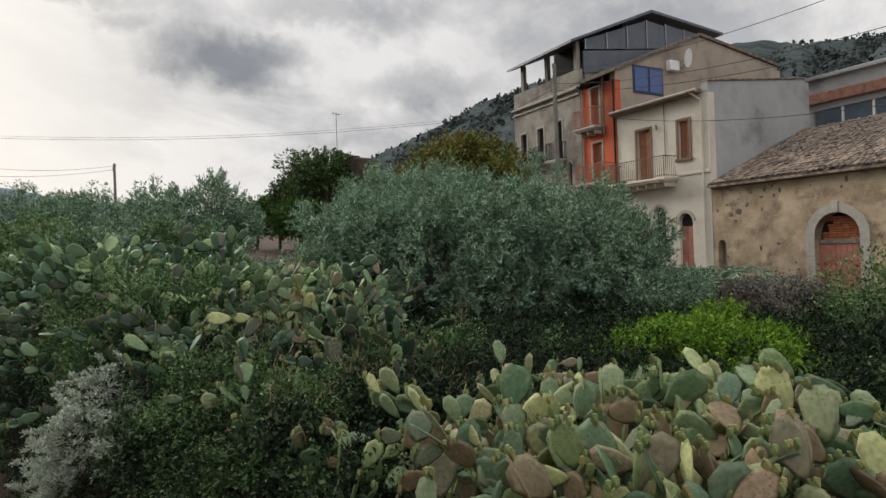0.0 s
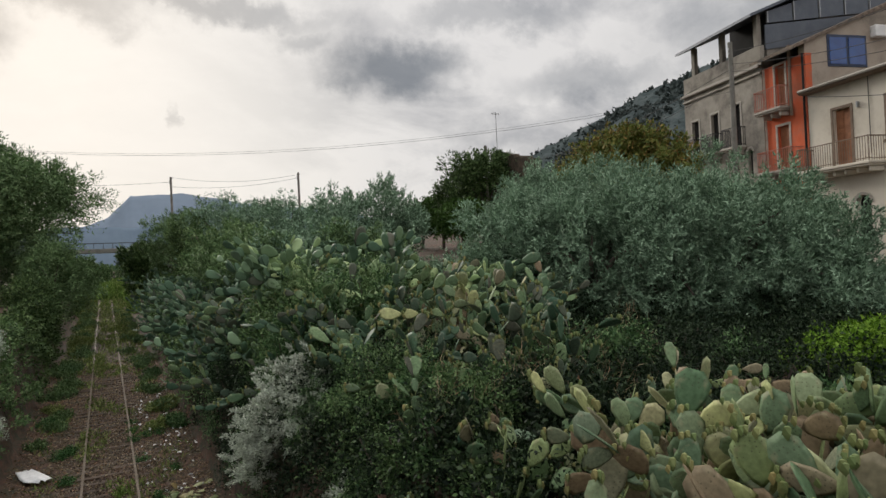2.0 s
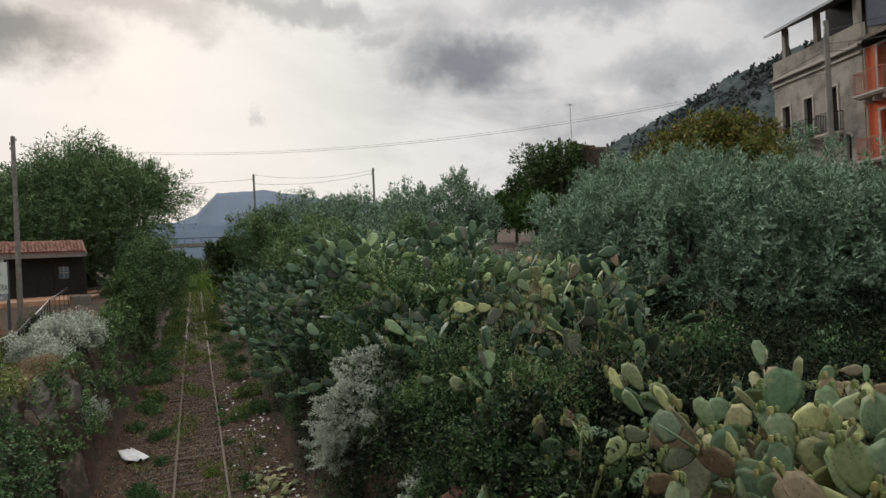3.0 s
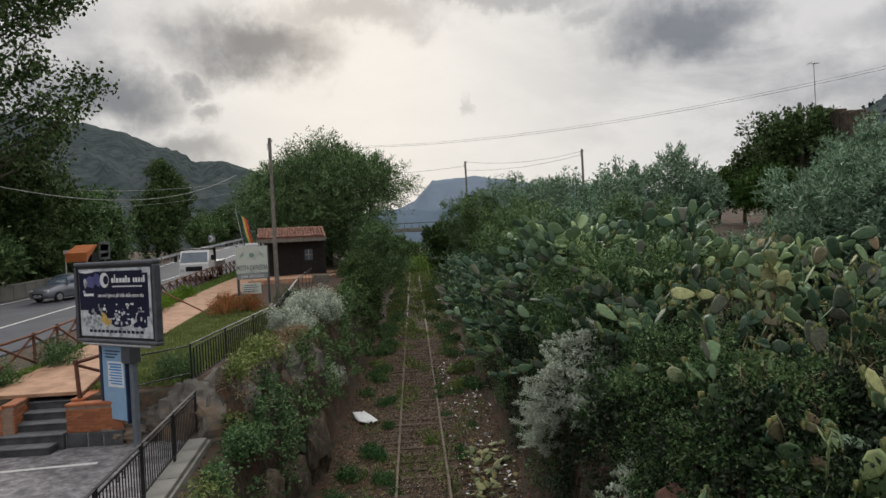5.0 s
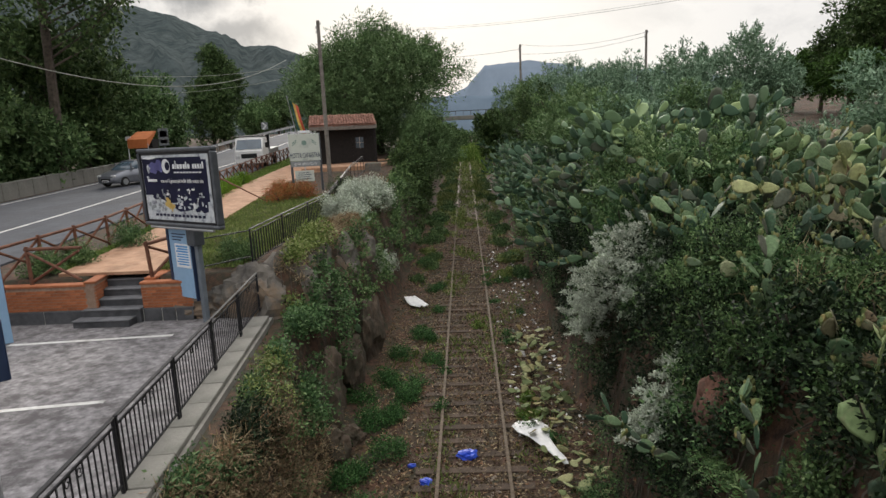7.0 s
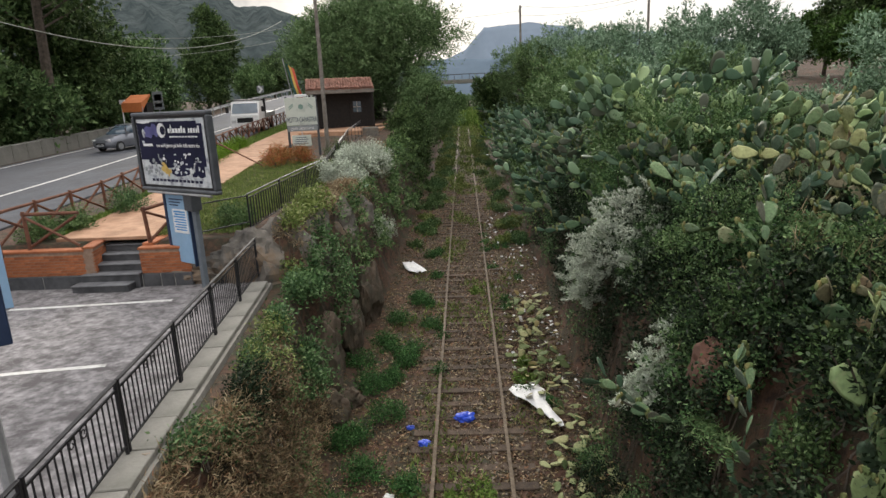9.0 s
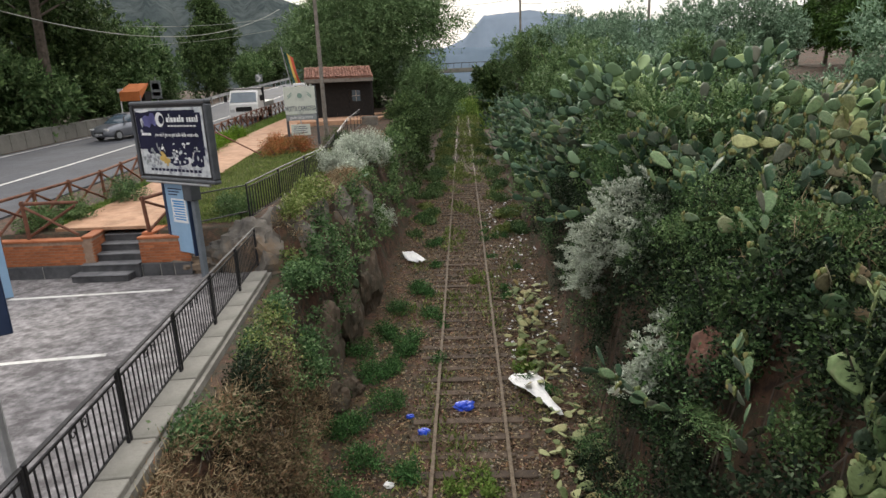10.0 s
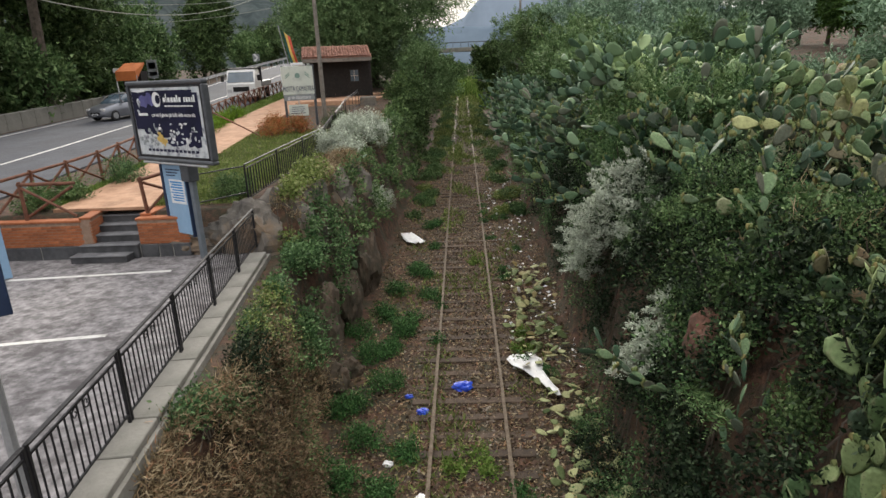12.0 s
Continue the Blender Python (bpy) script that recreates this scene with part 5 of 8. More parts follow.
# single stands over the cutting's right edge: foot, top, pads, pad size, sideways lean
for (x, y, zf, top, n, size, lean) in ((3.2, 6.0, 3.15, 4.7, 11, 0.32, 0.0), (3.0, 6.1, 2.8, 3.5, 4, 0.26, -0.2), (3.2, 4.5, 3.2, 4.8, 14, 0.46, 0.0), (3.4, 4.7, 3.5, 5.4, 16, 0.46, 0.0), (3.1, 4.3, 2.9, 4.3, 12, 0.44, -0.1), (3.7, 4.5, 3.7, 5.5, 14, 0.46, 0.0), (3.15, 4.0, 3.2, 4.9, 14, 0.42, 0.1), (3.6, 4.9, 3.7, 5.2, 10, 0.34, 0.1), (4.25, 7.1, 4.5, 6.5, 16, 0.40, -0.1), (4.75, 7.2, 4.6, 6.75, 16, 0.40, 0.0), (5.1, 6.7, 4.6, 6.5, 16, 0.40, 0.1), (4.5, 6.4, 4.5, 6.0, 12, 0.38, -0.1)):
    prickly_pear(x, y, zf, n, top - zf - 0.2, size, near=True, lean=(lean, -0.05), pads=PADS_LEAF if y < 4.8 else PADS_MID, seedv=int(y * 100 + x * 10) + 3, label="fresh green prickly pear cactus above the cutting")
# ---- right bank: olives, shrubs and creepers ----
for (az, d, top, rx, rz) in ((33.5, 19, 7.6, 1.9, 1.9), (38, 18.5, 9.4, 2.1, 2.3), (43.5, 17.5, 9.5, 2.4, 2.7), (49.5, 17.0, 9.1, 2.4, 2.6), (55, 18, 9.2, 2.3, 2.6), (60, 18, 8.0, 2.1, 2.3), (63.5, 17.5, 6.7, 1.6, 1.7), (46, 22, 10.3, 2.6, 2.8), (39.5, 23, 10.5, 2.3, 2.5), (53, 22, 10.0, 2.3, 2.6), (59, 21.5, 9.2, 2.0, 2.3)):
    x, y = d * math.sin(radians(az)), d * math.cos(radians(az))
    zg = ground_z(x, y)
    tree("olive_tree", x, y, zg, top - zg, (rx, rx, rz), M["olive"], "grey-green olive tree with dense low crown", clumps=900, per=40, size=0.16, wide=0.26, trunk_r=0.2, low=-0.95, group="olive trees", shell=0.5, spread=0.15, lump=0.5, lumps=(0.15, 0.29), blobs=64, twig=0.5, up=0.75)
for (az, d, top, rx, mm_) in ((12.5, 40, 11.4, 2.6, "olive"), (15.5, 36, 11.3, 2.6, "olive"), (18.5, 33, 11.0, 2.6, "olive"), (21.8, 33, 11.0, 2.6, "olive"), (24.5, 35, 11.0, 2.4, "olive"), (9.5, 47, 12.3, 2.6, "olive"), (7.2, 52, 12.5, 2.5, "willow"), (5.2, 57, 12.5, 2.3, "willow"), (3.6, 64, 11.2, 2.2, "dark_tree"), (14, 27, 8.6, 2.0, "willow"), (17.5, 26, 9.0, 2.1, "olive"), (21, 26, 8.6, 2.1, "willow"), (24, 28, 8.0, 1.8, "olive"), (11, 31, 8.8, 1.9, "willow"), (8.6, 38, 10.2, 1.9, "shrub"), (6.6, 45, 10.4, 1.8, "dark_tree"), (4.8, 70, 9.6, 2.4, "dark_tree"), (3.6, 85, 9.8, 2.6, "dark_tree"), (-2.2, 92, 9.0, 2.6, "dark_tree"), (2.6, 120, 10.0, 3.4, "shrub"), (-1.0, 150, 10.0, 4.0, "shrub"), (0.8, 165, 9.0, 4.5, "shrub")):
    x, y = d * math.sin(radians(az)), d * math.cos(radians(az))
    zg = ground_z(x, y) - 0.3
    rz = max(rx * 0.9, (top - zg) * 0.5)
    tree("bank_tree", x, y, zg, top - zg, (rx, rx, rz), M[mm_], "grey-green olive on the slope" if mm_ == "olive" else "dark green tree crowning the bank", clumps=500, per=30, size=0.21 if d < 60 else 0.4, wide=0.32, trunk_r=0.16, low=-0.97, group="trees along the bank", shell=0.5, lump=0.6, lumps=(0.18, 0.36), blobs=36, spread=0.2, twig=0.55, up=0.6)
for (az, d, r, mm_) in ((81, 10.5, 1.3, "bramble"), (84, 9, 1.2, "shrub"), (77.5, 9.6, 1.0, "bramble"), (86, 11.5, 1.4, "shrub"), (79, 13, 1.2, "bramble")):
    x, y = d * math.sin(radians(az)), d * math.cos(radians(az))
    shrub("bramble_bush", x, y, ground_z(x, y) - 0.1, (r, r, r * 0.8), M[mm_], "dark tangled bramble behind the cacti", clumps=260, per=22, size=0.085, wide=0.45, spread=0.2, lump=0.6, group="brambles between the cacti")
# most of these bushes take the bramble leaves with shade in their colour
for i in range(16):
    az, d = radians(17 + i * 1.9), 7.6 + (i * 5 % 7) * 0.75
    x, y = d * math.sin(az), d * math.cos(az)
    if x > 3.2:
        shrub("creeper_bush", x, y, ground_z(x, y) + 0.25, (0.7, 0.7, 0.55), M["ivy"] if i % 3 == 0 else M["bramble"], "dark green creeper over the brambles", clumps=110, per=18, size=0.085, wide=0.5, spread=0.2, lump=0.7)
        shrub("dry_bush", x + 0.3, y + 0.2, ground_z(x, y) + 0.2, (0.6, 0.6, 0.6), M["dry"], "dead brown twigs among the brambles", clumps=14, per=16, size=0.3, wide=0.03, spread=0.25)
x, y = 12.5 * math.sin(radians(68.3)), 12.5 * math.cos(radians(68.3))
shrub("green_bush", x, y, ground_z(x, y) - 0.25, (1.9, 1.9, 1.05), M["bright"], "rounded bright green bush among the cacti", clumps=1300, per=24, size=0.09, wide=0.5, spread=0.16, low=-0.3, lump=0.6)
for i in range(14):
    y = 5.0 + i * 1.4
    x = 3.9 + rs0.uniform(-0.5, 0.9)
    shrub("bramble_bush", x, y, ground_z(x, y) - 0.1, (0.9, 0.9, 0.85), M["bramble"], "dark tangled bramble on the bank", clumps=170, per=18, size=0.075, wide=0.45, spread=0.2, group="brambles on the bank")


def bank_point(side, y, q, out):
    """A point q of the way up the cutting's side, out metres off its face."""
    if side > 0:
        x = edge_r(y) + 1.35 * q
    else:
        x = edge_l(y) - (0.75 + 0.55 * ss(13, 16, y)) * q
    return (x - side * out * (1 - 0.5 * q), y, ground_z(x, y) + out * (0.25 + 0.6 * q))


CLEAR = [(7.45, 3.65, 0.42), (6.3, 3.35, 0.5), (6.1, 4.15, 0.45), (9.0, 3.0, 0.45), (4.5, 4.3, 0.6)]   # y, z, radius of gaps with rock, fern and cacti


def creeper(name, side, y0, y1, q0, q1, n, per, size, leafm, label, out=(0.05, 0.5), wide=0.5, spread=0.16, hang=-0.1, category="creeper", gap=-0.12):
    """Leaf clumps that hang over a stretch of the cutting's side."""
    cs = []
    for _ in range(n):
        yy, q = rng.uniform(y0, y1), q0 + (q1 - q0) * rng.random()
        swell = 0.5 + 1.1 * noise.noise(Vector((yy * 0.9, q * 3.5, side * 5.0)))
        cs.append(bank_point(side, yy, q, out[0] + max(0.0, swell) * (out[1] - out[0]) * rng.uniform(0.6, 1.1)))
    cs = np.array(cs)
    nn = np.array([noise.noise(Vector((c[0] * 0.9, c[1] * 0.9, c[2] * 0.9))) for c in cs])
    cs = cs[nn > gap]
    if side > 0:
        for cy, cz, cr in CLEAR:
            cs = cs[(cs[:, 1] - cy) ** 2 + (cs[:, 2] - cz) ** 2 > cr * cr]
    tw = unit(rng.normal(size=(len(cs), 3)) * 0.6 + np.array([-side * 0.7, 0, 0.35 + hang]))
    t = rng.uniform(-0.4, 1, (len(cs), per, 1))
    p = cs[:, None, :] + tw[:, None, :] * t * spread * 1.8 + rng.normal(size=(len(cs), per, 3)) * spread * 0.5
    ld = tw[:, None, :] * 0.7 + unit(rng.normal(size=(len(cs), per, 3)))
    ym = (y0 + y1) / 2
    base = Vector(bank_point(side, ym, q0, 0))
    e = group_at(name, Matrix.Translation(base), label, category, "creepers on the cutting")
    quads_mesh("foliage", leaves((p.reshape(-1, 3) - np.array(base)), ld.reshape(-1, 3), size, wide, far=y0 > 9 or wide < 0.2, face=np.array([-side * 0.6, -0.2, 0.75]) + rng.normal(size=(len(cs) * per, 3)) * 0.5), leafm, e)
    bm = bmesh.new()
    rs = random.Random(int(ym * 10))
    for i in range(6):
        y = rs.uniform(y0, y1)
        pts = [Vector(bank_point(side, y + rs.uniform(-0.3, 0.3), q0 + (q1 - q0) * k / 4, 0.12)) - base for k in range(5)]
        path_tube(bm, pts, 0.012, 5)
    part("woody_base", bm, M["bark"], e)["kind"] = "stuff"
    return e


# right side of the cutting, stretch by stretch
for i in range(9):
    y = 4.5 + i * 2.2
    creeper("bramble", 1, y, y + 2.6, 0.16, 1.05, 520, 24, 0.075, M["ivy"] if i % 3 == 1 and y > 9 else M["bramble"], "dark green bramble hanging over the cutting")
for i in range(8):
    y = 24 + i * 5
    creeper("bramble", 1, y, y + 5.6, 0.2, 1.05, 300, 22, 0.16, M["shrub"], "dark green bramble hanging over the cutting", spread=0.26, out=(0.05, 0.7))


def plume_shrub(a, b, radius, n, label, length=0.3, per=80):
    """A woolly shrub: feathery plumes standing off a slanting line from a to b."""
    a, b = np.array(a, float), np.array(b, float)
    e = group_at("silver_creeper", Matrix.Translation(Vector(a)), label, "shrub", "silver shrubs on the cutting")
    t = rng.random((n, 1))
    off = unit(rng.normal(size=(n, 3)) + np.array([-0.7, -0.8, 0.4]))
    foot = (b - a) * t + off * radius * rng.uniform(0.45, 1.0, (n, 1)) * (1 - 0.35 * np.abs(2 * t - 1))
    d = unit(off * 0.9 + np.array([-0.15, -0.1, 0.75]) + rng.normal(size=(n, 3)) * 0.25)
    ln = length * rng.uniform(0.6, 1.25, (n, 1, 1))
    u = rng.random((n, per, 1)) ** 0.8
    p = foot[:, None, :] + d[:, None, :] * u * ln + np.array([-0.05, -0.04, -0.09]) * u ** 2 + rng.normal(size=(n, per, 3)) * 0.032 * (1.1 - 0.6 * u)
    ld = d[:, None, :] * 0.8 + unit(rng.normal(size=(n, per, 3))) * 0.9
    face = off[:, None, :] * 0.5 + np.array([0, 0, 1.1]) + rng.normal(size=(n, per, 3)) * 0.4
    quads_mesh("foliage", leaves(p.reshape(-1, 3), ld.reshape(-1, 3), 0.065, 0.34, face=face.reshape(-1, 3)), M["grey_leaf"], e)
    bm = bmesh.new()
    for k in range(0, n, 5):
        tube(bm, Vector((b - a) * t[k]) + Vector((0.35, 0.2, -0.35)), Vector(foot[k]), 0.014, 0.006, 5)
    part("woody_base", bm, M["bark"], e)["kind"] = "stuff"


plume_shrub((3.5, 11.5, 5.0), (3.02, 13.9, 2.8), 1.0, 300, "silver-grey woolly shrub hanging over the cutting")
plume_shrub((3.7, 10.6, 4.95), (3.35, 11.6, 4.1), 0.6, 80, "silver-grey woolly shrub among the creepers")
plume_shrub((3.2, 8.7, 3.7), (2.8, 9.1, 2.2), 0.45, 100, "grey withered woolly shrub on the cutting's side", 0.24)
plume_shrub((3.05, 4.7, 3.0), (2.9, 4.9, 2.5), 0.35, 45, "silver-grey woolly shrub at the bridge", 0.24)
for k in range(4):
    y = 6.2 + k * 1.3
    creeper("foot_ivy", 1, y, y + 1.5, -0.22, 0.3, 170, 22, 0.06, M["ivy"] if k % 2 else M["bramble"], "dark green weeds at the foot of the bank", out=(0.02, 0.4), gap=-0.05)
# leafy sprays between the silver shrubs and the cacti
for k in range(5):
    y = 4.6 + k * 1.7
    creeper("leafy_creeper", 1, y, y + 2.1, 0.5, 1.15, 330, 26, 0.06, M["ivy"] if k % 2 else M["shrub"], "small-leaved green creeper over the brambles", out=(0.15, 0.5) if k < 2 else (0.2, 0.65), spread=0.14, wide=0.55, gap=0.04 if k < 2 else -0.04)
# cacti clinging to the right side
for i in range(50):
    y = 13.0 + i * 0.85 + rs0.uniform(-0.3, 0.3)
    q = rs0.uniform(0.3, 0.95)
    p = bank_point(1, y, q, 0.0)
    prickly_pear(p[0], p[1], p[2] - 0.1, 24, 1.5, 0.36, lean=(-0.45, 0), seedv=700 + i, near=y < 19, pads=PADS_MID)
for (y, q, n) in ((7.3, 0.35, 16), (7.0, 0.12, 9), (6.0, 0.5, 16), (8.8, 0.3, 8)):
    p = bank_point(1, y, q, 0.55)
    prickly_pear(p[0], p[1], p[2] - 0.1, n + 4, 0.8, 0.26, near=True, lean=(0, 0), seedv=int(y * 100) + 7, pads=PADS_MID)

# left side of the cutting
for (y0, y1, q0, q1, n, mm, sz, lab) in ((10.6, 14.6, 0.3, 1.0, 640, "ivy", 0.10, "fresh green creeper over the retaining wall"), (14.6, 17.4, 0.2, 0.8, 270, "ivy", 0.10, "green bush spilling over the rocks"), (14.2, 17.8, 0.85, 1.2, 240, "grass_leaf", 0.10, "yellow-green bush spilling over the rocks"), (9.2, 10.6, 0.7, 1.05, 150, "grass_leaf", 0.07, "yellow-green bush below the parapet"), (8.2, 10.4, 0.2, 0.6, 110, "shrub", 0.06, "green shoots among dry brambles"), (18, 24, 0.3, 0.8, 220, "shrub", 0.12, "dark bush on the rocky bank"), (24, 34, 0.2, 0.95, 430, "shrub", 0.15, "dark bush on the bank"), (34, 50, 0.1, 1.0, 800, "dark_tree", 0.2, "dark bushes along the line")):
    creeper("creeper", -1, y0, y1, q0, q1, n, 20, sz, M[mm], lab, out=(0.05, 0.8), gap=-0.05)
for (y0, y1, q0, q1, n) in ((4.5, 8.0, 0.0, 0.9, 1100), (7.6, 11.0, 0.1, 0.9, 900), (10.5, 14, 0.0, 0.3, 260), (14.5, 19, 0.75, 1.3, 350), (18.5, 22, 0.85, 1.3, 500), (19, 27, 0.6, 1.4, 600), (26, 36, 0.8, 1.4, 400)):
    creeper("dry_grass", -1, y0, y1, q0, q1, n, 15, 0.17, M["dry"], "dry straw-coloured grass on the bank", out=(0.0, 0.25), wide=0.08, spread=0.12, hang=0.3, category="grass", gap=-0.3)
for k in range(3):
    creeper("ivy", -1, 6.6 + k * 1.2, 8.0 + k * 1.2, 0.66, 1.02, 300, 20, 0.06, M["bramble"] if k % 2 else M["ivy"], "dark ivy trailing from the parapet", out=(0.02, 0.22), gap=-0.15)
for (y0, y1, q0, q1, n) in ((7.4, 9.2, 0.1, 0.7, 330), (8.8, 11.2, 0.15, 0.9, 420), (6.6, 8.0, 0.0, 0.45, 160)):
    creeper("dead_bramble", -1, y0, y1, q0, q1, n, 22, 0.06, M["dead"], "withered brown bramble with reddish leaves on the bank", out=(0.05, 0.55), spread=0.16, wide=0.4, gap=-0.15)
for (x, y, rr) in ((-4.3, 24.5, 1.0), (-3.9, 26.2, 0.95), (-4.6, 22.6, 0.8), (-3.6, 23.6, 0.6)):
    shrub("silver_shrub", x, y, ground_z(x, y) - 0.1, (rr, rr, rr), M["grey_leaf"], "pale silver-grey shrub on the edge of the cutting", clumps=420, per=24, size=0.08, wide=0.5, spread=0.16)
for (x, y, n) in ((-3.9, 20.6, 8), (-3.6, 17.6, 7), (-4.0, 17.0, 5)):
    prickly_pear(x, y, ground_z(x, y) - 0.05, n, 0.9, 0.3, seedv=int(y * 10))

for (x, y, rr) in ((3.9, 5.3, 0.5), (3.5, 5.6, 0.4)):
    shrub("bramble_bush", x, y, ground_z(x, y) - 0.1, (rr, rr, rr), M["shrub"], "leafy bramble at the head of the cutting", clumps=150, per=22, size=0.06, wide=0.45, spread=0.15, lump=0.7, group="brambles at the bridge")
# leafy growth between the cacti of the slope
for i in range(14):
    az, d = radians(8.5 + i * 1.35), 13.2 + (i * 3 % 4) * 1.1
    x, y = max(3.6, d * math.sin(az)), d * math.cos(az)
    zg = ground_z(x, y) - 0.1
    shrub("leafy_shrub", x, y, zg, (0.75, 0.75, 1.5), M["shrub"] if i % 4 else M["ivy"], "leafy green shrub among the prickly pears", clumps=230, per=20, size=0.085, wide=0.42, spread=0.17, lump=0.8, lift=0.6, group="shrubs among the cacti")
for i in range(15):
    x, y = 3.75 + 0.42 * (i % 3) + rs0.uniform(-0.15, 0.15), 6.4 + i * 0.36 + rs0.uniform(-0.2, 0.2)
    rr = rs0.uniform(0.45, 0.75)
    shrub("leafy_shrub", x, y, ground_z(x, y) + 0.1, (rr, rr, rr * 1.1), M["shrub"] if i % 2 else M["ivy"], "small-leaved green shrub on the edge of the cutting", clumps=150, per=26, size=0.055, wide=0.5, spread=0.1, lump=0.8, lift=0.5, up=0.2, group="shrubs among the cacti")
# low brambles filling the top of the right bank
for i in range(46):
    az = radians(18 + (i * 37 % 46) * 1.25)
    d = 7.0 + (i * 53 % 46) / 46 * 6.5
    x, y = d * math.sin(az), d * math.cos(az)
    if x < 3.6:
        continue
    rr = rs0.uniform(0.6, 1.05)
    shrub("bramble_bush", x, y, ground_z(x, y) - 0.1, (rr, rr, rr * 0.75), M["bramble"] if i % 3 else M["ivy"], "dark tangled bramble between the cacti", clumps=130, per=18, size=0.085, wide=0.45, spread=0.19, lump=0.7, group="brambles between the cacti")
# near-black bramble leaves paint the shade under the olives
for i in range(22):
    az = radians(30 + i * 2.4)
    d = 13.5 + (i % 3) * 1.5
    x, y = d * math.sin(az), d * math.cos(az)
    rr = rs0.uniform(0.7, 1.1)
    shrub("bramble_bush", x, y, ground_z(x, y) - 0.15, (rr * 1.2, rr * 1.2, rr * 0.7), M["bramble"], "dark undergrowth below the olive trees", clumps=140, per=22, size=0.1, wide=0.4, spread=0.22, group="undergrowth below the olives")


# ---- boulders of the left bank ----
def boulder(x, y, z, r, seedv, squash=(1, 1, 0.8)):
    bm = bmesh.new()
    bmesh.ops.create_icosphere(bm, subdivisions=4, radius=1.0)
    for v in bm.verts:
        n = v.co.normalized()
        k = 1 + 0.32 * noise.noise(n * 1.3 + Vector((seedv, 0, 0))) + 0.14 * noise.noise(n * 3.1 + Vector((0, seedv, 0))) + 0.05 * noise.noise(n * 8 + Vector((0, 0, seedv)))
        c = noise.cell(n * 1.6 + Vector((seedv, seedv, 0))) * 0.12
        v.co = Vector((n.x * squash[0], n.y * squash[1], n.z * squash[2])) * r * (k + c)
    o = mesh_ob("boulder", bm, M["red_rock"] if x > 0 and r < 0.5 else (M["earth"] if x > -3.7 else M["stone"]))
    o.location = (x, y, z)
    return tagged(o, "rough grey volcanic boulder on the bank", "rock", "boulders of the bank")


for i, (x, y, z, r, sq) in enumerate(((-6.75, 14.55, 3.3, 0.55, (1.1, 0.8, 0.6)), (-6.0, 14.75, 3.4, 0.6, (1.1, 0.8, 0.9)), (-5.45, 14.75, 3.5, 0.8, (1.0, 0.8, 1.0)), (-4.75, 15.3, 3.1, 1.1, (0.8, 1.0, 1.25)), (-4.6, 17.3, 3.2, 1.0, (0.7, 1.0, 1.3)), (-4.2, 19.3, 3.0, 0.9, (0.7, 1.1, 1.25)), (-4.0, 21.5, 3.0, 0.9, (0.8, 1.1, 1.2)), (-3.6, 13.8, 0.9, 0.9, (0.5, 1.3, 1.5)), (-3.4, 16.2, 0.9, 0.8, (0.5, 1.2, 1.4)), (-3.3, 18.8, 1.0, 0.9, (0.5, 1.3, 1.3)), (-3.2, 12.4, 0.5, 0.45, (1, 1, 0.9)), (-2.9, 13.2, 0.4, 0.35, (1, 1, 0.8)), (3.3, 12.6, 0.9, 0.8, (0.4, 1.6, 1.3)), (3.35, 16.0, 1.0, 0.9, (0.4, 1.6, 1.3)), (3.3, 7.5, 3.55, 0.42, (0.7, 0.8, 1.25)))):
    boulder(x, y, z, r, i * 3.7, sq)


# ---- weeds, litter and stones in the cutting ----
def weed(x, y, r, leafm, label, h=0.5, clumps=60, size=0.06):
    return shrub("weed", x, y, ground_z(x, y) - 0.03, (r, r, r * h), leafm, label, clumps=clumps, per=18, size=size, wide=0.55, spread=0.12, group="weeds beside the track", category="weed")


for (x, y, r) in ((-1.9, 12.4, 0.42), (-2.1, 10.4, 0.42), (-3.2, 12.6, 0.34), (-2.9, 15.2, 0.4), (-1.7, 15.3, 0.3), (-2.5, 13.9, 0.4), (-2.0, 14.4, 0.32), (-2.8, 11.4, 0.34), (-2.5, 11.7, 0.28), (-2.3, 9.2, 0.36), (-1.6, 8.9, 0.3), (-2.9, 9.6, 0.3), (-1.25, 10.0, 0.22), (-2.5, 16.6, 0.4), (-2.2, 18.2, 0.4), (-1.6, 20.0, 0.35)):
    weed(x, y, r, M["weed"], "leafy fresh green weed on red soil", h=0.75, clumps=110, size=0.055)
for i in range(12):
    y = 14.0 + 18 * rs0.random() ** 1.2
    x = -1.15 - 1.6 * rs0.random()
    if -0.95 < x:
        continue
    weed(x, y, rs0.uniform(0.18, 0.42), M["weed"], "low fresh green weed on red soil")
for i in range(16):
    weed(rs0.choice((-0.9, 0.9, 1.3, 1.8)) + rs0.uniform(-0.15, 0.15), rs0.uniform(8, 32), rs0.uniform(0.1, 0.24), M["weed"], "small green weed beside the rail", clumps=30)
for (x, y) in ((-0.25, 9.6), (0.1, 9.9), (0.35, 9.5), (1.3, 14.2), (1.5, 15.0), (0.3, 21)):
    weed(x, y, 0.21, M["grass"], "tuft of thin green grass between the rails", h=0.4, clumps=26, size=0.08)
for i in range(80):
    y = 27 + 55 * rs0.random() ** 1.2
    side = rs0.choice((-1, 1))
    weed(side * (rs0.uniform(1.7, 2.6) if y < 45 else rs0.uniform(1.3, 2.3)), y, rs0.uniform(0.15, 0.4) + 0.006 * y, M[("shrub", "ivy", "shrub", "grass_leaf")[i % 4]], "green weeds along the old line", clumps=60, size=0.10, h=0.55)
tn = 22000
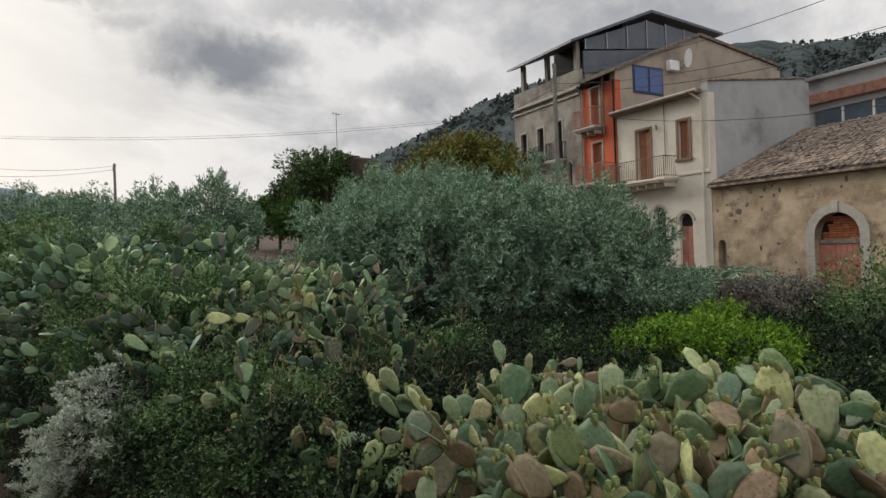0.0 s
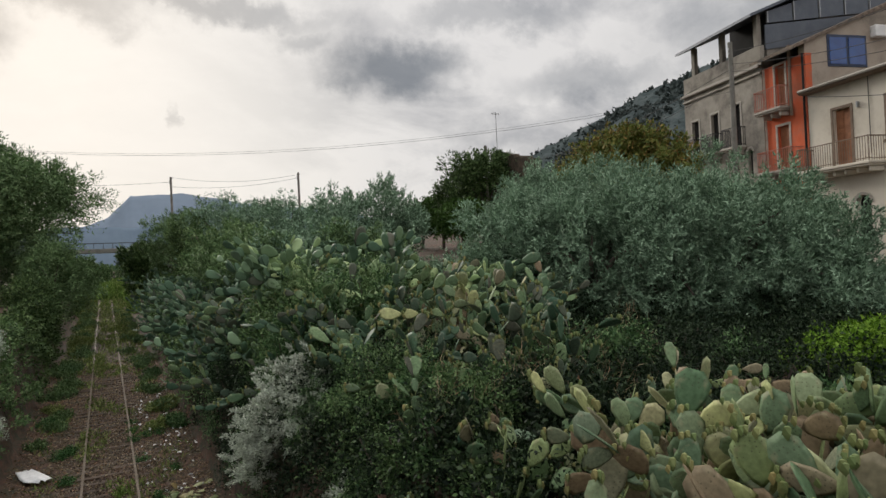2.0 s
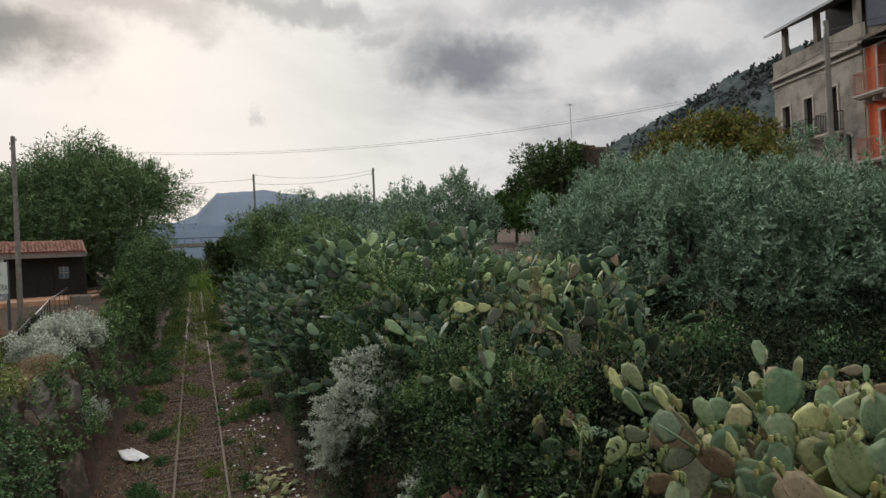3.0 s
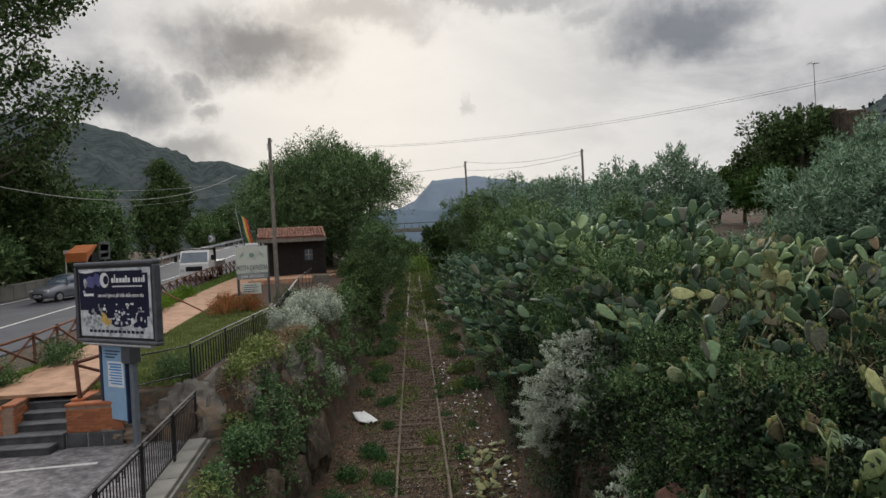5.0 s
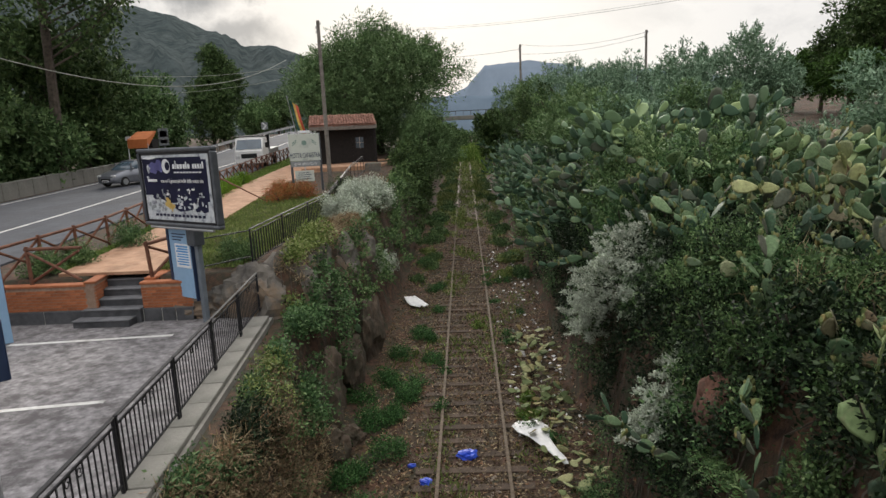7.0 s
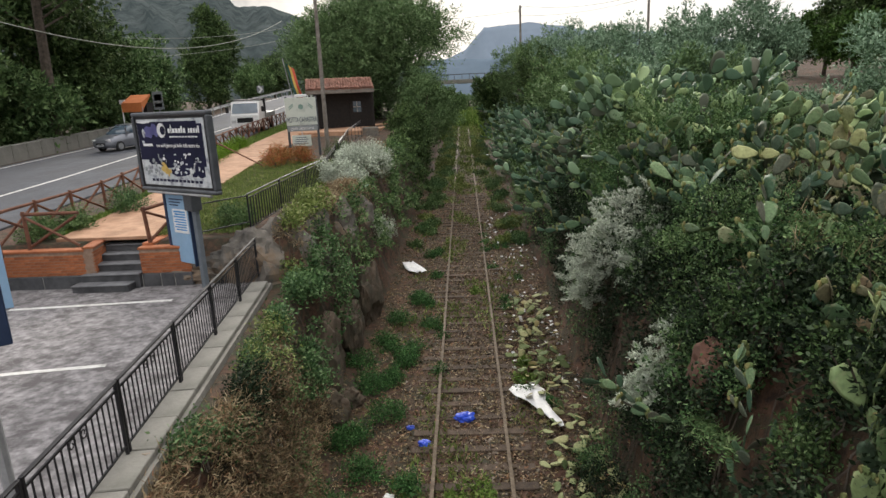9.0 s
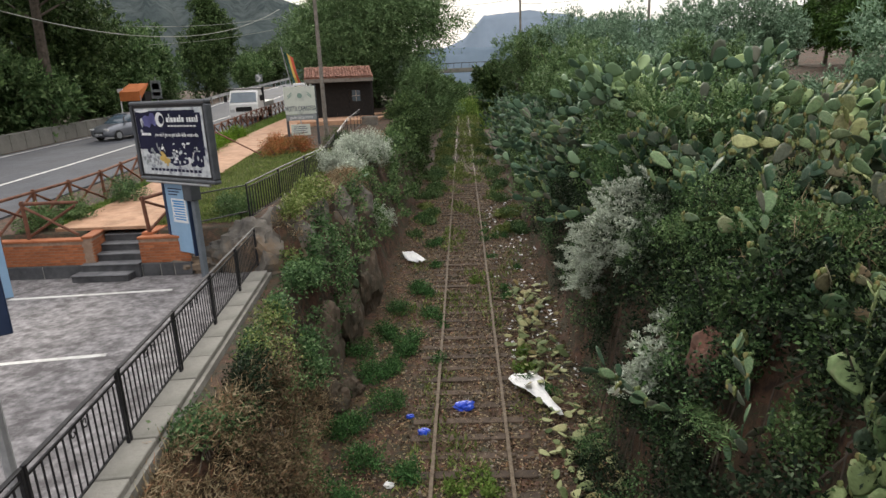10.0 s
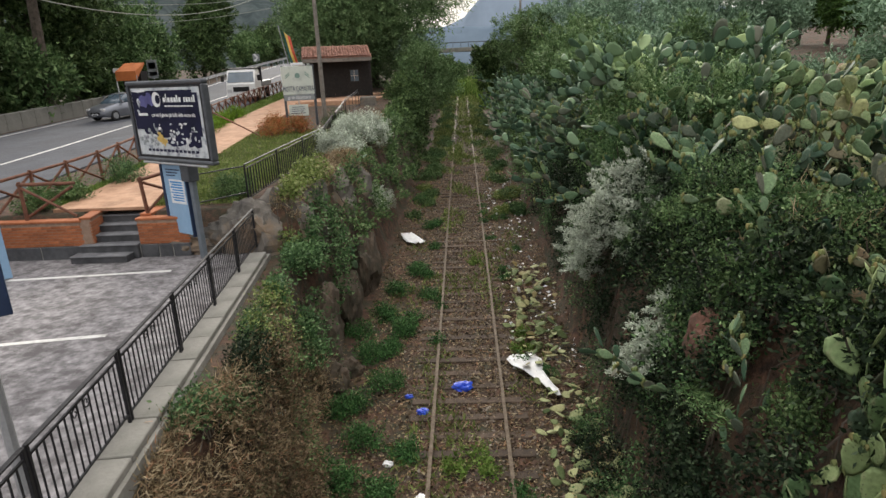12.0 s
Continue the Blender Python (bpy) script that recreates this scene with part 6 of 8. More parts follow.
tp_ = np.stack([rng.normal(size=tn) * 1.5, 8 + 62 * rng.random(tn) ** 1.3, np.zeros(tn)], 1)
keep = np.array([noise.noise(Vector((a * 0.8, b * 0.35, 2.0))) for a, b, _ in tp_]) > 0.14
tp_ = tp_[keep & (np.abs(tp_[:, 0]) < 2.6)]
far_tp = np.stack([rng.uniform(-2.6, 2.6, 7000), 42 + 64 * rng.random(7000), np.zeros(7000)], 1)
tp_ = np.concatenate([tp_, far_tp[(np.abs(np.abs(far_tp[:, 0]) - 0.75) > 0.15)]])
tp_[:, 2] = [ground_z(a, b) for a, b, _ in tp_]
tn = len(tp_)
tagged(quads_mesh("track_grass", leaves(tp_, rng.normal(size=(tn, 3)) * 0.5 + np.array([0, 0, 0.6]), 0.12 + 0.0035 * tp_[:, 1], 0.2), M["verge"]), "thin olive-green grass growing through the trackbed", "grass", kind="stuff")
gn = 26000
grass_pts = np.stack([rng.uniform(-9, 9, gn), 78 + 90 * rng.random(gn) ** 0.8, np.zeros(gn)], 1)
grass_pts = grass_pts[(np.abs(grass_pts[:, 0]) > 2.6) | (grass_pts[:, 1] > 104)]
grass_pts[:, 2] = [ground_z(a, b) for a, b, _ in grass_pts]
gn = len(grass_pts)
tagged(quads_mesh("grass", leaves(grass_pts, rng.normal(size=(gn, 3)) * 0.4 + np.array([0, 0, 1]), 1.0, 0.25), M["grass"]), "bright grass closing over the far end of the track", "grass", kind="stuff")
# stones and twigs
V, F = [], []
iv = np.array([(1, 0, 0), (-0.9, 0.3, 0), (0.1, 1, 0.1), (0, -1, 0.1), (0.2, 0.1, 0.9), (0, 0, -0.8)])
itri = [(0, 2, 4), (2, 1, 4), (1, 3, 4), (3, 0, 4), (2, 0, 5), (1, 2, 5), (3, 1, 5), (0, 3, 5)]
for i in range(24000):
    y = 6 + 34 * rng.random() ** 1.4
    x = float(np.clip(rng.normal() * 1.05 + 0.25, -2.8, 2.8))
    r = rng.uniform(0.010, 0.036) * (1.0 + 0.5 * (rng.random() < 0.08))
    c = np.array([x, y, ground_z(x, y) + r * 0.2])
    V.append(iv * (r * rng.uniform(0.6, 1.3, 3)) + c)
    F += [tuple(a + i * len(iv) for a in f) for f in itri]
me = bpy.data.meshes.new("ballast_stones")
me.from_pydata(np.concatenate(V).tolist(), [], F)
me.materials.append(M["ballast"])
tagged(new("ballast_stones", me), "scattered grey-brown ballast stones", "stones", kind="stuff")
n = 42000
lp = np.stack([rng.uniform(-2.9, 2.9, n), 6 + 40 * rng.random(n) ** 1.5, np.zeros(n)], 1)
lp[:, 2] = [ground_z(a, b) + 0.02 for a, b, _ in lp]
tagged(quads_mesh("leaf_litter", leaves(lp, rng.normal(size=(n, 3)) * np.array([1, 1, 0.22]), 0.10, 0.34, far=True), M["dry"]), "dry twigs and leaves strewn on the trackbed", "litter", kind="stuff")
# cut pads thrown down beside the track
poses = []
for i in range(300):
    y = 8.2 + 12 * rs0.random() ** 1.1
    x = 1.55 + 1.25 * rs0.random() - 0.2 * (y > 15) - 0.15 * (12.8 < y < 17)
    s = rs0.uniform(0.2, 0.37)
    poses.append(Matrix.Translation((x, y, ground_z(x, y) + rs0.uniform(0.01, 0.2))) @ Euler((rs0.uniform(-2.1, -0.9), rs0.uniform(-0.6, 0.6), rs0.uniform(0, 6.28))).to_matrix().to_4x4() @ Matrix.Diagonal((s, s * 0.7, s, 1)))
litter = group_at("cut_pads", Matrix(), "heap of withered cut cactus pads beside the track", "litter")
for i, m in enumerate(poses):
    o = new("cut_pad", PADS_DRY[i % len(PADS_DRY)])
    o.parent = litter
    o.matrix_local = m


wn = 260
wp = np.stack([rng.uniform(1.0, 2.8, wn), 13 + 24 * rng.random(wn) ** 1.3, np.zeros(wn)], 1)
wp[:, 2] = [ground_z(a, b) + 0.04 for a, b, _ in wp]
tagged(quads_mesh("paper_scraps", leaves(wp, rng.normal(size=(wn, 3)) * np.array([1, 1, 0.2]), 0.14, 0.6), M["cloth_white"]), "small pale scraps of litter beside the track", "litter", kind="stuff")


def rag(name, pts, material, label, category, z=0.05, fold=0.06, seedv=1.0):
    """A crumpled sheet lying along a short outline line."""
    bm = bmesh.new()
    rows = []
    for (x, y, w) in pts:
        rows.append([bm.verts.new((x - w / 2 + w * k / 6, y + 0.03 * noise.noise(Vector((k, y * 9, seedv))), ground_z(x, y) + z + fold * abs(noise.noise(Vector((x * 5 + k * 0.7, y * 5, seedv)))))) for k in range(7)])
    for r0, r1 in zip(rows[:-1], rows[1:]):
        for i in range(6):
            bm.faces.new((r0[i], r0[i + 1], r1[i + 1], r1[i]))
    o = mesh_ob(name, bm, material, smooth=True)
    so = o.modifiers.new("thick", "SOLIDIFY")
    so.thickness = 0.006
    return tagged(o, label, category)


rag("plastic_sheet", [(1.95, 11.75, 0.1), (1.88, 12.0, 0.2), (1.78, 12.3, 0.22), (1.66, 12.6, 0.32), (1.52, 12.9, 0.45), (1.42, 13.15, 0.75), (1.36, 13.45, 0.85), (1.3, 13.7, 0.5)], M["cloth_white"], "crumpled white plastic sheet beside the rail", "litter", z=0.15, fold=0.07)
rag("plastic_bag", [(-1.9, 23.2, 0.3), (-2.0, 23.5, 0.75), (-2.2, 24.0, 0.7), (-2.5, 24.6, 0.45)], M["cloth_white"], "white plastic bag among the weeds", "litter", z=0.1, fold=0.15, seedv=4)


def bag(x, y, r, material, label):
    bm = bmesh.new()
    bmesh.ops.create_icosphere(bm, subdivisions=3, radius=1)
    for v in bm.verts:
        n = v.co.normalized()
        v.co = Vector((n.x, n.y * 0.8, n.z * 0.5)) * r * (1 + 0.4 * noise.noise(n * 2.6 + Vector((x, y, 0))) + 0.2 * noise.noise(n * 6))
    o = mesh_ob("plastic_bag", bm, material)
    o.location = (x, y, ground_z(x, y) + r * 0.3)
    return tagged(o, label, "litter")


bag(-0.12, 12.4, 0.22, M["blue_plastic"], "crumpled bright blue plastic bag between the rails")
bag(-1.0, 11.45, 0.13, M["blue_plastic"], "small blue plastic bag beside the rail")
bag(-1.35, 12.1, 0.09, M["blue_plastic"], "small blue plastic scrap")
bag(-1.55, 9.75, 0.1, M["cloth_white"], "white plastic bottle on the soil")
bag(-3.25, 9.1, 0.12, M["cloth_white"], "white scrap in dry grass")
bag(-0.85, 8.75, 0.14, M["cloth_white"], "white scrap beside the rail")


def fern(side, y, q, n, L):
    p = bank_point(side, y, q, 0.35)
    e = group_at("fern", Matrix.Translation(p), "green fern growing out of the cutting's side", "fern")
    for k in range(n):
        a = math.pi * (0.55 + 0.9 * k / n) if side > 0 else 2 * math.pi * k / n
        rib = [Vector((math.cos(a) * L * t, math.sin(a) * L * t * 1.2, L * (0.9 * t - 0.95 * t * t))) for t in np.linspace(0, 1, 12)]
        c, dd, sz = [], [], []
        for i, (p0, p1) in enumerate(zip(rib[:-1], rib[1:])):
            for f in (0, 0.5):
                for s in (-1, 1):
                    c.append(p0.lerp(p1, f))
                    sz.append(0.15 * (1.0 - 0.8 * (i + f) / 11))
                    dd.append((p1 - p0).normalized() * 0.35 + Vector((-math.sin(a) * s, math.cos(a) * s, 0.1)))
        quads_mesh("frond", leaves(np.array(c), np.array(dd), np.array(sz), 0.22), M["shrub"], e)["kind"] = "stuff"


fern(1, 6.3, 0.44, 8, 0.6)
fern(1, 6.7, 0.42, 7, 0.5)


# ---- parking edge: retaining wall, coping and iron railing ----
def along_wall(y):
    return Vector((fence_x(y), y, 0))


wall_e = group_at("retaining_wall", Matrix(), "concrete retaining wall with a pale stone coping", "wall", kind="structure")
bm = bmesh.new()
rows = []
for y in (-2, 3, 8, 13.9):
    x = fence_x(y)
    rows.append([bm.verts.new(v) for v in ((x - 0.1, y, 3.16), (x + 0.36, y, 3.16), (x + 0.40, y, 1.2), (x - 0.1, y, 1.2))])
for r0, r1 in zip(rows[:-1], rows[1:]):
    for i in range(4):
        bm.faces.new((r0[i], r0[(i + 1) % 4], r1[(i + 1) % 4], r1[i]))
bm.faces.new(rows[0])
bm.faces.new(rows[-1][::-1])
bmesh.ops.recalc_face_normals(bm, faces=bm.faces)
part("wall", bm, M["concrete"], wall_e)
ang = math.atan(0.123)
ROT = Matrix.Rotation(ang, 4, "Z")
y = -1.5
cop = None
while y < 13.6:
    if cop is None:
        cop = part("coping_stone", boxed(-0.1, 0.3, 0, 0.79, 0, 0.1, bev=0.012), M["concrete"], wall_e)
        o = cop
    else:
        o = new("coping_stone", cop.data)
        o.parent = wall_e
    o.matrix_local = Matrix.Translation((fence_x(y), y, 3.16 + random.uniform(-0.006, 0.006))) @ ROT
    y += 0.80


def scroll(x, z, r, turn=1):
    """A small wrought-iron scroll."""
    pts = []
    for i in range(16):
        a = turn * i * 0.5
        q = r * (1 - i / 20)
        pts.append(Vector((x + math.cos(a) * q, 0, z + math.sin(a) * q)))
    return pts


def railing(name, length, h, step, label, double_top=True, scrolls=True, m=Matrix(), metal=None, thick=0.0075):
    iron = metal or M["iron"]
    e = group_at(name, m, label, "railing", "iron railings")
    part("top_rail", boxed(0, length, -0.025, 0.025, h - 0.03, h, bev=0.006), iron, e)
    if double_top:
        part("middle_rail", boxed(0, length, -0.012, 0.012, h - 0.13, h - 0.105), iron, e)
    part("bottom_rail", boxed(0, length, -0.012, 0.012, 0.1, 0.125), iron, e)
    for x in (0.0, length):
        part("post", boxed(x - 0.02, x + 0.02, -0.02, 0.02, 0, h, bev=0.004), iron, e)
    n = int(length / step)
    bar = None
    for i in range(1, n):
        x = length * i / n
        if bar is None:
            bar = part("bar", boxed(-thick, thick, -thick, thick, 0.11, h - (0.11 if double_top else 0.02)), iron, e)
            o = bar
        else:
            o = new("bar", bar.data)
            o.parent = e
        o.location = (x, 0, 0)
    if scrolls:
        for x, t in ((length * 0.5 - 0.12, 1), (length * 0.5 + 0.12, -1)):
            bm = bmesh.new()
            path_tube(bm, scroll(x, h - 0.2, 0.07, t), 0.008, 5)
            part("scroll", bm, iron, e, "wrought-iron scroll")
    return e


def span(p, q):
    """The pose of a thing built along x from p towards q."""
    p, q = Vector(p), Vector(q)
    d = q - p
    return Matrix.Translation(p) @ (Matrix.Rotation(math.atan2(d.y, d.x), 4, "Z") @ Matrix.Rotation(-math.atan2(d.z, math.hypot(d.x, d.y)), 4, "Y")), d.length


for k in range(6):
    y0 = 2.62 + k * 1.93
    p, q = (fence_x(y0), y0, 3.26), (fence_x(y0 + 1.93), y0 + 1.93, 3.26)
    mm, ln = span(p, q)
    railing("railing", ln - 0.06, 0.97, 0.125, "dark iron railing on the retaining wall", m=mm)
UP = [(-5.56, 15.3, 4.15), (-5.52, 18.0, 4.2), (-5.45, 20.8, 4.25), (-5.35, 23.9, 4.3), (-5.15, 25.2, 4.75), (-5.9, 31.5, 5.0), (-6.2, 37.5, 5.3)]
for k, (p, q) in enumerate(zip(UP[:-1], UP[1:])):
    mm, ln = span(p, q)
    railing("railing", ln - 0.05, 1.0, 0.19 if k < 4 else 1.2, "weathered iron railing along the rocky bank", scrolls=False, m=mm, metal=M["iron"], thick=0.013)

gap = group_at("railing", Matrix(), "two thin iron rods closing the gap beside the billboard", "railing", "iron railings")
for z in (4.42, 5.1):
    part("rod", tubed((-6.55, 14.05, z - 0.02), (-5.56, 15.3, z), 0.018), M["iron"], gap)

# ---- brick planter wall, stone kerb and steps ----
pl = group_at("planter_wall", Matrix(), "orange brick planter wall on a dark lava-stone base", "wall", kind="structure")


def course_wall(x0, x1, y, z0, z1, turned=None):
    """A brick wall laid in courses, with the bricks proud of the joints."""
    T = turned or Matrix()
    part("core", boxed(x0, x1, y + 0.012, y + 0.24, z0, z1, m=T), M["mortar"], pl)
    n = int((z1 - z0) / 0.075)
    for j in range(n):
        x = x0 - (0.125 if j % 2 else 0)
        while x < x1 - 0.03:
            a, b = max(x, x0), min(x + 0.24, x1)
            if b - a > 0.03:
                key = round(b - a, 3)
                if key not in BRICKS:
                    bmb = boxed(0, b - a, -0.0, 0.05, 0, 0.063, bev=0.005)
                    me_ = bpy.data.meshes.new("brick")
                    bmb.to_mesh(me_)
                    bmb.free()
                    me_.materials.append(M["brick"])
                    BRICKS[key] = me_
                o = new("brick", BRICKS[key])
                o.parent = pl
                o.matrix_local = T @ Matrix.Translation((a, y + random.uniform(-0.003, 0.003), z0 + j * 0.075 + 0.004))
            x += 0.25
    part("brick_cap", boxed(x0 - 0.02, x1 + 0.02, y - 0.02, y + 0.26, z1, z1 + 0.06, bev=0.01, m=T), M["brick"], pl)


BRICKS = {}
course_wall(-11.7, -9.42, 14.2, 3.42, 4.02)
course_wall(-8.02, -6.75, 14.2, 3.42, 4.02)
side_l = Matrix.Translation((-9.42, 14.2, 0)) @ Matrix.Rotation(radians(102), 4, "Z")
course_wall(0.0, 1.25, -0.24, 3.42, 4.08, side_l)
side_r = Matrix.Translation((-8.02, 14.2, 0)) @ Matrix.Rotation(radians(90), 4, "Z")
course_wall(0.26, 1.3, -0.24, 3.42, 4.08, side_r)
for x0, x1 in ((-11.7, -10.55), (-10.53, -9.45), (-8.0, -7.55), (-7.53, -7.2), (-7.18, -6.75)):
    part("kerb_stone", boxed(x0, x1, 14.14, 14.44, 3.05, 3.42, bev=0.012), M["lava"], pl, "dark lava-stone block")
part("kerb_joint", boxed(-11.7, -6.76, 14.16, 14.4, 3.05, 3.41), M["mortar_pale"], pl)
st = group_at("steps", Matrix(), "five dark lava-stone steps up to the footpath", "steps", kind="structure")
for k in range(5):
    y0 = 13.72 + k * 0.33
    x0, x1 = (-9.55, -8.15) if k == 0 else (-9.42 - 0.05 * k, -8.02)
    part("step", boxed(x0, x1, y0, y0 + 0.38, 3.0 + k * 0.18 - (0.0 if k == 0 else 0.1), 3.1 + (k + 1) * 0.18 - 0.03, bev=0.012), M["lava"], st)
    part("tread", boxed(x0 - 0.015, x1 + 0.0, y0 - 0.025, y0 + 0.36, 3.1 + (k + 1) * 0.18 - 0.03, 3.1 + (k + 1) * 0.18, bev=0.008), M["lava_worn"], st, "worn grey tread")


# ---- wooden fence beside the footpath ----
def wood_bay(p, q, h=0.95, label="red-brown wooden fence bay with crossed braces"):
    mm, ln = span(p, q)
    e = group_at("wooden_fence", mm, label, "fence", "wooden fence bays")
    part("post", tubed((0, 0, -0.15), (0, 0, h + 0.05), 0.05, 0.045), M["rustwood"], e)
    part("top_rail", tubed((-0.05, 0, h - 0.02), (ln + 0.05, 0, h - 0.02), 0.045, 0.04), M["rustwood"], e)
    part("brace", tubed((0.05, 0.03, 0.12), (ln - 0.05, 0.03, h - 0.1), 0.035, 0.035), M["rustwood"], e)
    part("brace", tubed((0.05, -0.03, h - 0.1), (ln - 0.05, -0.03, 0.12), 0.035, 0.035), M["rustwood"], e)
    return e


FENCE = [(13.95, -11.35), (16.7, -11.15), (18.4, -11.2), (21.4, -11.65), (26, -12.4), (30, -13.1), (37, -14.1), (44, -15.0), (56, -16.2), (62, -16.8)]
ys = [14.0, 15.4, 16.75, 18.4, 20.0, 21.6] + [23.2 + i * 1.7 for i in range(22)]
for a, b in zip(ys[:-1], ys[1:]):
    wood_bay((lerp_line(FENCE, a), a, road_z(a)), (lerp_line(FENCE, b), b, road_z(b)))
wood_bay((-10.85, 14.35, 4.05), (-9.5, 14.35, 4.05))
wood_bay((-7.85, 14.5, 4.05), (-7.3, 15.9, 4.15))

strut = group_at("leaning_pole", Matrix(), "dark wooden pole leaning from the fence across the verge", "pole")
part("shaft", tubed((-12.1, 29.5, 5.8), (-9.05, 27.35, 4.7), 0.04, 0.035), M["rustwood"], strut)

# verge: grass and plants along the path
def grass_strip(name, line_l, line_r, y0, y1, n, size, leafm, label, wide=0.12):
    yy = rng.uniform(y0, y1, n)
    k = rng.random(n)
    x = np.array([lerp_line(line_l, a) * (1 - b) + lerp_line(line_r, a) * b for a, b in zip(yy, k)])
    c = np.stack([x, yy, np.array([road_z(a) - 0.05 for a in yy])], 1)
    tagged(quads_mesh(name, leaves(c, rng.normal(size=(n, 3)) * 0.45 + np.array([0, 0, 0.9]), size, wide * 1.3, far=True), leafm), label, "grass", kind="stuff")


EDGE = [(14.5, -6.0), (24, -5.0), (30, -5.6), (40, -6.5), (50, -6.0)]
grass_strip("grass", PATH_R, EDGE, 15.2, 29, 34000, 0.12, M["verge"], "short green grass beside the footpath")
grass_strip("grass", FENCE, PATH_L, 15.5, 60, 16000, 0.16, M["grass"], "long green grass along the wooden fence")
for i, (x, y, r, mm, lab) in enumerate(((-10.9, 16.2, 0.55, "shrub", "spiky green plant beside the fence"), (-10.6, 18.6, 0.65, "ivy", "spiky green plant beside the fence"), (-11.2, 15.2, 0.45, "shrub", "low plant beside the fence"), (-12.2, 29, 0.6, "bright", "bright green hedge plant"), (-12.6, 31, 0.6, "bright", "bright green hedge plant"), (-12.9, 33, 0.6, "bright", "bright green hedge plant"), (-13.2, 35.5, 0.6, "bright", "bright green hedge plant"), (-8.4, 27.5, 0.8, "flower", "orange flowering bush beside the path"), (-7.5, 28.4, 0.7, "flower", "orange flowering bush beside the path"), (-9.0, 29.6, 0.6, "flower", "orange flowering bush beside the path"), (-6.2, 16.0, 0.5, "shrub", "dark green plant by the rocks"), (-6.0, 30, 0.7, "dark_tree", "dark green bush by the railing"))):
    shrub("planted_bush", x, y, road_z(y) - 0.05, (r, r, r * 0.8), M[mm], lab, clumps=200, per=20, size=0.08, wide=0.3, spread=0.16)

def words(text, size, material, parent, m, name="lettering", squeeze=1.0):
    cu = bpy.data.curves.new(name, "FONT")
    cu.body, cu.size, cu.extrude, cu.align_x = text, size, 0.003, "CENTER"
    t = bpy.data.objects.new(name, cu)
    scene.collection.objects.link(t)
    me_ = bpy.data.meshes.new_from_object(t.evaluated_get(bpy.context.evaluated_depsgraph_get()))
    bpy.data.objects.remove(t)
    me_.materials.clear()
    me_.materials.append(material)
    o = new(name, me_)
    o.parent = parent
    o.matrix_local = m @ Matrix.Rotation(radians(90), 4, "X") @ Matrix.Diagonal((squeeze, 1, 1, 1))
    return o


# ---- billboard ----
BL, BR = Vector((-7.85, 14.62, 0)), Vector((-5.36, 13.05, 0))
mm, ln = span(BL + Vector((0, 0, 5.45)), BR + Vector((0, 0, 5.45)))
bb = group_at("billboard", mm, "framed advertising billboard on a single steel post", "billboard")
part("backing", boxed(0.04, ln - 0.04, -0.02, 0.12, 0.04, 1.78), M["iron"], bb)
for a in ((0, ln, -0.07, 0.12, 0, 0.09), (0, ln, -0.07, 0.12, 1.74, 1.84), (0, 0.08, -0.07, 0.12, 0.09, 1.74), (ln - 0.08, ln, -0.07, 0.12, 0.09, 1.74)):
    part("frame", boxed(*a, bev=0.03), M["frame_dark"], bb)
poster = part("poster", boxed(0.16, ln - 0.16, -0.032, -0.02, 0.15, 1.68), M["poster_pale"], bb, "torn pale poster sheet with dark blue print")


def flat(x0, x1, z0, z1, material, parent, label="", lift=0.004, tilt=0.0, name="print"):
    return part(name, boxed(x0, x1, -0.032 - lift, -0.033, z0, z1, m=Matrix.Rotation(tilt, 4, "Y") if tilt else None), material, parent, label)


W_ = ln
rsb = random.Random(3)


def blot(x, z, rx, rz, material, lift, label=""):
    """A ragged patch of print or torn paper."""
    bm = bmesh.new()
    n = rsb.randrange(7, 12)
    vs = []
    for k in range(n):
        q = rsb.uniform(0.6, 1.15)
        vs.append(bm.verts.new((min(max(x + math.cos(6.2832 * k / n) * rx * q, 0.17), W_ - 0.17), -0.032 - lift, min(max(z + math.sin(6.2832 * k / n) * rz * q, 0.16), 1.67))))
    bm.faces.new(vs[::-1])
    return part("print", bm, material, poster, label)


# dark upper sheet with a violet glow, paler torn sheet below
flat(0.17, W_ - 0.42, 0.74, 1.62, M["poster"], poster, "dark blue upper part of the poster", lift=0.003)
flat(W_ - 0.42, W_ - 0.24, 0.62, 1.56, M["poster"], poster, lift=0.003)
for (x, z, rx, rz, c) in ((0.62, 1.38, 0.2, 0.16, "poster_violet"), (0.88, 1.42, 0.2, 0.16, "poster_violet"), (0.42, 1.36, 0.07, 0.12, "poster_pale"), (0.5, 1.62, 0.3, 0.04, "poster_white"), (0.36, 1.15, 0.06, 0.06, "poster_pale")):
    blot(x, z, rx, rz, M[c], 0.0045 + rsb.uniform(0, 0.0012))
bm = bmesh.new()
bmesh.ops.create_circle(bm, cap_ends=True, segments=14, radius=0.17, matrix=Matrix.Translation((1.16, -0.040, 1.42)) @ Matrix.Rotation(radians(90), 4, "X"))
part("emblem", bm, M["poster_white"], poster, "round white emblem")
bm = bmesh.new()
bmesh.ops.create_circle(bm, cap_ends=True, segments=14, radius=0.10, matrix=Matrix.Translation((1.22, -0.043, 1.42)) @ Matrix.Rotation(radians(90), 4, "X"))
part("emblem", bm, M["poster"], poster)
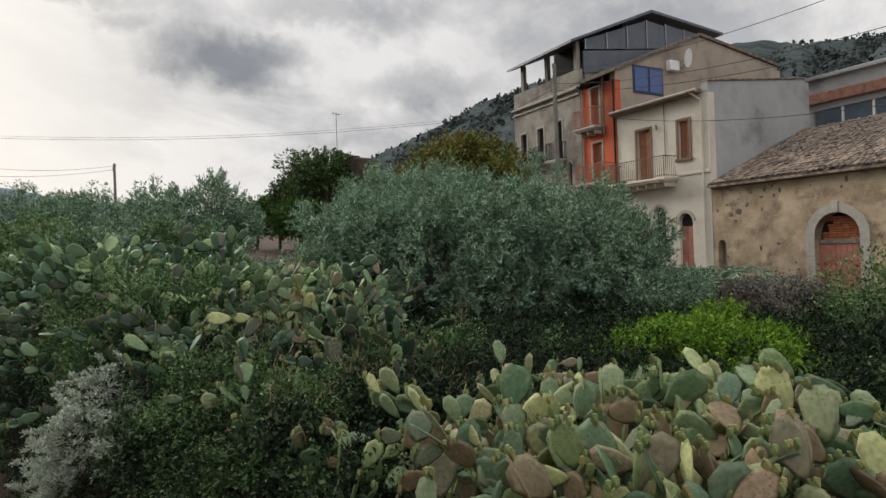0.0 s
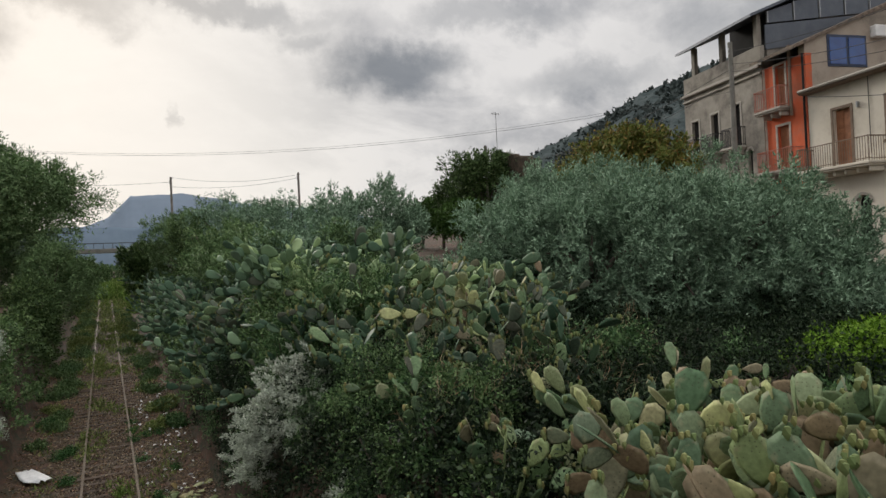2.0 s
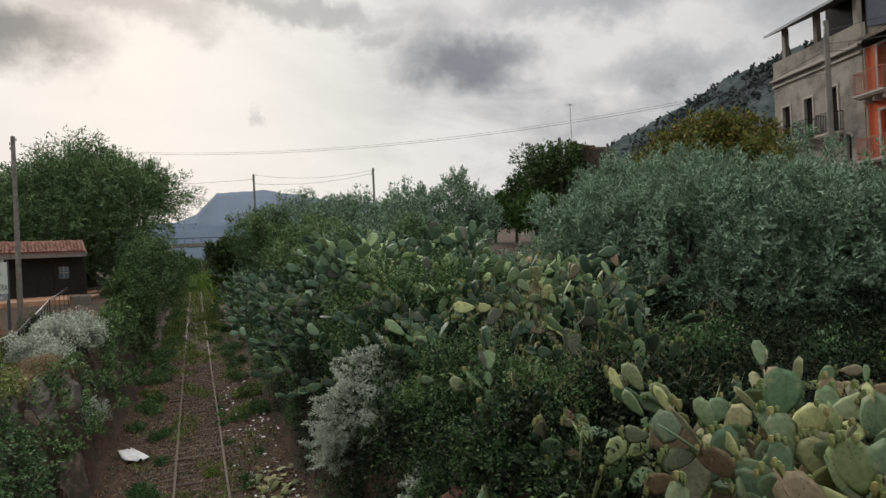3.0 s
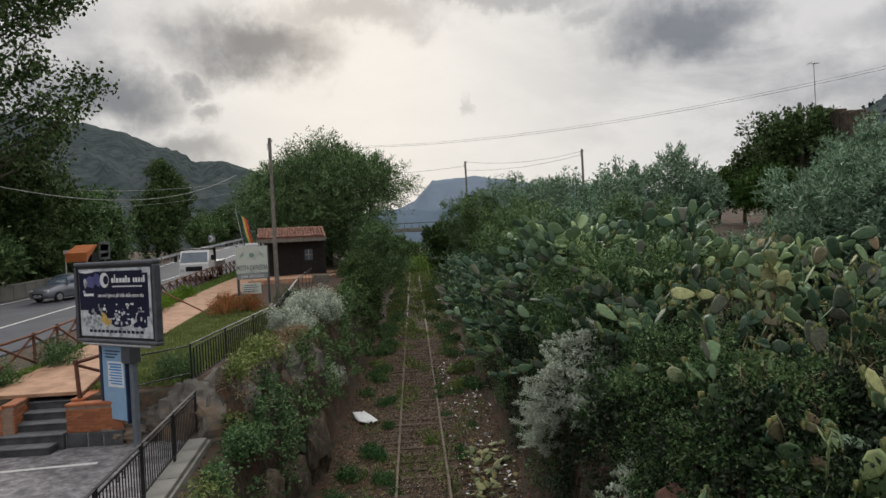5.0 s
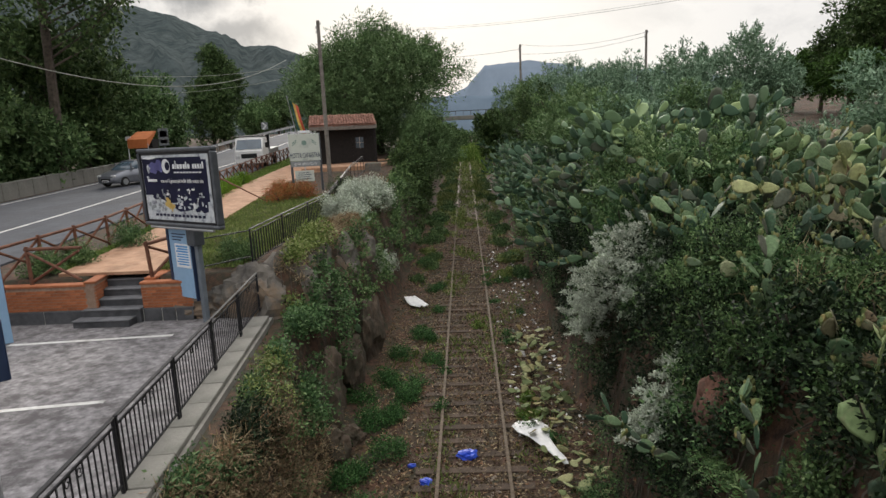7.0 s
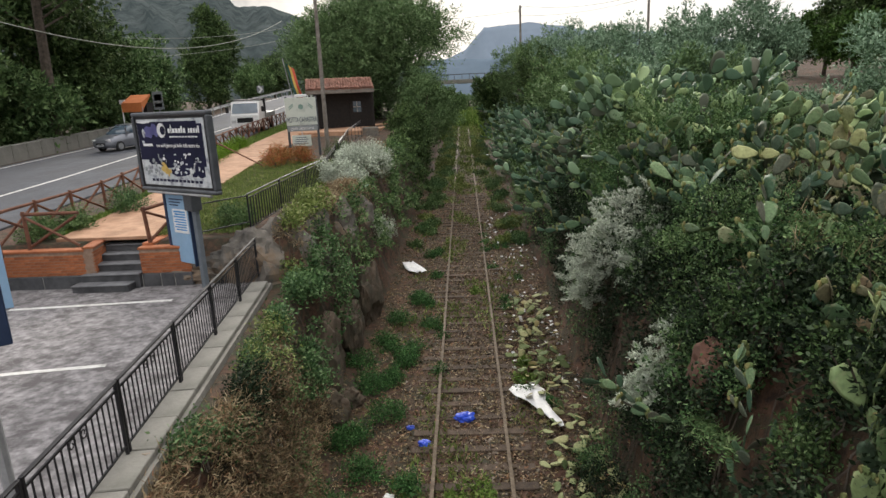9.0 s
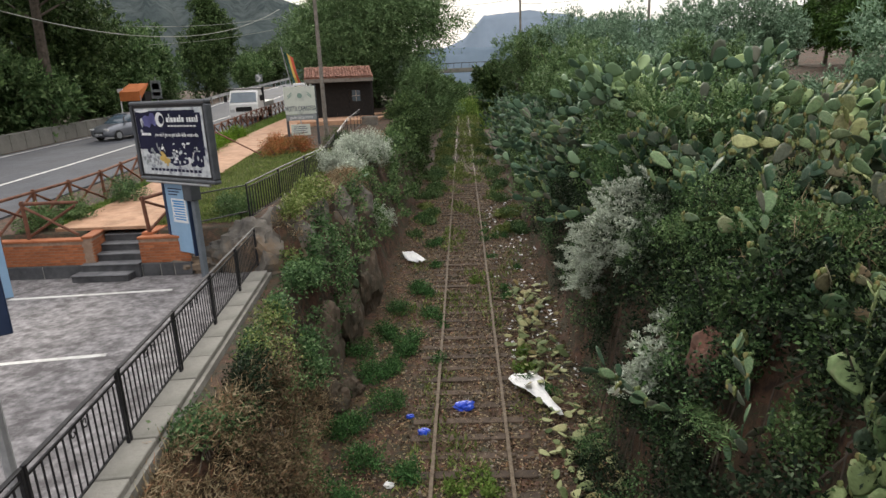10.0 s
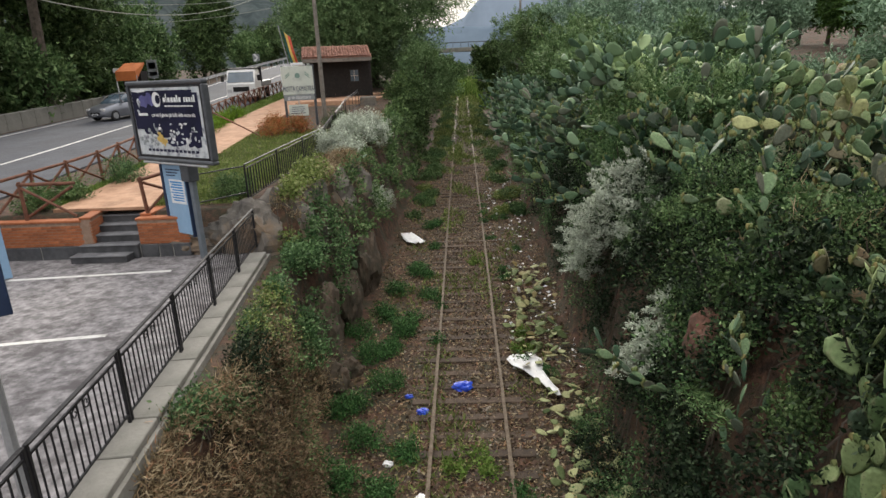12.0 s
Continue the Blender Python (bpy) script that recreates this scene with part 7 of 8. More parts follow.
for x0, x1, z0, z1 in ((1.42, 1.50, 1.36, 1.46), (1.53, 1.56, 1.36, 1.54), (1.59, 1.68, 1.36, 1.46), (1.71, 1.80, 1.36, 1.46), (1.83, 1.91, 1.36, 1.46), (1.93, 1.98, 1.36, 1.51), (2.01, 2.09, 1.36, 1.46), (2.20, 2.25, 1.36, 1.46), (2.28, 2.35, 1.36, 1.46), (2.38, 2.45, 1.36, 1.46), (2.48, 2.53, 1.36, 1.46), (2.55, 2.6, 1.36, 1.51)):
    flat(x0, x1, z0, z1, M["poster_white"], poster, lift=0.007)
for k in range(9):
    flat(1.45 + k * 0.12, 1.54 + k * 0.12, 1.26, 1.29, M["poster_white"], poster, lift=0.007)
flat(0.34, 0.72, 1.06, 1.12, M["poster_white"], poster, lift=0.007)
words("con voi il giorno più bello della vostra vita", 0.125, M["poster_white"], poster, Matrix.Translation((1.72, -0.042, 1.04)), squeeze=0.78)
for (x, z, rx, rz, c) in ((1.35, 0.72, 0.5, 0.2, "poster"), (2.0, 0.7, 0.45, 0.24, "poster"), (2.4, 0.55, 0.25, 0.22, "poster"), (1.75, 0.5, 0.4, 0.14, "poster"), (0.85, 0.72, 0.4, 0.1, "poster"), (0.55, 0.5, 0.3, 0.22, "poster_pale"), (1.0, 0.36, 0.3, 0.1, "poster_pale")):
    blot(x, z, rx, rz, M[c], 0.0045 + rsb.uniform(0, 0.0012))
for k in range(46):
    x, z = rsb.uniform(1.1, W_ - 0.35), rsb.uniform(0.42, 0.9)
    blot(x, z, rsb.uniform(0.02, 0.09), rsb.uniform(0.02, 0.07), M[rsb.choice(("poster_white", "poster_pale", "poster_pale", "poster"))], 0.007 + 0.00006 * k)
for k in range(16):
    blot(rsb.uniform(0.3, 1.0), rsb.uniform(0.35, 0.85), rsb.uniform(0.02, 0.07), rsb.uniform(0.02, 0.08), M["sign_grey"], 0.007 + 0.00006 * k)
for k in range(11):
    blot(rsb.uniform(1.02, 1.45), rsb.uniform(0.4, 0.68), rsb.uniform(0.05, 0.11), rsb.uniform(0.04, 0.09), M["poster_gold"], 0.011 + 0.0001 * k)
for k in range(13):
    flat(0.5 + k * 0.155, 0.61 + k * 0.155, 0.24, 0.30, M["poster"], poster, lift=0.007)
part("lamp_rail", tubed((0.25, -0.05, -0.03), (W_ - 0.2, -0.05, -0.03), 0.03), M["galv"], bb)
px_ = (Vector((-6.41, 13.76, 0)) - BL).dot((BR - BL).normalized())
part("post", boxed(px_ - 0.07, px_ + 0.07, 0.14, 0.26, -2.45, 1.2, bev=0.01), M["post_grey"], bb, "grey steel post")
part("bracket", boxed(px_ - 0.16, px_ + 0.16, 0.02, 0.3, -0.45, 0.12, bev=0.02), M["frame_dark"], bb)
# the notice board below it
nb = group_at("notice_board", mm @ Matrix.Translation((px_ - 1.0, 0.1, -0.02)), "narrow blue notice board below the billboard", "notice board")
part("panel", boxed(0, 0.86, 0, 0.08, -1.75, 0, bev=0.012), M["notice_blue"], nb)
part("side_frame", boxed(-0.09, 0, -0.02, 0.1, -1.8, 0.0, bev=0.01), M["navy"], nb)
part("side_frame", boxed(0.86, 0.9, -0.02, 0.1, -1.8, 0.0, bev=0.01), M["navy"], nb)
part("paper", boxed(0.22, 0.8, -0.012, -0.002, -1.0, -0.42), M["poster_white"], nb, "white paper notice with blue print")
for k in range(8):
    part("print", boxed(0.27 + 0.05 * (k % 2), 0.74, -0.018, -0.013, -0.5 - k * 0.062, -0.47 - k * 0.062 + 0.008 * (k < 3)), M["print_blue"], nb)
for k in range(3):
    part("print", boxed(0.14, 0.7 - 0.1 * k, -0.006, -0.001, -0.2 - k * 0.07, -0.17 - k * 0.07), M["navy"], nb)

# ---- town sign ----
mm, ln = span((-8.85, 30.9, 0), (-7.35, 31.2, 0))
ts = group_at("town_sign", mm, "cream town sign between grey posts", "sign")
zb = road_z(31)
for x in (0.06, ln - 0.0):
    part("post", boxed(x - 0.06, x + 0.06, 0.05, 0.15, zb - 0.1, zb + 2.9, bev=0.01), M["frame_dark"], ts)
part("panel", boxed(0, ln, 0, 0.05, 6.35, 7.7, bev=0.01), M["sign_cream"], ts)
part("board", boxed(0.02, ln - 0.02, -0.015, 0.05, 6.05, 6.33, bev=0.006), M["sign_grey"], ts, "grey name board")
bm = bmesh.new()
bmesh.ops.create_circle(bm, cap_ends=True, segments=10, radius=0.13, matrix=Matrix.Translation((ln / 2, -0.004, 7.25)) @ Matrix.Rotation(radians(90), 4, "X"))
part("crest", bm, M["sign_green"], ts)
for s in (-1, 1):
    for k in range(2):
        part("print", boxed(-0.14, 0.14, -0.006, -0.003, -0.02, 0.02, m=Matrix.Translation((ln / 2 + s * 0.48, 0, 7.32 - k * 0.1)) @ Matrix.Rotation(s * 0.7, 4, "Y")), M["sign_green"], ts)


words("MOTTA CAMASTRA", 0.36, M["navy"], ts, Matrix.Translation((ln / 2, -0.01, 6.5)), squeeze=0.47)
words("gole alcantara", 0.24, M["poster_white"], ts, Matrix.Translation((ln / 2, -0.022, 6.13)), squeeze=0.85)
part("small_panel", boxed(0.2, 1.15, -0.01, 0.03, 5.3, 5.85, bev=0.006), M["sign_cream"], ts, "small white panel")
for k in range(4):
    part("print", boxed(0.28 + 0.03 * k, 1.0 - 0.08 * (k % 2), -0.016, -0.011, 5.42 + k * 0.1, 5.45 + k * 0.1), M["navy"], ts)
part("top_panel", boxed(0.5, 1.1, 0.0, 0.05, 7.72, 7.86, bev=0.02), M["poster_white"], ts)

# ---- utility poles and wires ----
def pole(x, y, z0, z1, r=0.12, m=None, label="weathered wooden utility pole"):
    e = group_at("utility_pole", Matrix.Translation((x, y, z0)), label, "pole", "utility poles")
    part("shaft", tubed((0, 0, -0.3), (0, 0, z1 - z0), r, r * 0.72, 10), m or M["polewood"], e)
    for k in range(3):
        part("insulator", tubed((-0.12 if k else 0.12, 0, z1 - z0 - 0.2 - 0.2 * k), (-0.12 if k else 0.12, 0, z1 - z0 - 0.08 - 0.2 * k), 0.03, 0.02), M["galv"], e)
    return e


def sky_point(az, elv, d):
    return Vector((d * math.sin(radians(az)), d * math.cos(radians(az)), 7.27 + d * math.tan(radians(elv))))


pole(-7.25, 32.6, road_z(32.6), 13.4)
pole(60 * math.sin(radians(5.37)), 60 * math.cos(radians(5.37)), 5.0, 15.4, 0.13)
pole(52 * math.sin(radians(16.2)), 52 * math.cos(radians(16.2)), 7.0, 14.65, 0.12)
p = sky_point(33.8, 9.9, 42)
pole(p.x, p.y, 7.5, p.z, 0.14)
p = sky_point(55.45, 16.3, 33)
pole(p.x, p.y, 5.0, p.z, 0.15, M["concrete"], "grey concrete utility pole before the houses")


def wire(a, b, sag, material, r=0.012, label="thin sagging overhead wire"):
    bm = bmesh.new()
    pts = [Vector(a).lerp(Vector(b), i / 24) - Vector((0, 0, sag * 4 * (i / 24) * (1 - i / 24))) for i in range(25)]
    path_tube(bm, pts, r, 5)
    tagged(mesh_ob("overhead_wire", bm, material), label, "wire", "overhead wires")


wire(sky_point(-44, 9.6, 30), sky_point(-15.6, 7.2, 60), 2.4, M["cable_pale"], 0.026, "pale thick cable sagging over the road")
wire(sky_point(-40, 7.4, 55), sky_point(-15.6, 6.6, 60), 1.2, M["cable_pale"], 0.018)
wire(sky_point(-38, 5.0, 62), sky_point(-14, 6.0, 66), 1.2, M["cable_pale"], 0.016)
wire(sky_point(-8, 9.5, 45), sky_point(55.45, 12.4, 33), 1.45, M["cable"], 0.008)
wire(sky_point(-8, 9.62, 45), sky_point(55.45, 12.6, 33), 1.45, M["cable"], 0.006)
wire(sky_point(5.37, 7.7, 60), sky_point(16.2, 7.9, 52), 0.5, M["cable"], 0.012)
wire(sky_point(5.37, 7.3, 60), sky_point(-12, 7.3, 75), 0.6, M["cable"], 0.014)
wire(sky_point(16.2, 7.6, 52), sky_point(5.37, 6.9, 60), 0.4, M["cable"], 0.012)
for (e0, e1) in ((15.6, 19.0), (14.6, 15.4), (14.0, 14.3)):
    wire(sky_point(55.45, e0, 33), sky_point(84, e1, 21), 0.5, M["cable"], 0.012)
wire(sky_point(55.45, 14.2, 33), sky_point(38, 8.2, 60), 0.6, M["cable"], 0.014)
wire(sky_point(55.45, 13.2, 33), sky_point(40, 8.6, 60), 0.8, M["cable"], 0.014)
wire(sky_point(60.8, 11.1, 29), sky_point(84, 9.6, 22), 0.35, M["cable"], 0.012)
p = sky_point(34.9, 12.86, 44)
ant = group_at("antenna", Matrix.Translation((p.x, p.y, 8.5)), "thin mast with a small aerial", "antenna")
part("mast", tubed((0, 0, 0), (0, 0, p.z - 8.5), 0.04, 0.025), M["galv"], ant)
part("aerial", tubed((-0.35, 0, p.z - 8.6), (0.35, 0, p.z - 8.6), 0.02), M["galv"], ant)
for k in range(4):
    part("element", tubed((-0.3 + k * 0.2, -0.25, p.z - 8.6), (-0.3 + k * 0.2, 0.25, p.z - 8.6), 0.012), M["galv"], ant)

# ---- the hut ----
zb = road_z(48)
mm, ln = span((-11.4, 46.6, zb), (-6.9, 47.6, zb))
hut = group_at("hut", mm, "dark timber hut with a red tiled roof", "hut")
part("wall", panel(0.2, ln, 0, 2.6, 0, 0.12, [(1.9, 2.9, 0.0, 2.05), (3.15, 3.75, 1.1, 1.9)]), M["darkwood"], hut)
part("wall", boxed(0.2, 0.32, 0.12, 3.0, 0, 2.6), M["darkwood"], hut)
part("wall", boxed(ln - 0.12, ln, 0.12, 3.0, 0, 2.6), M["darkwood"], hut)
part("wall", boxed(0.2, ln, 3.0, 3.12, 0, 3.0), M["darkwood"], hut)
for i in range(18):
    x = 0.2 + i * (ln - 0.2) / 18
    if not 1.7 < x < 2.95 and not 3.0 < x < 3.8:
        part("board", boxed(x + 0.01, x + (ln - 0.2) / 18 - 0.01, -0.02, 0.0, 0.02, 2.58), M["darkwood"], hut)
part("door", boxed(1.92, 2.88, 0.04, 0.09, 0.02, 2.03), M["darkwood"], hut)
part("window", boxed(3.15, 3.75, 0.05, 0.07, 1.1, 1.9), M["glass"], hut)
for x in (3.43,):
    part("glazing_bar", boxed(x, x + 0.03, 0.03, 0.05, 1.1, 1.9), M["stonetrim"], hut)
part("glazing_bar", boxed(3.15, 3.75, 0.03, 0.05, 1.48, 1.51), M["stonetrim"], hut)
part("fascia", boxed(-0.3, ln + 0.15, -0.85, -0.78, 2.52, 2.82, bev=0.01), M["polewood"], hut)
part("roof", prism([(-0.85, 2.85), (2.2, 3.75), (4.2, 3.0), (4.2, 2.9), (2.2, 3.64), (-0.85, 2.74)], -0.3, ln + 0.15), M["redtile"], hut)
tiled(hut, -0.3, ln + 0.15, -0.9, 2.87, 2.1, 3.77, M["redtile"], pitch=0.2, run=0.4)
for x in (-0.1, ln - 0.05):
    part("porch_post", boxed(x, x + 0.12, -0.75, -0.63, 0, 2.55), M["darkwood"], hut)
terr = group_at("terrace", Matrix(), "red-brown terrace before the hut", "pavement", kind="structure")
part("slab", boxed(-11.2, -5.9, 41.5, 46.9, 4.9, road_z(44) + 0.12, bev=0.02), M["terracotta"], terr)
tagged(mesh_ob("stone_slab", boxed(-6.6, -5.6, 40.2, 40.9, 5.0, 5.75, bev=0.06), M["stone"]), "grey stone block at the railing's end", "block")
fl = group_at("flag", Matrix.Translation((-9.9, 38.0, road_z(38.0))) @ Matrix.Diagonal((1.15, 1.15, 1.0, 1)), "faded tricolour flag on a leaning pole", "flag")
part("pole", tubed((0, 0, 0), (-0.75, 0, 5.0), 0.03, 0.02), M["galv"], fl)
for k, c in enumerate(("flag_green", "flag_yellow", "flag_red")):
    bm = bmesh.new()
    vs = []
    for i in range(7):
        t = i / 6
        w = 0.28 * k
        vs.append([bm.verts.new((-0.66 + 0.45 * t + (w + a) * 0.55, 0.1 * math.sin(t * 6 + k), 4.75 - t * 2.1 - (w + a) * 0.5)) for a in (0, 0.28)])
    for a, b in zip(vs[:-1], vs[1:]):
        bm.faces.new((a[0], a[1], b[1], b[0]))
    o = part("stripe", bm, M[c], fl)
    o.modifiers.new("thick", "SOLIDIFY").thickness = 0.01

# ---- road bridge across the far end of the line ----
fb = group_at("far_bridge", Matrix.Translation((0, 125, 0)), "pale concrete road bridge crossing the line far off", "bridge", kind="structure")
part("deck", boxed(-9, 9, -0.4, 3.0, 10.35, 11.1, bev=0.03), M["concrete"], fb)
for x in (-7.5, 7.5):
    part("pier", boxed(x - 0.6, x + 0.6, 0.2, 2.6, 2.6, 10.35), M["concrete"], fb)
part("rail", boxed(-9, 9, -0.3, -0.2, 12.0, 12.15), M["frame_dark"], fb)
for i in range(13):
    part("post", boxed(-9 + i * 1.5 - 0.05, -9 + i * 1.5 + 0.05, -0.3, -0.2, 11.1, 12.0), M["frame_dark"], fb)

# ---- road furniture ----
rw = group_at("roadside_wall", Matrix(), "low grey stone wall along the road", "wall", kind="structure")
for i in range(34):
    y = 16 + i * 1.35
    a, b = Vector((lerp_line(ROAD_FAR, y) - 0.9, y, road_z(y) - 0.1)), Vector((lerp_line(ROAD_FAR, y + 1.33) - 0.9, y + 1.33, road_z(y + 1.33) - 0.1))
    m3, l3 = span(a, b)
    o = part("block", boxed(0, l3, -0.25, 0.25, 0, 1.0 + 0.04 * noise.noise(Vector((0, y, 0))), bev=0.03), M["concrete"], rw)
    o.matrix_local = m3
gr = group_at("guard_rail", Matrix(), "galvanised steel guard rail along the bend", "guard rail")
for i in range(16):
    y = 58 + i * 3.0
    a = Vector((lerp_line(ROAD_FAR, y) - 0.6, y, road_z(y)))
    b = Vector((lerp_line(ROAD_FAR, y + 3) - 0.6, y + 3, road_z(y + 3)))
    m3, l3 = span(a, b)
    o = part("rail", prism([(-0.03, 0.45), (0.02, 0.53), (-0.03, 0.6), (0.02, 0.68), (-0.03, 0.76), (-0.06, 0.76), (-0.02, 0.68), (-0.06, 0.6), (-0.02, 0.53), (-0.06, 0.45)], 0, l3), M["galv"], gr)
    o.matrix_local = m3
    o = part("post", boxed(-0.05, 0.05, -0.1, -0.03, -0.2, 0.75), M["galv"], gr)
    o.matrix_local = m3


def simple_sign(x, y, z0, h, plates, label):
    e = group_at("road_sign", Matrix.Translation((x, y, z0)), label, "sign")
    part("post", tubed((0, 0.04, -0.2), (0, 0.04, h), 0.035), M["galv"], e)
    for (a, b, c, d, m, nm) in plates:
        part(nm, boxed(a, b, -0.012, 0.0, c, d, bev=0.004), M[m], e)
    return e


p = sky_point(-26.3, 2.0, 55)
simple_sign(p.x, p.y, road_z(p.y), p.z - road_z(p.y), [(-0.42, 0.42, 1.9, 3.3, "sign_grey", "plate"), (-0.3, 0.3, 2.6, 3.1, "navy", "symbol"), (-0.3, 0.3, 2.1, 2.4, "poster_white", "symbol")], "grey bus-stop sign with a dark symbol")
p = sky_point(-18.0, 2.1, 95)
ch = simple_sign(p.x, p.y, road_z(p.y) - 0.5, p.z - road_z(p.y) + 0.6, [(-0.5, 0.5, 1.6, 2.6, "sign_grey", "plate")], "dark bend sign with a white chevron")
for s in (-1, 1):
    part("chevron", boxed(-0.36, 0.36, -0.03, -0.015, -0.11, 0.11, m=Matrix.Translation((0, 0, 2.1 + s * 0.22)) @ Matrix.Rotation(s * 0.8, 4, "Y")), M["poster_white"], ch)
k0 = sky_point(-29.1, 0, 52)
ki = group_at("kiosk", Matrix.Translation((k0.x, k0.y, road_z(k0.y))), "small roadside stall with an orange awning", "kiosk")
part("awning", prism([(-0.6, 2.6), (0.9, 3.2), (0.9, 3.1), (-0.6, 1.95)], 0.35, 1.85), M["orange_cloth"], ki, "orange cloth awning")
part("panel", boxed(0.0, 0.4, -0.2, -0.1, 2.55, 2.85), M["poster_white"], ki)
part("body", boxed(0.4, 1.8, 0.2, 1.2, 0, 2.6), M["darkwood"], ki)
part("post", tubed((0.35, -0.55, 0), (0.35, -0.55, 2.3), 0.04), M["poster_white"], ki)
part("post", tubed((1.85, -0.55, 0), (1.85, -0.55, 2.3), 0.04), M["galv"], ki)

# parking sign on a grey pole and a pale blue board beyond
ps = group_at("parking_sign", Matrix.Translation((-4.75, 5.35, PARK_Z)), "dark blue parking board on a grey pole", "sign")
part("post", tubed((0, 0, -0.05), (0, 0, 2.6), 0.06), M["galv"], ps)
part("plate", boxed(-0.32, 0.30, -0.06, 0.0, 2.0, 2.62, bev=0.01, m=Matrix.Rotation(radians(35), 4, "Z")), M["navy"], ps)
for k in range(3):
    part("print", boxed(0.14, 0.18, -0.07, -0.062, 2.12 + k * 0.07, 2.16 + k * 0.07, m=Matrix.Rotation(radians(35), 4, "Z")), M["dark"], ps)
bo = group_at("blue_board", Matrix.Translation((-10.45, 12.75, PARK_Z)) @ Matrix.Rotation(radians(40), 4, "Z"), "pale blue upright board at the parking's edge", "board")
part("panel", boxed(-0.5, 0.12, -0.05, 0.05, 0, 1.9, bev=0.012), M["notice_blue"], bo)


# ---- vehicles ----
def wheel(parent, x, y, r=0.3, w=0.19):
    bm = bmesh.new()
    bmesh.ops.create_cone(bm, cap_ends=True, segments=20, radius1=r, radius2=r, depth=w, matrix=Matrix.Translation((x, y, r)) @ Matrix.Rotation(radians(90), 4, "X"))
    bmesh.ops.bevel(bm, geom=[e for e in bm.edges if len(e.link_faces) == 2 and any(len(f.verts) > 4 for f in e.link_faces)], offset=0.03, segments=2, affect="EDGES")
    wh = part("wheel", bm, M["tyre"], parent)
    bm = bmesh.new()
    bmesh.ops.create_cone(bm, cap_ends=True, segments=16, radius1=r * 0.62, radius2=r * 0.62, depth=w + 0.02, matrix=Matrix.Translation((x, y, r)) @ Matrix.Rotation(radians(90), 4, "X"))
    part("rim", bm, M["galv"], wh)


def loft(sections):
    """A smooth hull through cross-sections (x, half width, bottom, top, roundness)."""
    bm = bmesh.new()
    rows = []
    for (x, w, b, t, rr) in sections:
        prof = [(-w + rr * 0.3, b), (-w, b + rr), (-w * 0.995, (b + t) / 2), (-w + rr * 0.55, t - rr * 0.3), (-w + rr * 1.6, t), (0, t + 0.015), (w - rr * 1.6, t), (w - rr * 0.55, t - rr * 0.3), (w * 0.995, (b + t) / 2), (w, b + rr), (w - rr * 0.3, b)]
        rows.append([bm.verts.new((x, a, z)) for a, z in prof])
    n = len(rows[0])
    for r0, r1 in zip(rows[:-1], rows[1:]):
        for i in range(n):
            bm.faces.new((r0[i], r0[(i + 1) % n], r1[(i + 1) % n], r1[i]))
    bm.faces.new(rows[0])
    bm.faces.new(rows[-1][::-1])
    bmesh.ops.recalc_face_normals(bm, faces=bm.faces)
    return bm


def car(m, label):
    """x is forward."""
    e = group_at("car", m, label, "car")
    part("body", loft([(-2.0, 0.70, 0.45, 0.85, 0.1), (-1.9, 0.8, 0.25, 0.98, 0.12), (-1.2, 0.85, 0.2, 1.0, 0.1), (0.9, 0.85, 0.2, 0.98, 0.1), (1.5, 0.83, 0.22, 0.9, 0.12), (1.85, 0.78, 0.25, 0.78, 0.12), (2.0, 0.66, 0.35, 0.66, 0.1)]), M["car_paint"], e, "silver metallic paint", smooth=True)
    part("cabin", loft([(-1.75, 0.66, 0.95, 1.1, 0.06), (-1.4, 0.7, 0.95, 1.42, 0.1), (-0.5, 0.71, 0.95, 1.5, 0.12), (0.25, 0.7, 0.95, 1.46, 0.12), (1.0, 0.66, 0.93, 1.02, 0.05)]), M["glass"], e, "dark glazing", smooth=True)
    part("roof", loft([(-1.35, 0.6, 1.42, 1.46, 0.02), (-0.5, 0.62, 1.48, 1.53, 0.02), (0.25, 0.6, 1.44, 1.49, 0.02)]), M["car_paint"], e)
    for y in (-0.6, 0.6):
        part("headlight", boxed(1.82, 1.97, y - 0.16, y + 0.16, 0.6, 0.76, bev=0.03), M["lamp_glass"], e, "clear headlight")
        part("mirror", boxed(0.6, 0.72, math.copysign(0.86, y) - 0.1, math.copysign(0.86, y) + 0.1, 0.98, 1.1, bev=0.03), M["car_paint"], e)
        for x in (-1.25, 1.3):
            wheel(e, x, math.copysign(0.78, y))
        for x in (0.62, -0.45):
            part("pillar", boxed(x - 0.03, x + 0.03, math.copysign(0.69, y) - 0.02, math.copysign(0.69, y) + 0.03, 0.95, 1.4), M["car_paint"], e)
    part("grille", boxed(1.95, 2.01, -0.4, 0.4, 0.42, 0.56, bev=0.01), M["dark"], e)
    part("number_plate", boxed(2.0, 2.025, -0.26, 0.26, 0.36, 0.47), M["poster_white"], e)
    part("print", boxed(2.025, 2.03, -0.2, 0.2, 0.39, 0.44), M["dark"], e)
    return e


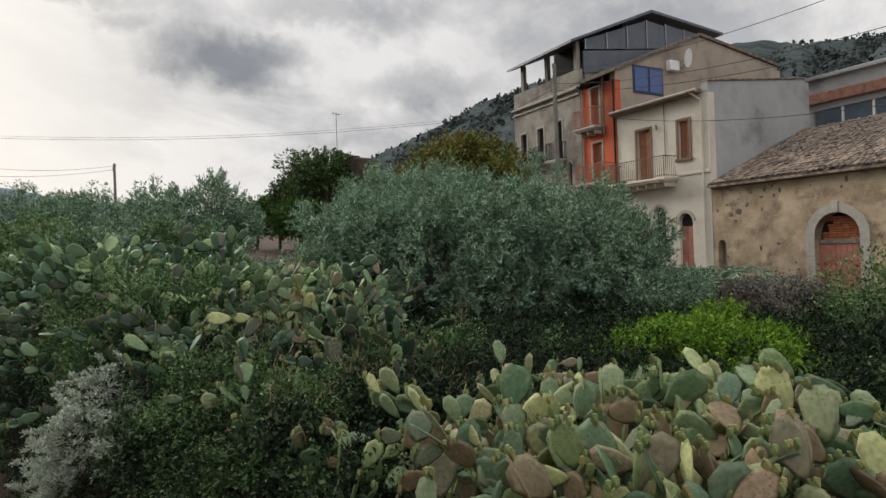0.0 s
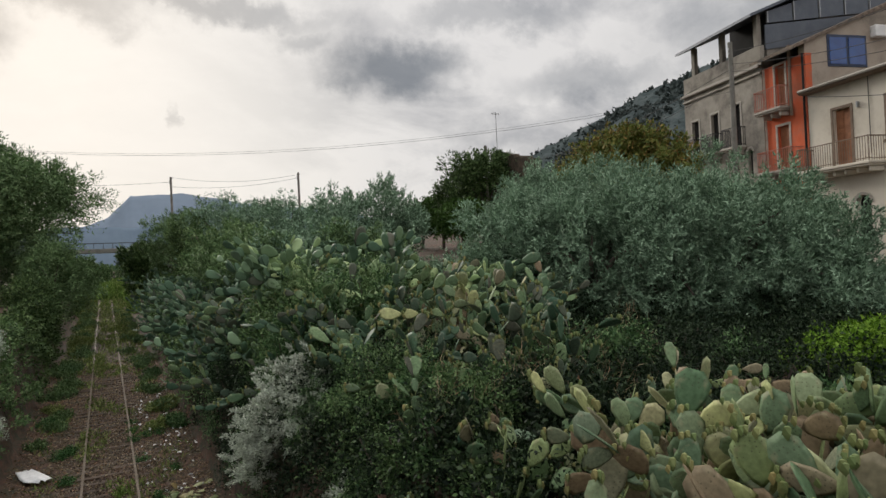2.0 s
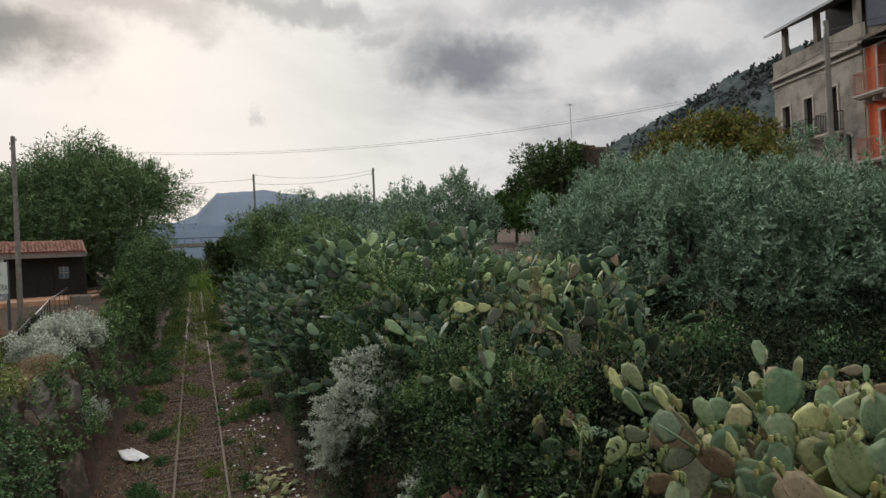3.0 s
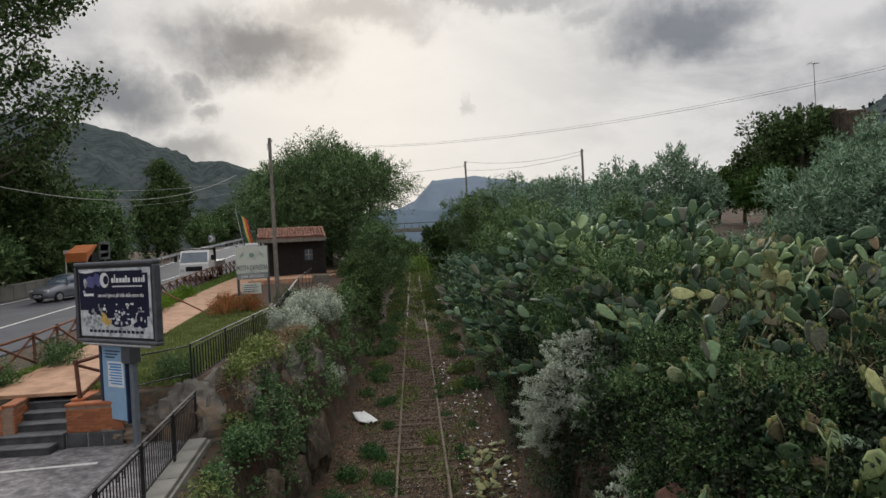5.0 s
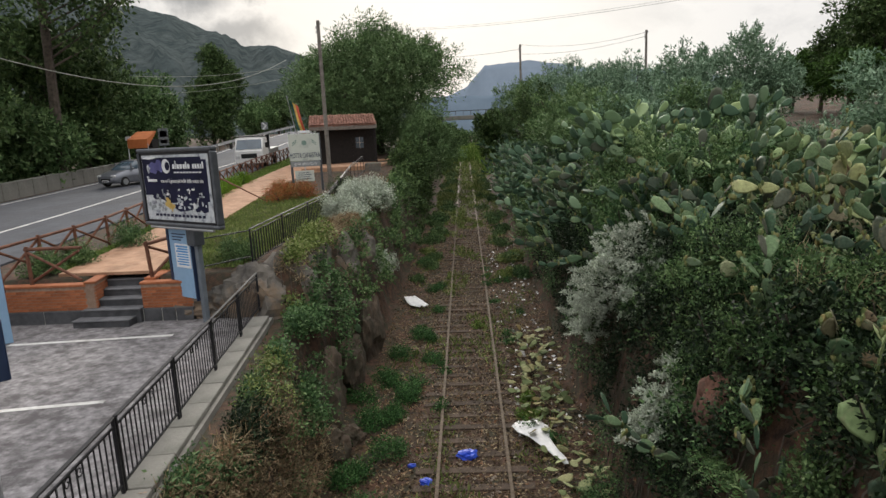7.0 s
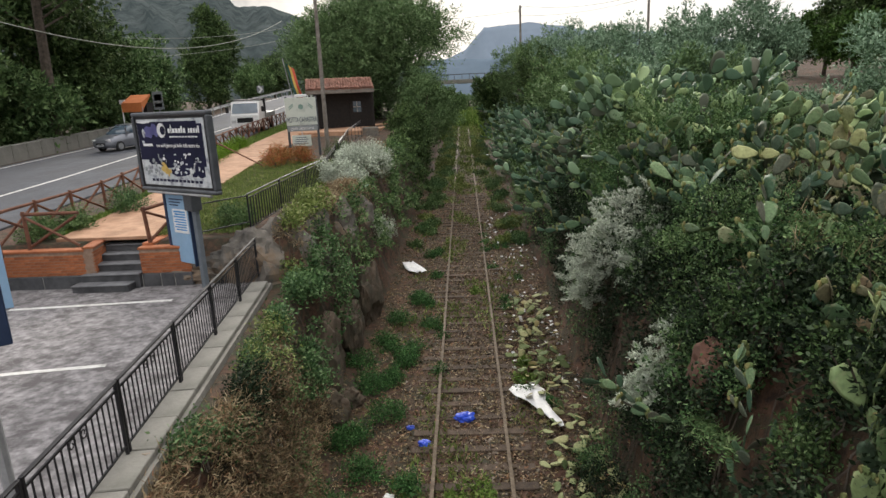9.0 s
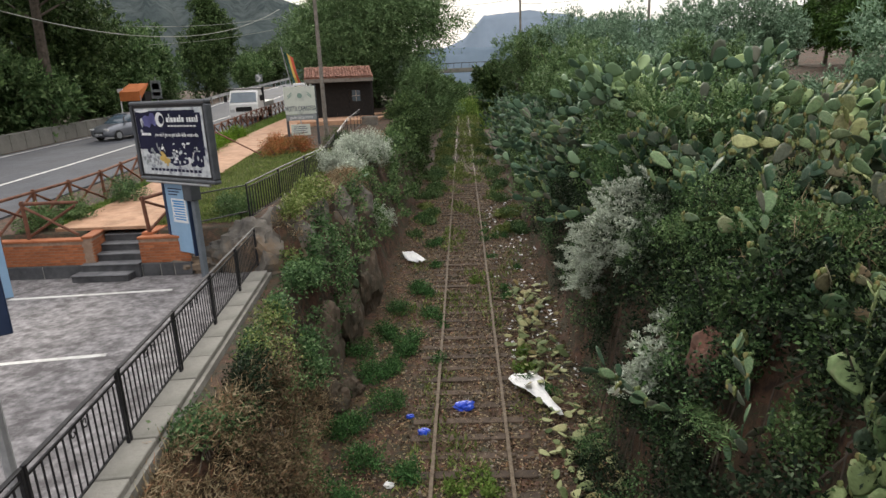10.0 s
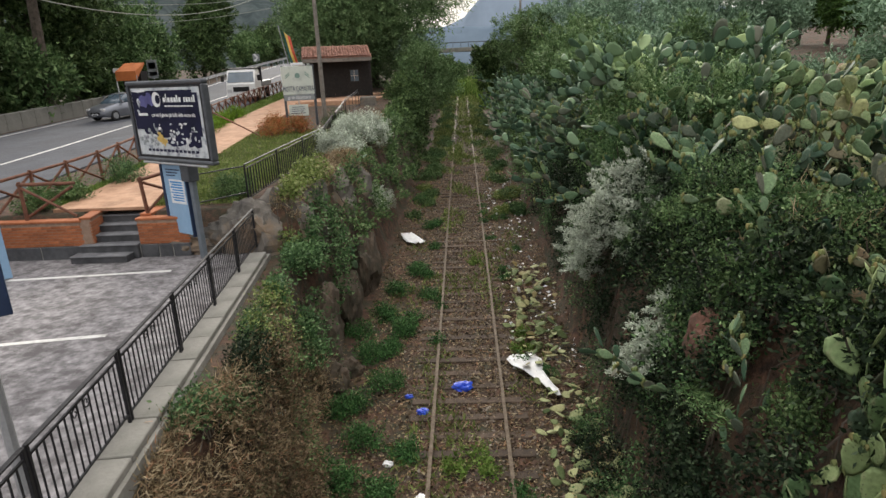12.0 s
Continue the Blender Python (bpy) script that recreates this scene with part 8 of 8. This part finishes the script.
car(Matrix.Translation((-21.2, 38.3, road_z(38.3))) @ Matrix.Rotation(math.atan2(-0.93, -0.36), 4, "Z") @ Matrix.Rotation(0.04, 4, "Y"), "silver-grey hatchback parked on the road")
car2 = group_at("van", Matrix.Translation((-16.75, 48.5, road_z(48.5))) @ Matrix.Rotation(math.atan2(-0.99, 0.1), 4, "Z") @ Matrix.Rotation(0.04, 4, "Y") @ Matrix.Diagonal((1.2, 1.2, 1.15, 1)), "white cab-over light truck standing on the road", "truck")
part("cab", loft([(-0.2, 0.92, 0.35, 1.95, 0.12), (0.0, 0.95, 0.3, 2.02, 0.12), (0.9, 0.95, 0.3, 2.0, 0.12), (1.35, 0.93, 0.3, 1.25, 0.1), (1.45, 0.9, 0.35, 1.1, 0.08)]), M["white"], car2, smooth=False)
part("windscreen", prism([(-0.82, 0), (0.82, 0), (0.76, 0.72), (-0.76, 0.72)], 0.0, 0.03), M["glass"], car2).matrix_local = Matrix.Translation((1.37, 0, 1.23)) @ Matrix.Rotation(radians(-30), 4, "Y")
part("bed", boxed(-3.2, -0.25, -0.98, 0.98, 0.75, 1.15, bev=0.02), M["galv"], car2)
part("chassis", boxed(-3.1, 1.2, -0.5, 0.5, 0.4, 0.75), M["dark"], car2)
part("rack", boxed(-0.4, -0.3, -0.98, 0.98, 1.15, 2.12, bev=0.01), M["iron"], car2)
part("roof_rack", boxed(-0.3, 0.9, -0.9, 0.9, 2.05, 2.1, bev=0.01), M["iron"], car2)
for y in (-0.72, 0.72):
    part("headlight", boxed(1.42, 1.47, y - 0.14, y + 0.14, 0.62, 0.82, bev=0.02), M["lamp_glass"], car2)
    part("mirror", boxed(1.2, 1.3, math.copysign(1.12, y) - 0.09, math.copysign(1.12, y) + 0.09, 1.3, 1.65, bev=0.02), M["dark"], car2)
    for x in (0.75, -2.3):
        wheel(car2, x, math.copysign(0.82, y), 0.34)
part("grille", boxed(1.44, 1.48, -0.5, 0.5, 0.65, 0.95, bev=0.01), M["dark"], car2)

# ---- trees of the left side ----
tree("willow", -8.0, 58, road_z(58) - 0.5, 17.6 - road_z(58) + 0.5, (8.6, 6.0, 6.6), M["willow"], "huge round dark green tree behind the hut", clumps=4200, per=34, size=0.3, wide=0.3, trunk_r=0.4, low=-0.9, spread=0.42, shell=0.6, lump=0.4, blobs=44, twig=1.3, up=0.0)
tree("willow", -3.2, 52, 3.2, 6.2, (2.6, 2.6, 3.2), M["willow"], "dark green tree leaning over the line", clumps=900, per=26, size=0.26, wide=0.3, trunk_r=0.2, low=-0.95, spread=0.45, shell=0.5)
tree("willow", -3.9, 44, 2.6, 4.4, (1.5, 2.0, 2.2), M["dark_tree"], "dark bush at the hut's corner", clumps=500, per=24, size=0.2, wide=0.4, trunk_r=0.12, low=-0.95, spread=0.35, shell=0.4)
for i, (az, d, top, rx, mm_) in enumerate(((-40, 44, 20, 4.2, "dark_tree"), (-33, 52, 18.2, 4.0, "dark_tree"), (-29.3, 54, 16.8, 3.4, "dark_tree"), (-26.3, 60, 13.4, 3.6, "shrub"), (-23, 66, 13.2, 3.6, "shrub"), (-19.2, 86, 21.0, 2.8, "dark_tree"), (-21.2, 84, 17.0, 3.2, "dark_tree"), (-16.8, 118, 16.0, 4.5, "dark_tree"), (-38, 40, 11.5, 3.2, "shrub"), (-33, 46, 10.8, 3.0, "shrub"), (-29.8, 58, 11, 3.2, "shrub"), (-18.5, 112, 14.5, 4.2, "shrub"))):
    x, y = d * math.sin(radians(az)), d * math.cos(radians(az))
    x = min(x, lerp_line(ROAD_FAR, y) - 2.0 - rx * 0.55)
    zg = road_z(y) - 0.5
    tree("roadside_tree", x, y, zg, top - zg, (rx, rx, (top - zg) * 0.5), M[mm_], "dense dark green tree beyond the road", clumps=900, per=22, size=0.38, wide=0.42, trunk_r=0.22, low=-0.97, group="trees beyond the road", spread=0.4, shell=0.45, lump=0.7, lumps=(0.18, 0.36), blobs=40, twig=0.9)
# the tall poplar at the roadside
po = group_at("poplar", Matrix.Translation((-26.6, 39.5, road_z(39) - 0.2)) @ Matrix.Diagonal((1.45, 1.45, 1.45, 1)), "tall poplar with thin bare boughs and dark loose leaves", "tree")
bm = bmesh.new()
tube(bm, (0, 0, 0), (0.3, 0, 9), 0.25, 0.16, 9)
tube(bm, (0.3, 0, 9), (0.2, 0, 17), 0.16, 0.04, 7)
part("trunk", bm, M["bark"], po, "slender grey trunk")
tips = []
rsp = random.Random(11)
for k in range(34):
    z = 5 + k * 0.36
    a = rsp.uniform(-1.3, 1.3) if k % 3 else rsp.uniform(0, 6.28)
    L = rsp.uniform(1.8, 4.4)
    q = Vector((0.3, 0, z))
    t1 = q + Vector((math.cos(a) * L * 0.6, math.sin(a) * L * 0.6, L * 0.35))
    t2 = t1 + Vector((math.cos(a) * L * 0.5, math.sin(a) * L * 0.5, L * 0.45))
    bm = bmesh.new()
    tube(bm, q, t1, 0.05, 0.03, 6)
    tube(bm, t1, t2, 0.03, 0.01, 5)
    part("bough", bm, M["bark"], po)
    tips += [t1.lerp(t2, f) for f in (0.0, 0.3, 0.6, 0.8, 1.0)] + [q.lerp(t1, 0.6)]
tp = np.array(tips)
cc = tp[rng.integers(0, len(tp), 11000)] + rng.normal(size=(11000, 3)) * 0.32
quads_mesh("crown", leaves(cc, rng.normal(size=(11000, 3)) + np.array([0, 0, -0.3]), 0.2, 0.8), M["dark_tree"], po)

# ---- right distance: fig tree, yellowing trees, ruined wall, orchard ----
for (az, d, top, rx, mm_, lab) in ((33.2, 42, 14.6, 2.6, "dark_tree", "dark green tree beside the ruined wall"), (31.5, 44, 13.2, 2.2, "dark_tree", "dark green tree beside the ruined wall"), (46.5, 32, 13.2, 2.5, "yellow", "tree with yellowing leaves"), (44.0, 33, 12.6, 2.0, "yellow", "tree with yellowing leaves"), (49, 31, 12.9, 2.2, "yellow", "tree with yellowing leaves"), (29.4, 47, 11.6, 1.7, "bright_dim", "small citrus tree on the red field"), (27.4, 47, 11.4, 1.6, "bright_dim", "small citrus tree on the red field"), (31.3, 40, 10.8, 1.6, "bright_dim", "small citrus tree on the red field")):
    x, y = d * math.sin(radians(az)), d * math.cos(radians(az))
    zg = ground_z(x, y)
    tree("tree", x, y, zg, top - zg, (rx, rx, rx * 0.9), M[mm_], lab, clumps=420, per=24, size=0.22, wide=0.5, trunk_r=0.14, low=-0.8, spread=0.3)
a, b = sky_point(34.2, 0, 44), sky_point(37.6, 0, 40)
rw2 = group_at("ruined_wall", span((a.x, a.y, 8.0), (b.x, b.y, 8.0))[0], "broken dark stone wall of a ruin", "wall")
for k in range(7):
    part("block", boxed(k * 0.8, k * 0.8 + 0.78, 0, 0.5, 0, 6.4 - 0.2 * k + random.uniform(-0.06, 0.06), bev=0.04), M["earth"], rw2)
# palm fronds and grey weeds before the houses
def palm(az, d, z, n, L, label):
    x, y = d * math.sin(radians(az)), d * math.cos(radians(az))
    e = group_at("palm", Matrix.Translation((x, y, z)), label, "palm")
    part("trunk", tubed((0, 0, -0.6), (0, 0, 0.5), 0.16, 0.14), M["bark"], e)
    for k in range(n):
        a = 2 * math.pi * k / n
        rib = [Vector((math.cos(a) * L * t, math.sin(a) * L * t, 0.5 + L * (1.1 * t - 1.0 * t * t))) for t in np.linspace(0, 1, 9)]
        c, dd = [], []
        for p0, p1 in zip(rib[:-1], rib[1:]):
            for f in (0, 0.33, 0.66):
                q = p0.lerp(p1, f)
                for s in (-1, 1):
                    c.append(q)
                    dd.append((p1 - p0).normalized() * 0.9 + Vector((-math.sin(a) * s, math.cos(a) * s, 0.15)))
        quads_mesh("frond", leaves(np.array(c), np.array(dd), 0.42, 0.12), M["olive"], e)


palm(68.5, 22.0, 5.2, 11, 1.9, "small palm with feathery fronds before the house")
palm(71.5, 20.5, 5.0, 9, 1.6, "small palm with feathery fronds before the house")
for (az, d, r, mm_) in ((72, 19, 1.1, "grey_dry"), (74.5, 17.5, 1.0, "grey_dry"), (70, 18.5, 0.9, "grey_dry"), (80.5, 15.5, 1.7, "shrub"), (78.6, 17.5, 1.2, "shrub"), (66, 20, 1.1, "olive")):
    x, y = d * math.sin(radians(az)), d * math.cos(radians(az))
    shrub("roadside_shrub", x, y, ground_z(x, y) - 0.1, (r, r, r * 1.1), M[mm_], "grey weathered shrub before the warehouse" if mm_ == "grey_dry" else "green shrub before the warehouse", clumps=260, per=22, size=0.11, wide=0.35, spread=0.2)


# ---- distance ----
def ridge(name, line, dist, material, label, base=-60.0, depth=600.0, rough=8.0, seedv=0.0):
    """A far range: its crest follows a short list of (bearing, elevation) in degrees."""
    az = np.linspace(line[0][0], line[-1][0], 160)
    bm = bmesh.new()
    rows = []
    for a in az:
        e = lerp_line(line, a)
        crest = 7.27 + dist * math.tan(radians(e))
        col = []
        for k in range(12):
            q = k / 11
            dd = dist - depth * (1 - q)
            z = base + (crest - base) * (q ** 0.75)
            z += rough * (noise.noise(Vector((a * 0.5, q * 5, seedv))) + 0.5 * noise.noise(Vector((a * 1.7, q * 11, seedv)))) * (0.35 if k == 11 else 1.0) * min(1, k / 2)
            col.append(bm.verts.new((dd * math.sin(radians(a)), dd * math.cos(radians(a)), z)))
        col.append(bm.verts.new(((dist + depth) * math.sin(radians(a)), (dist + depth) * math.cos(radians(a)), base)))
        rows.append(col)
    for r0, r1 in zip(rows[:-1], rows[1:]):
        for i in range(12):
            bm.faces.new((r0[i], r1[i], r1[i + 1], r0[i + 1]))
    return tagged(mesh_ob(name, bm, material, smooth=True), label, "mountain", kind="structure")


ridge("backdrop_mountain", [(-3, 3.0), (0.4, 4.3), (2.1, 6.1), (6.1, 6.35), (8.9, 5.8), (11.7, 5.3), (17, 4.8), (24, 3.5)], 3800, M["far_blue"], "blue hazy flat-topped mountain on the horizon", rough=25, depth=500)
ridge("backdrop_mountain", [(-8, 3.0), (-2, 3.6), (2, 3.4), (5, 3.9), (10, 3.6), (20, 3.0)], 3000, M["far_blue_dark"], "nearer ridge, dark blue with haze", rough=20, depth=400)
ridge("backdrop_hill", [(-62, 14), (-45, 13.2), (-34, 12.0), (-27.3, 11.2), (-24.6, 10.8), (-21.5, 9.4), (-19.2, 8.3), (-16.8, 8.45), (-14.4, 7.6), (-8, 5), (-2, 1.5)], 1100, M["hill"], "wooded grey-green hillside beyond the road", rough=18, depth=700, seedv=3)
ridge("backdrop_hill", [(26, 2.0), (33, 6.4), (38, 8.7), (43.4, 11.1), (47.8, 13.1), (51.8, 14.4), (60, 16.3), (70, 16.2), (73, 15.9), (75.5, 15.1), (85, 14.5), (100, 14)], 900, M["hill"], "wooded hillside rising behind the houses", rough=14, depth=600, seedv=9)


def hill_wood(name, line, dist, depth, base, n, size, label):
    """Loose tree clumps over a far hillside."""
    a = rng.uniform(line[0][0], line[-1][0], n)
    q = rng.random(n) ** 0.7
    c = []
    for az, k in zip(a, q):
        crest = 7.27 + dist * math.tan(radians(lerp_line(line, az)))
        dd = dist - depth * (1 - k)
        c.append((dd * math.sin(radians(az)), dd * math.cos(radians(az)), base + (crest - base) * k ** 0.75 - 1.0))
    c = np.repeat(np.array(c), 6, 0) + rng.normal(size=(n * 6, 3)) * size * 0.35
    tagged(quads_mesh(name, leaves(c, rng.normal(size=(n * 6, 3)) + np.array([0, 0, 0.5]), size, 0.9), M["hill_wood"]), label, "wood", kind="stuff")


hill_wood("far_wood", [(26, 2.0), (33, 6.4), (38, 8.7), (43.4, 11.1), (47.8, 13.1), (51.8, 14.4), (60, 16.3), (75, 15.2), (85, 14.5)], 900, 600, -60, 4200, 5.0, "scattered dark trees on the hillside")
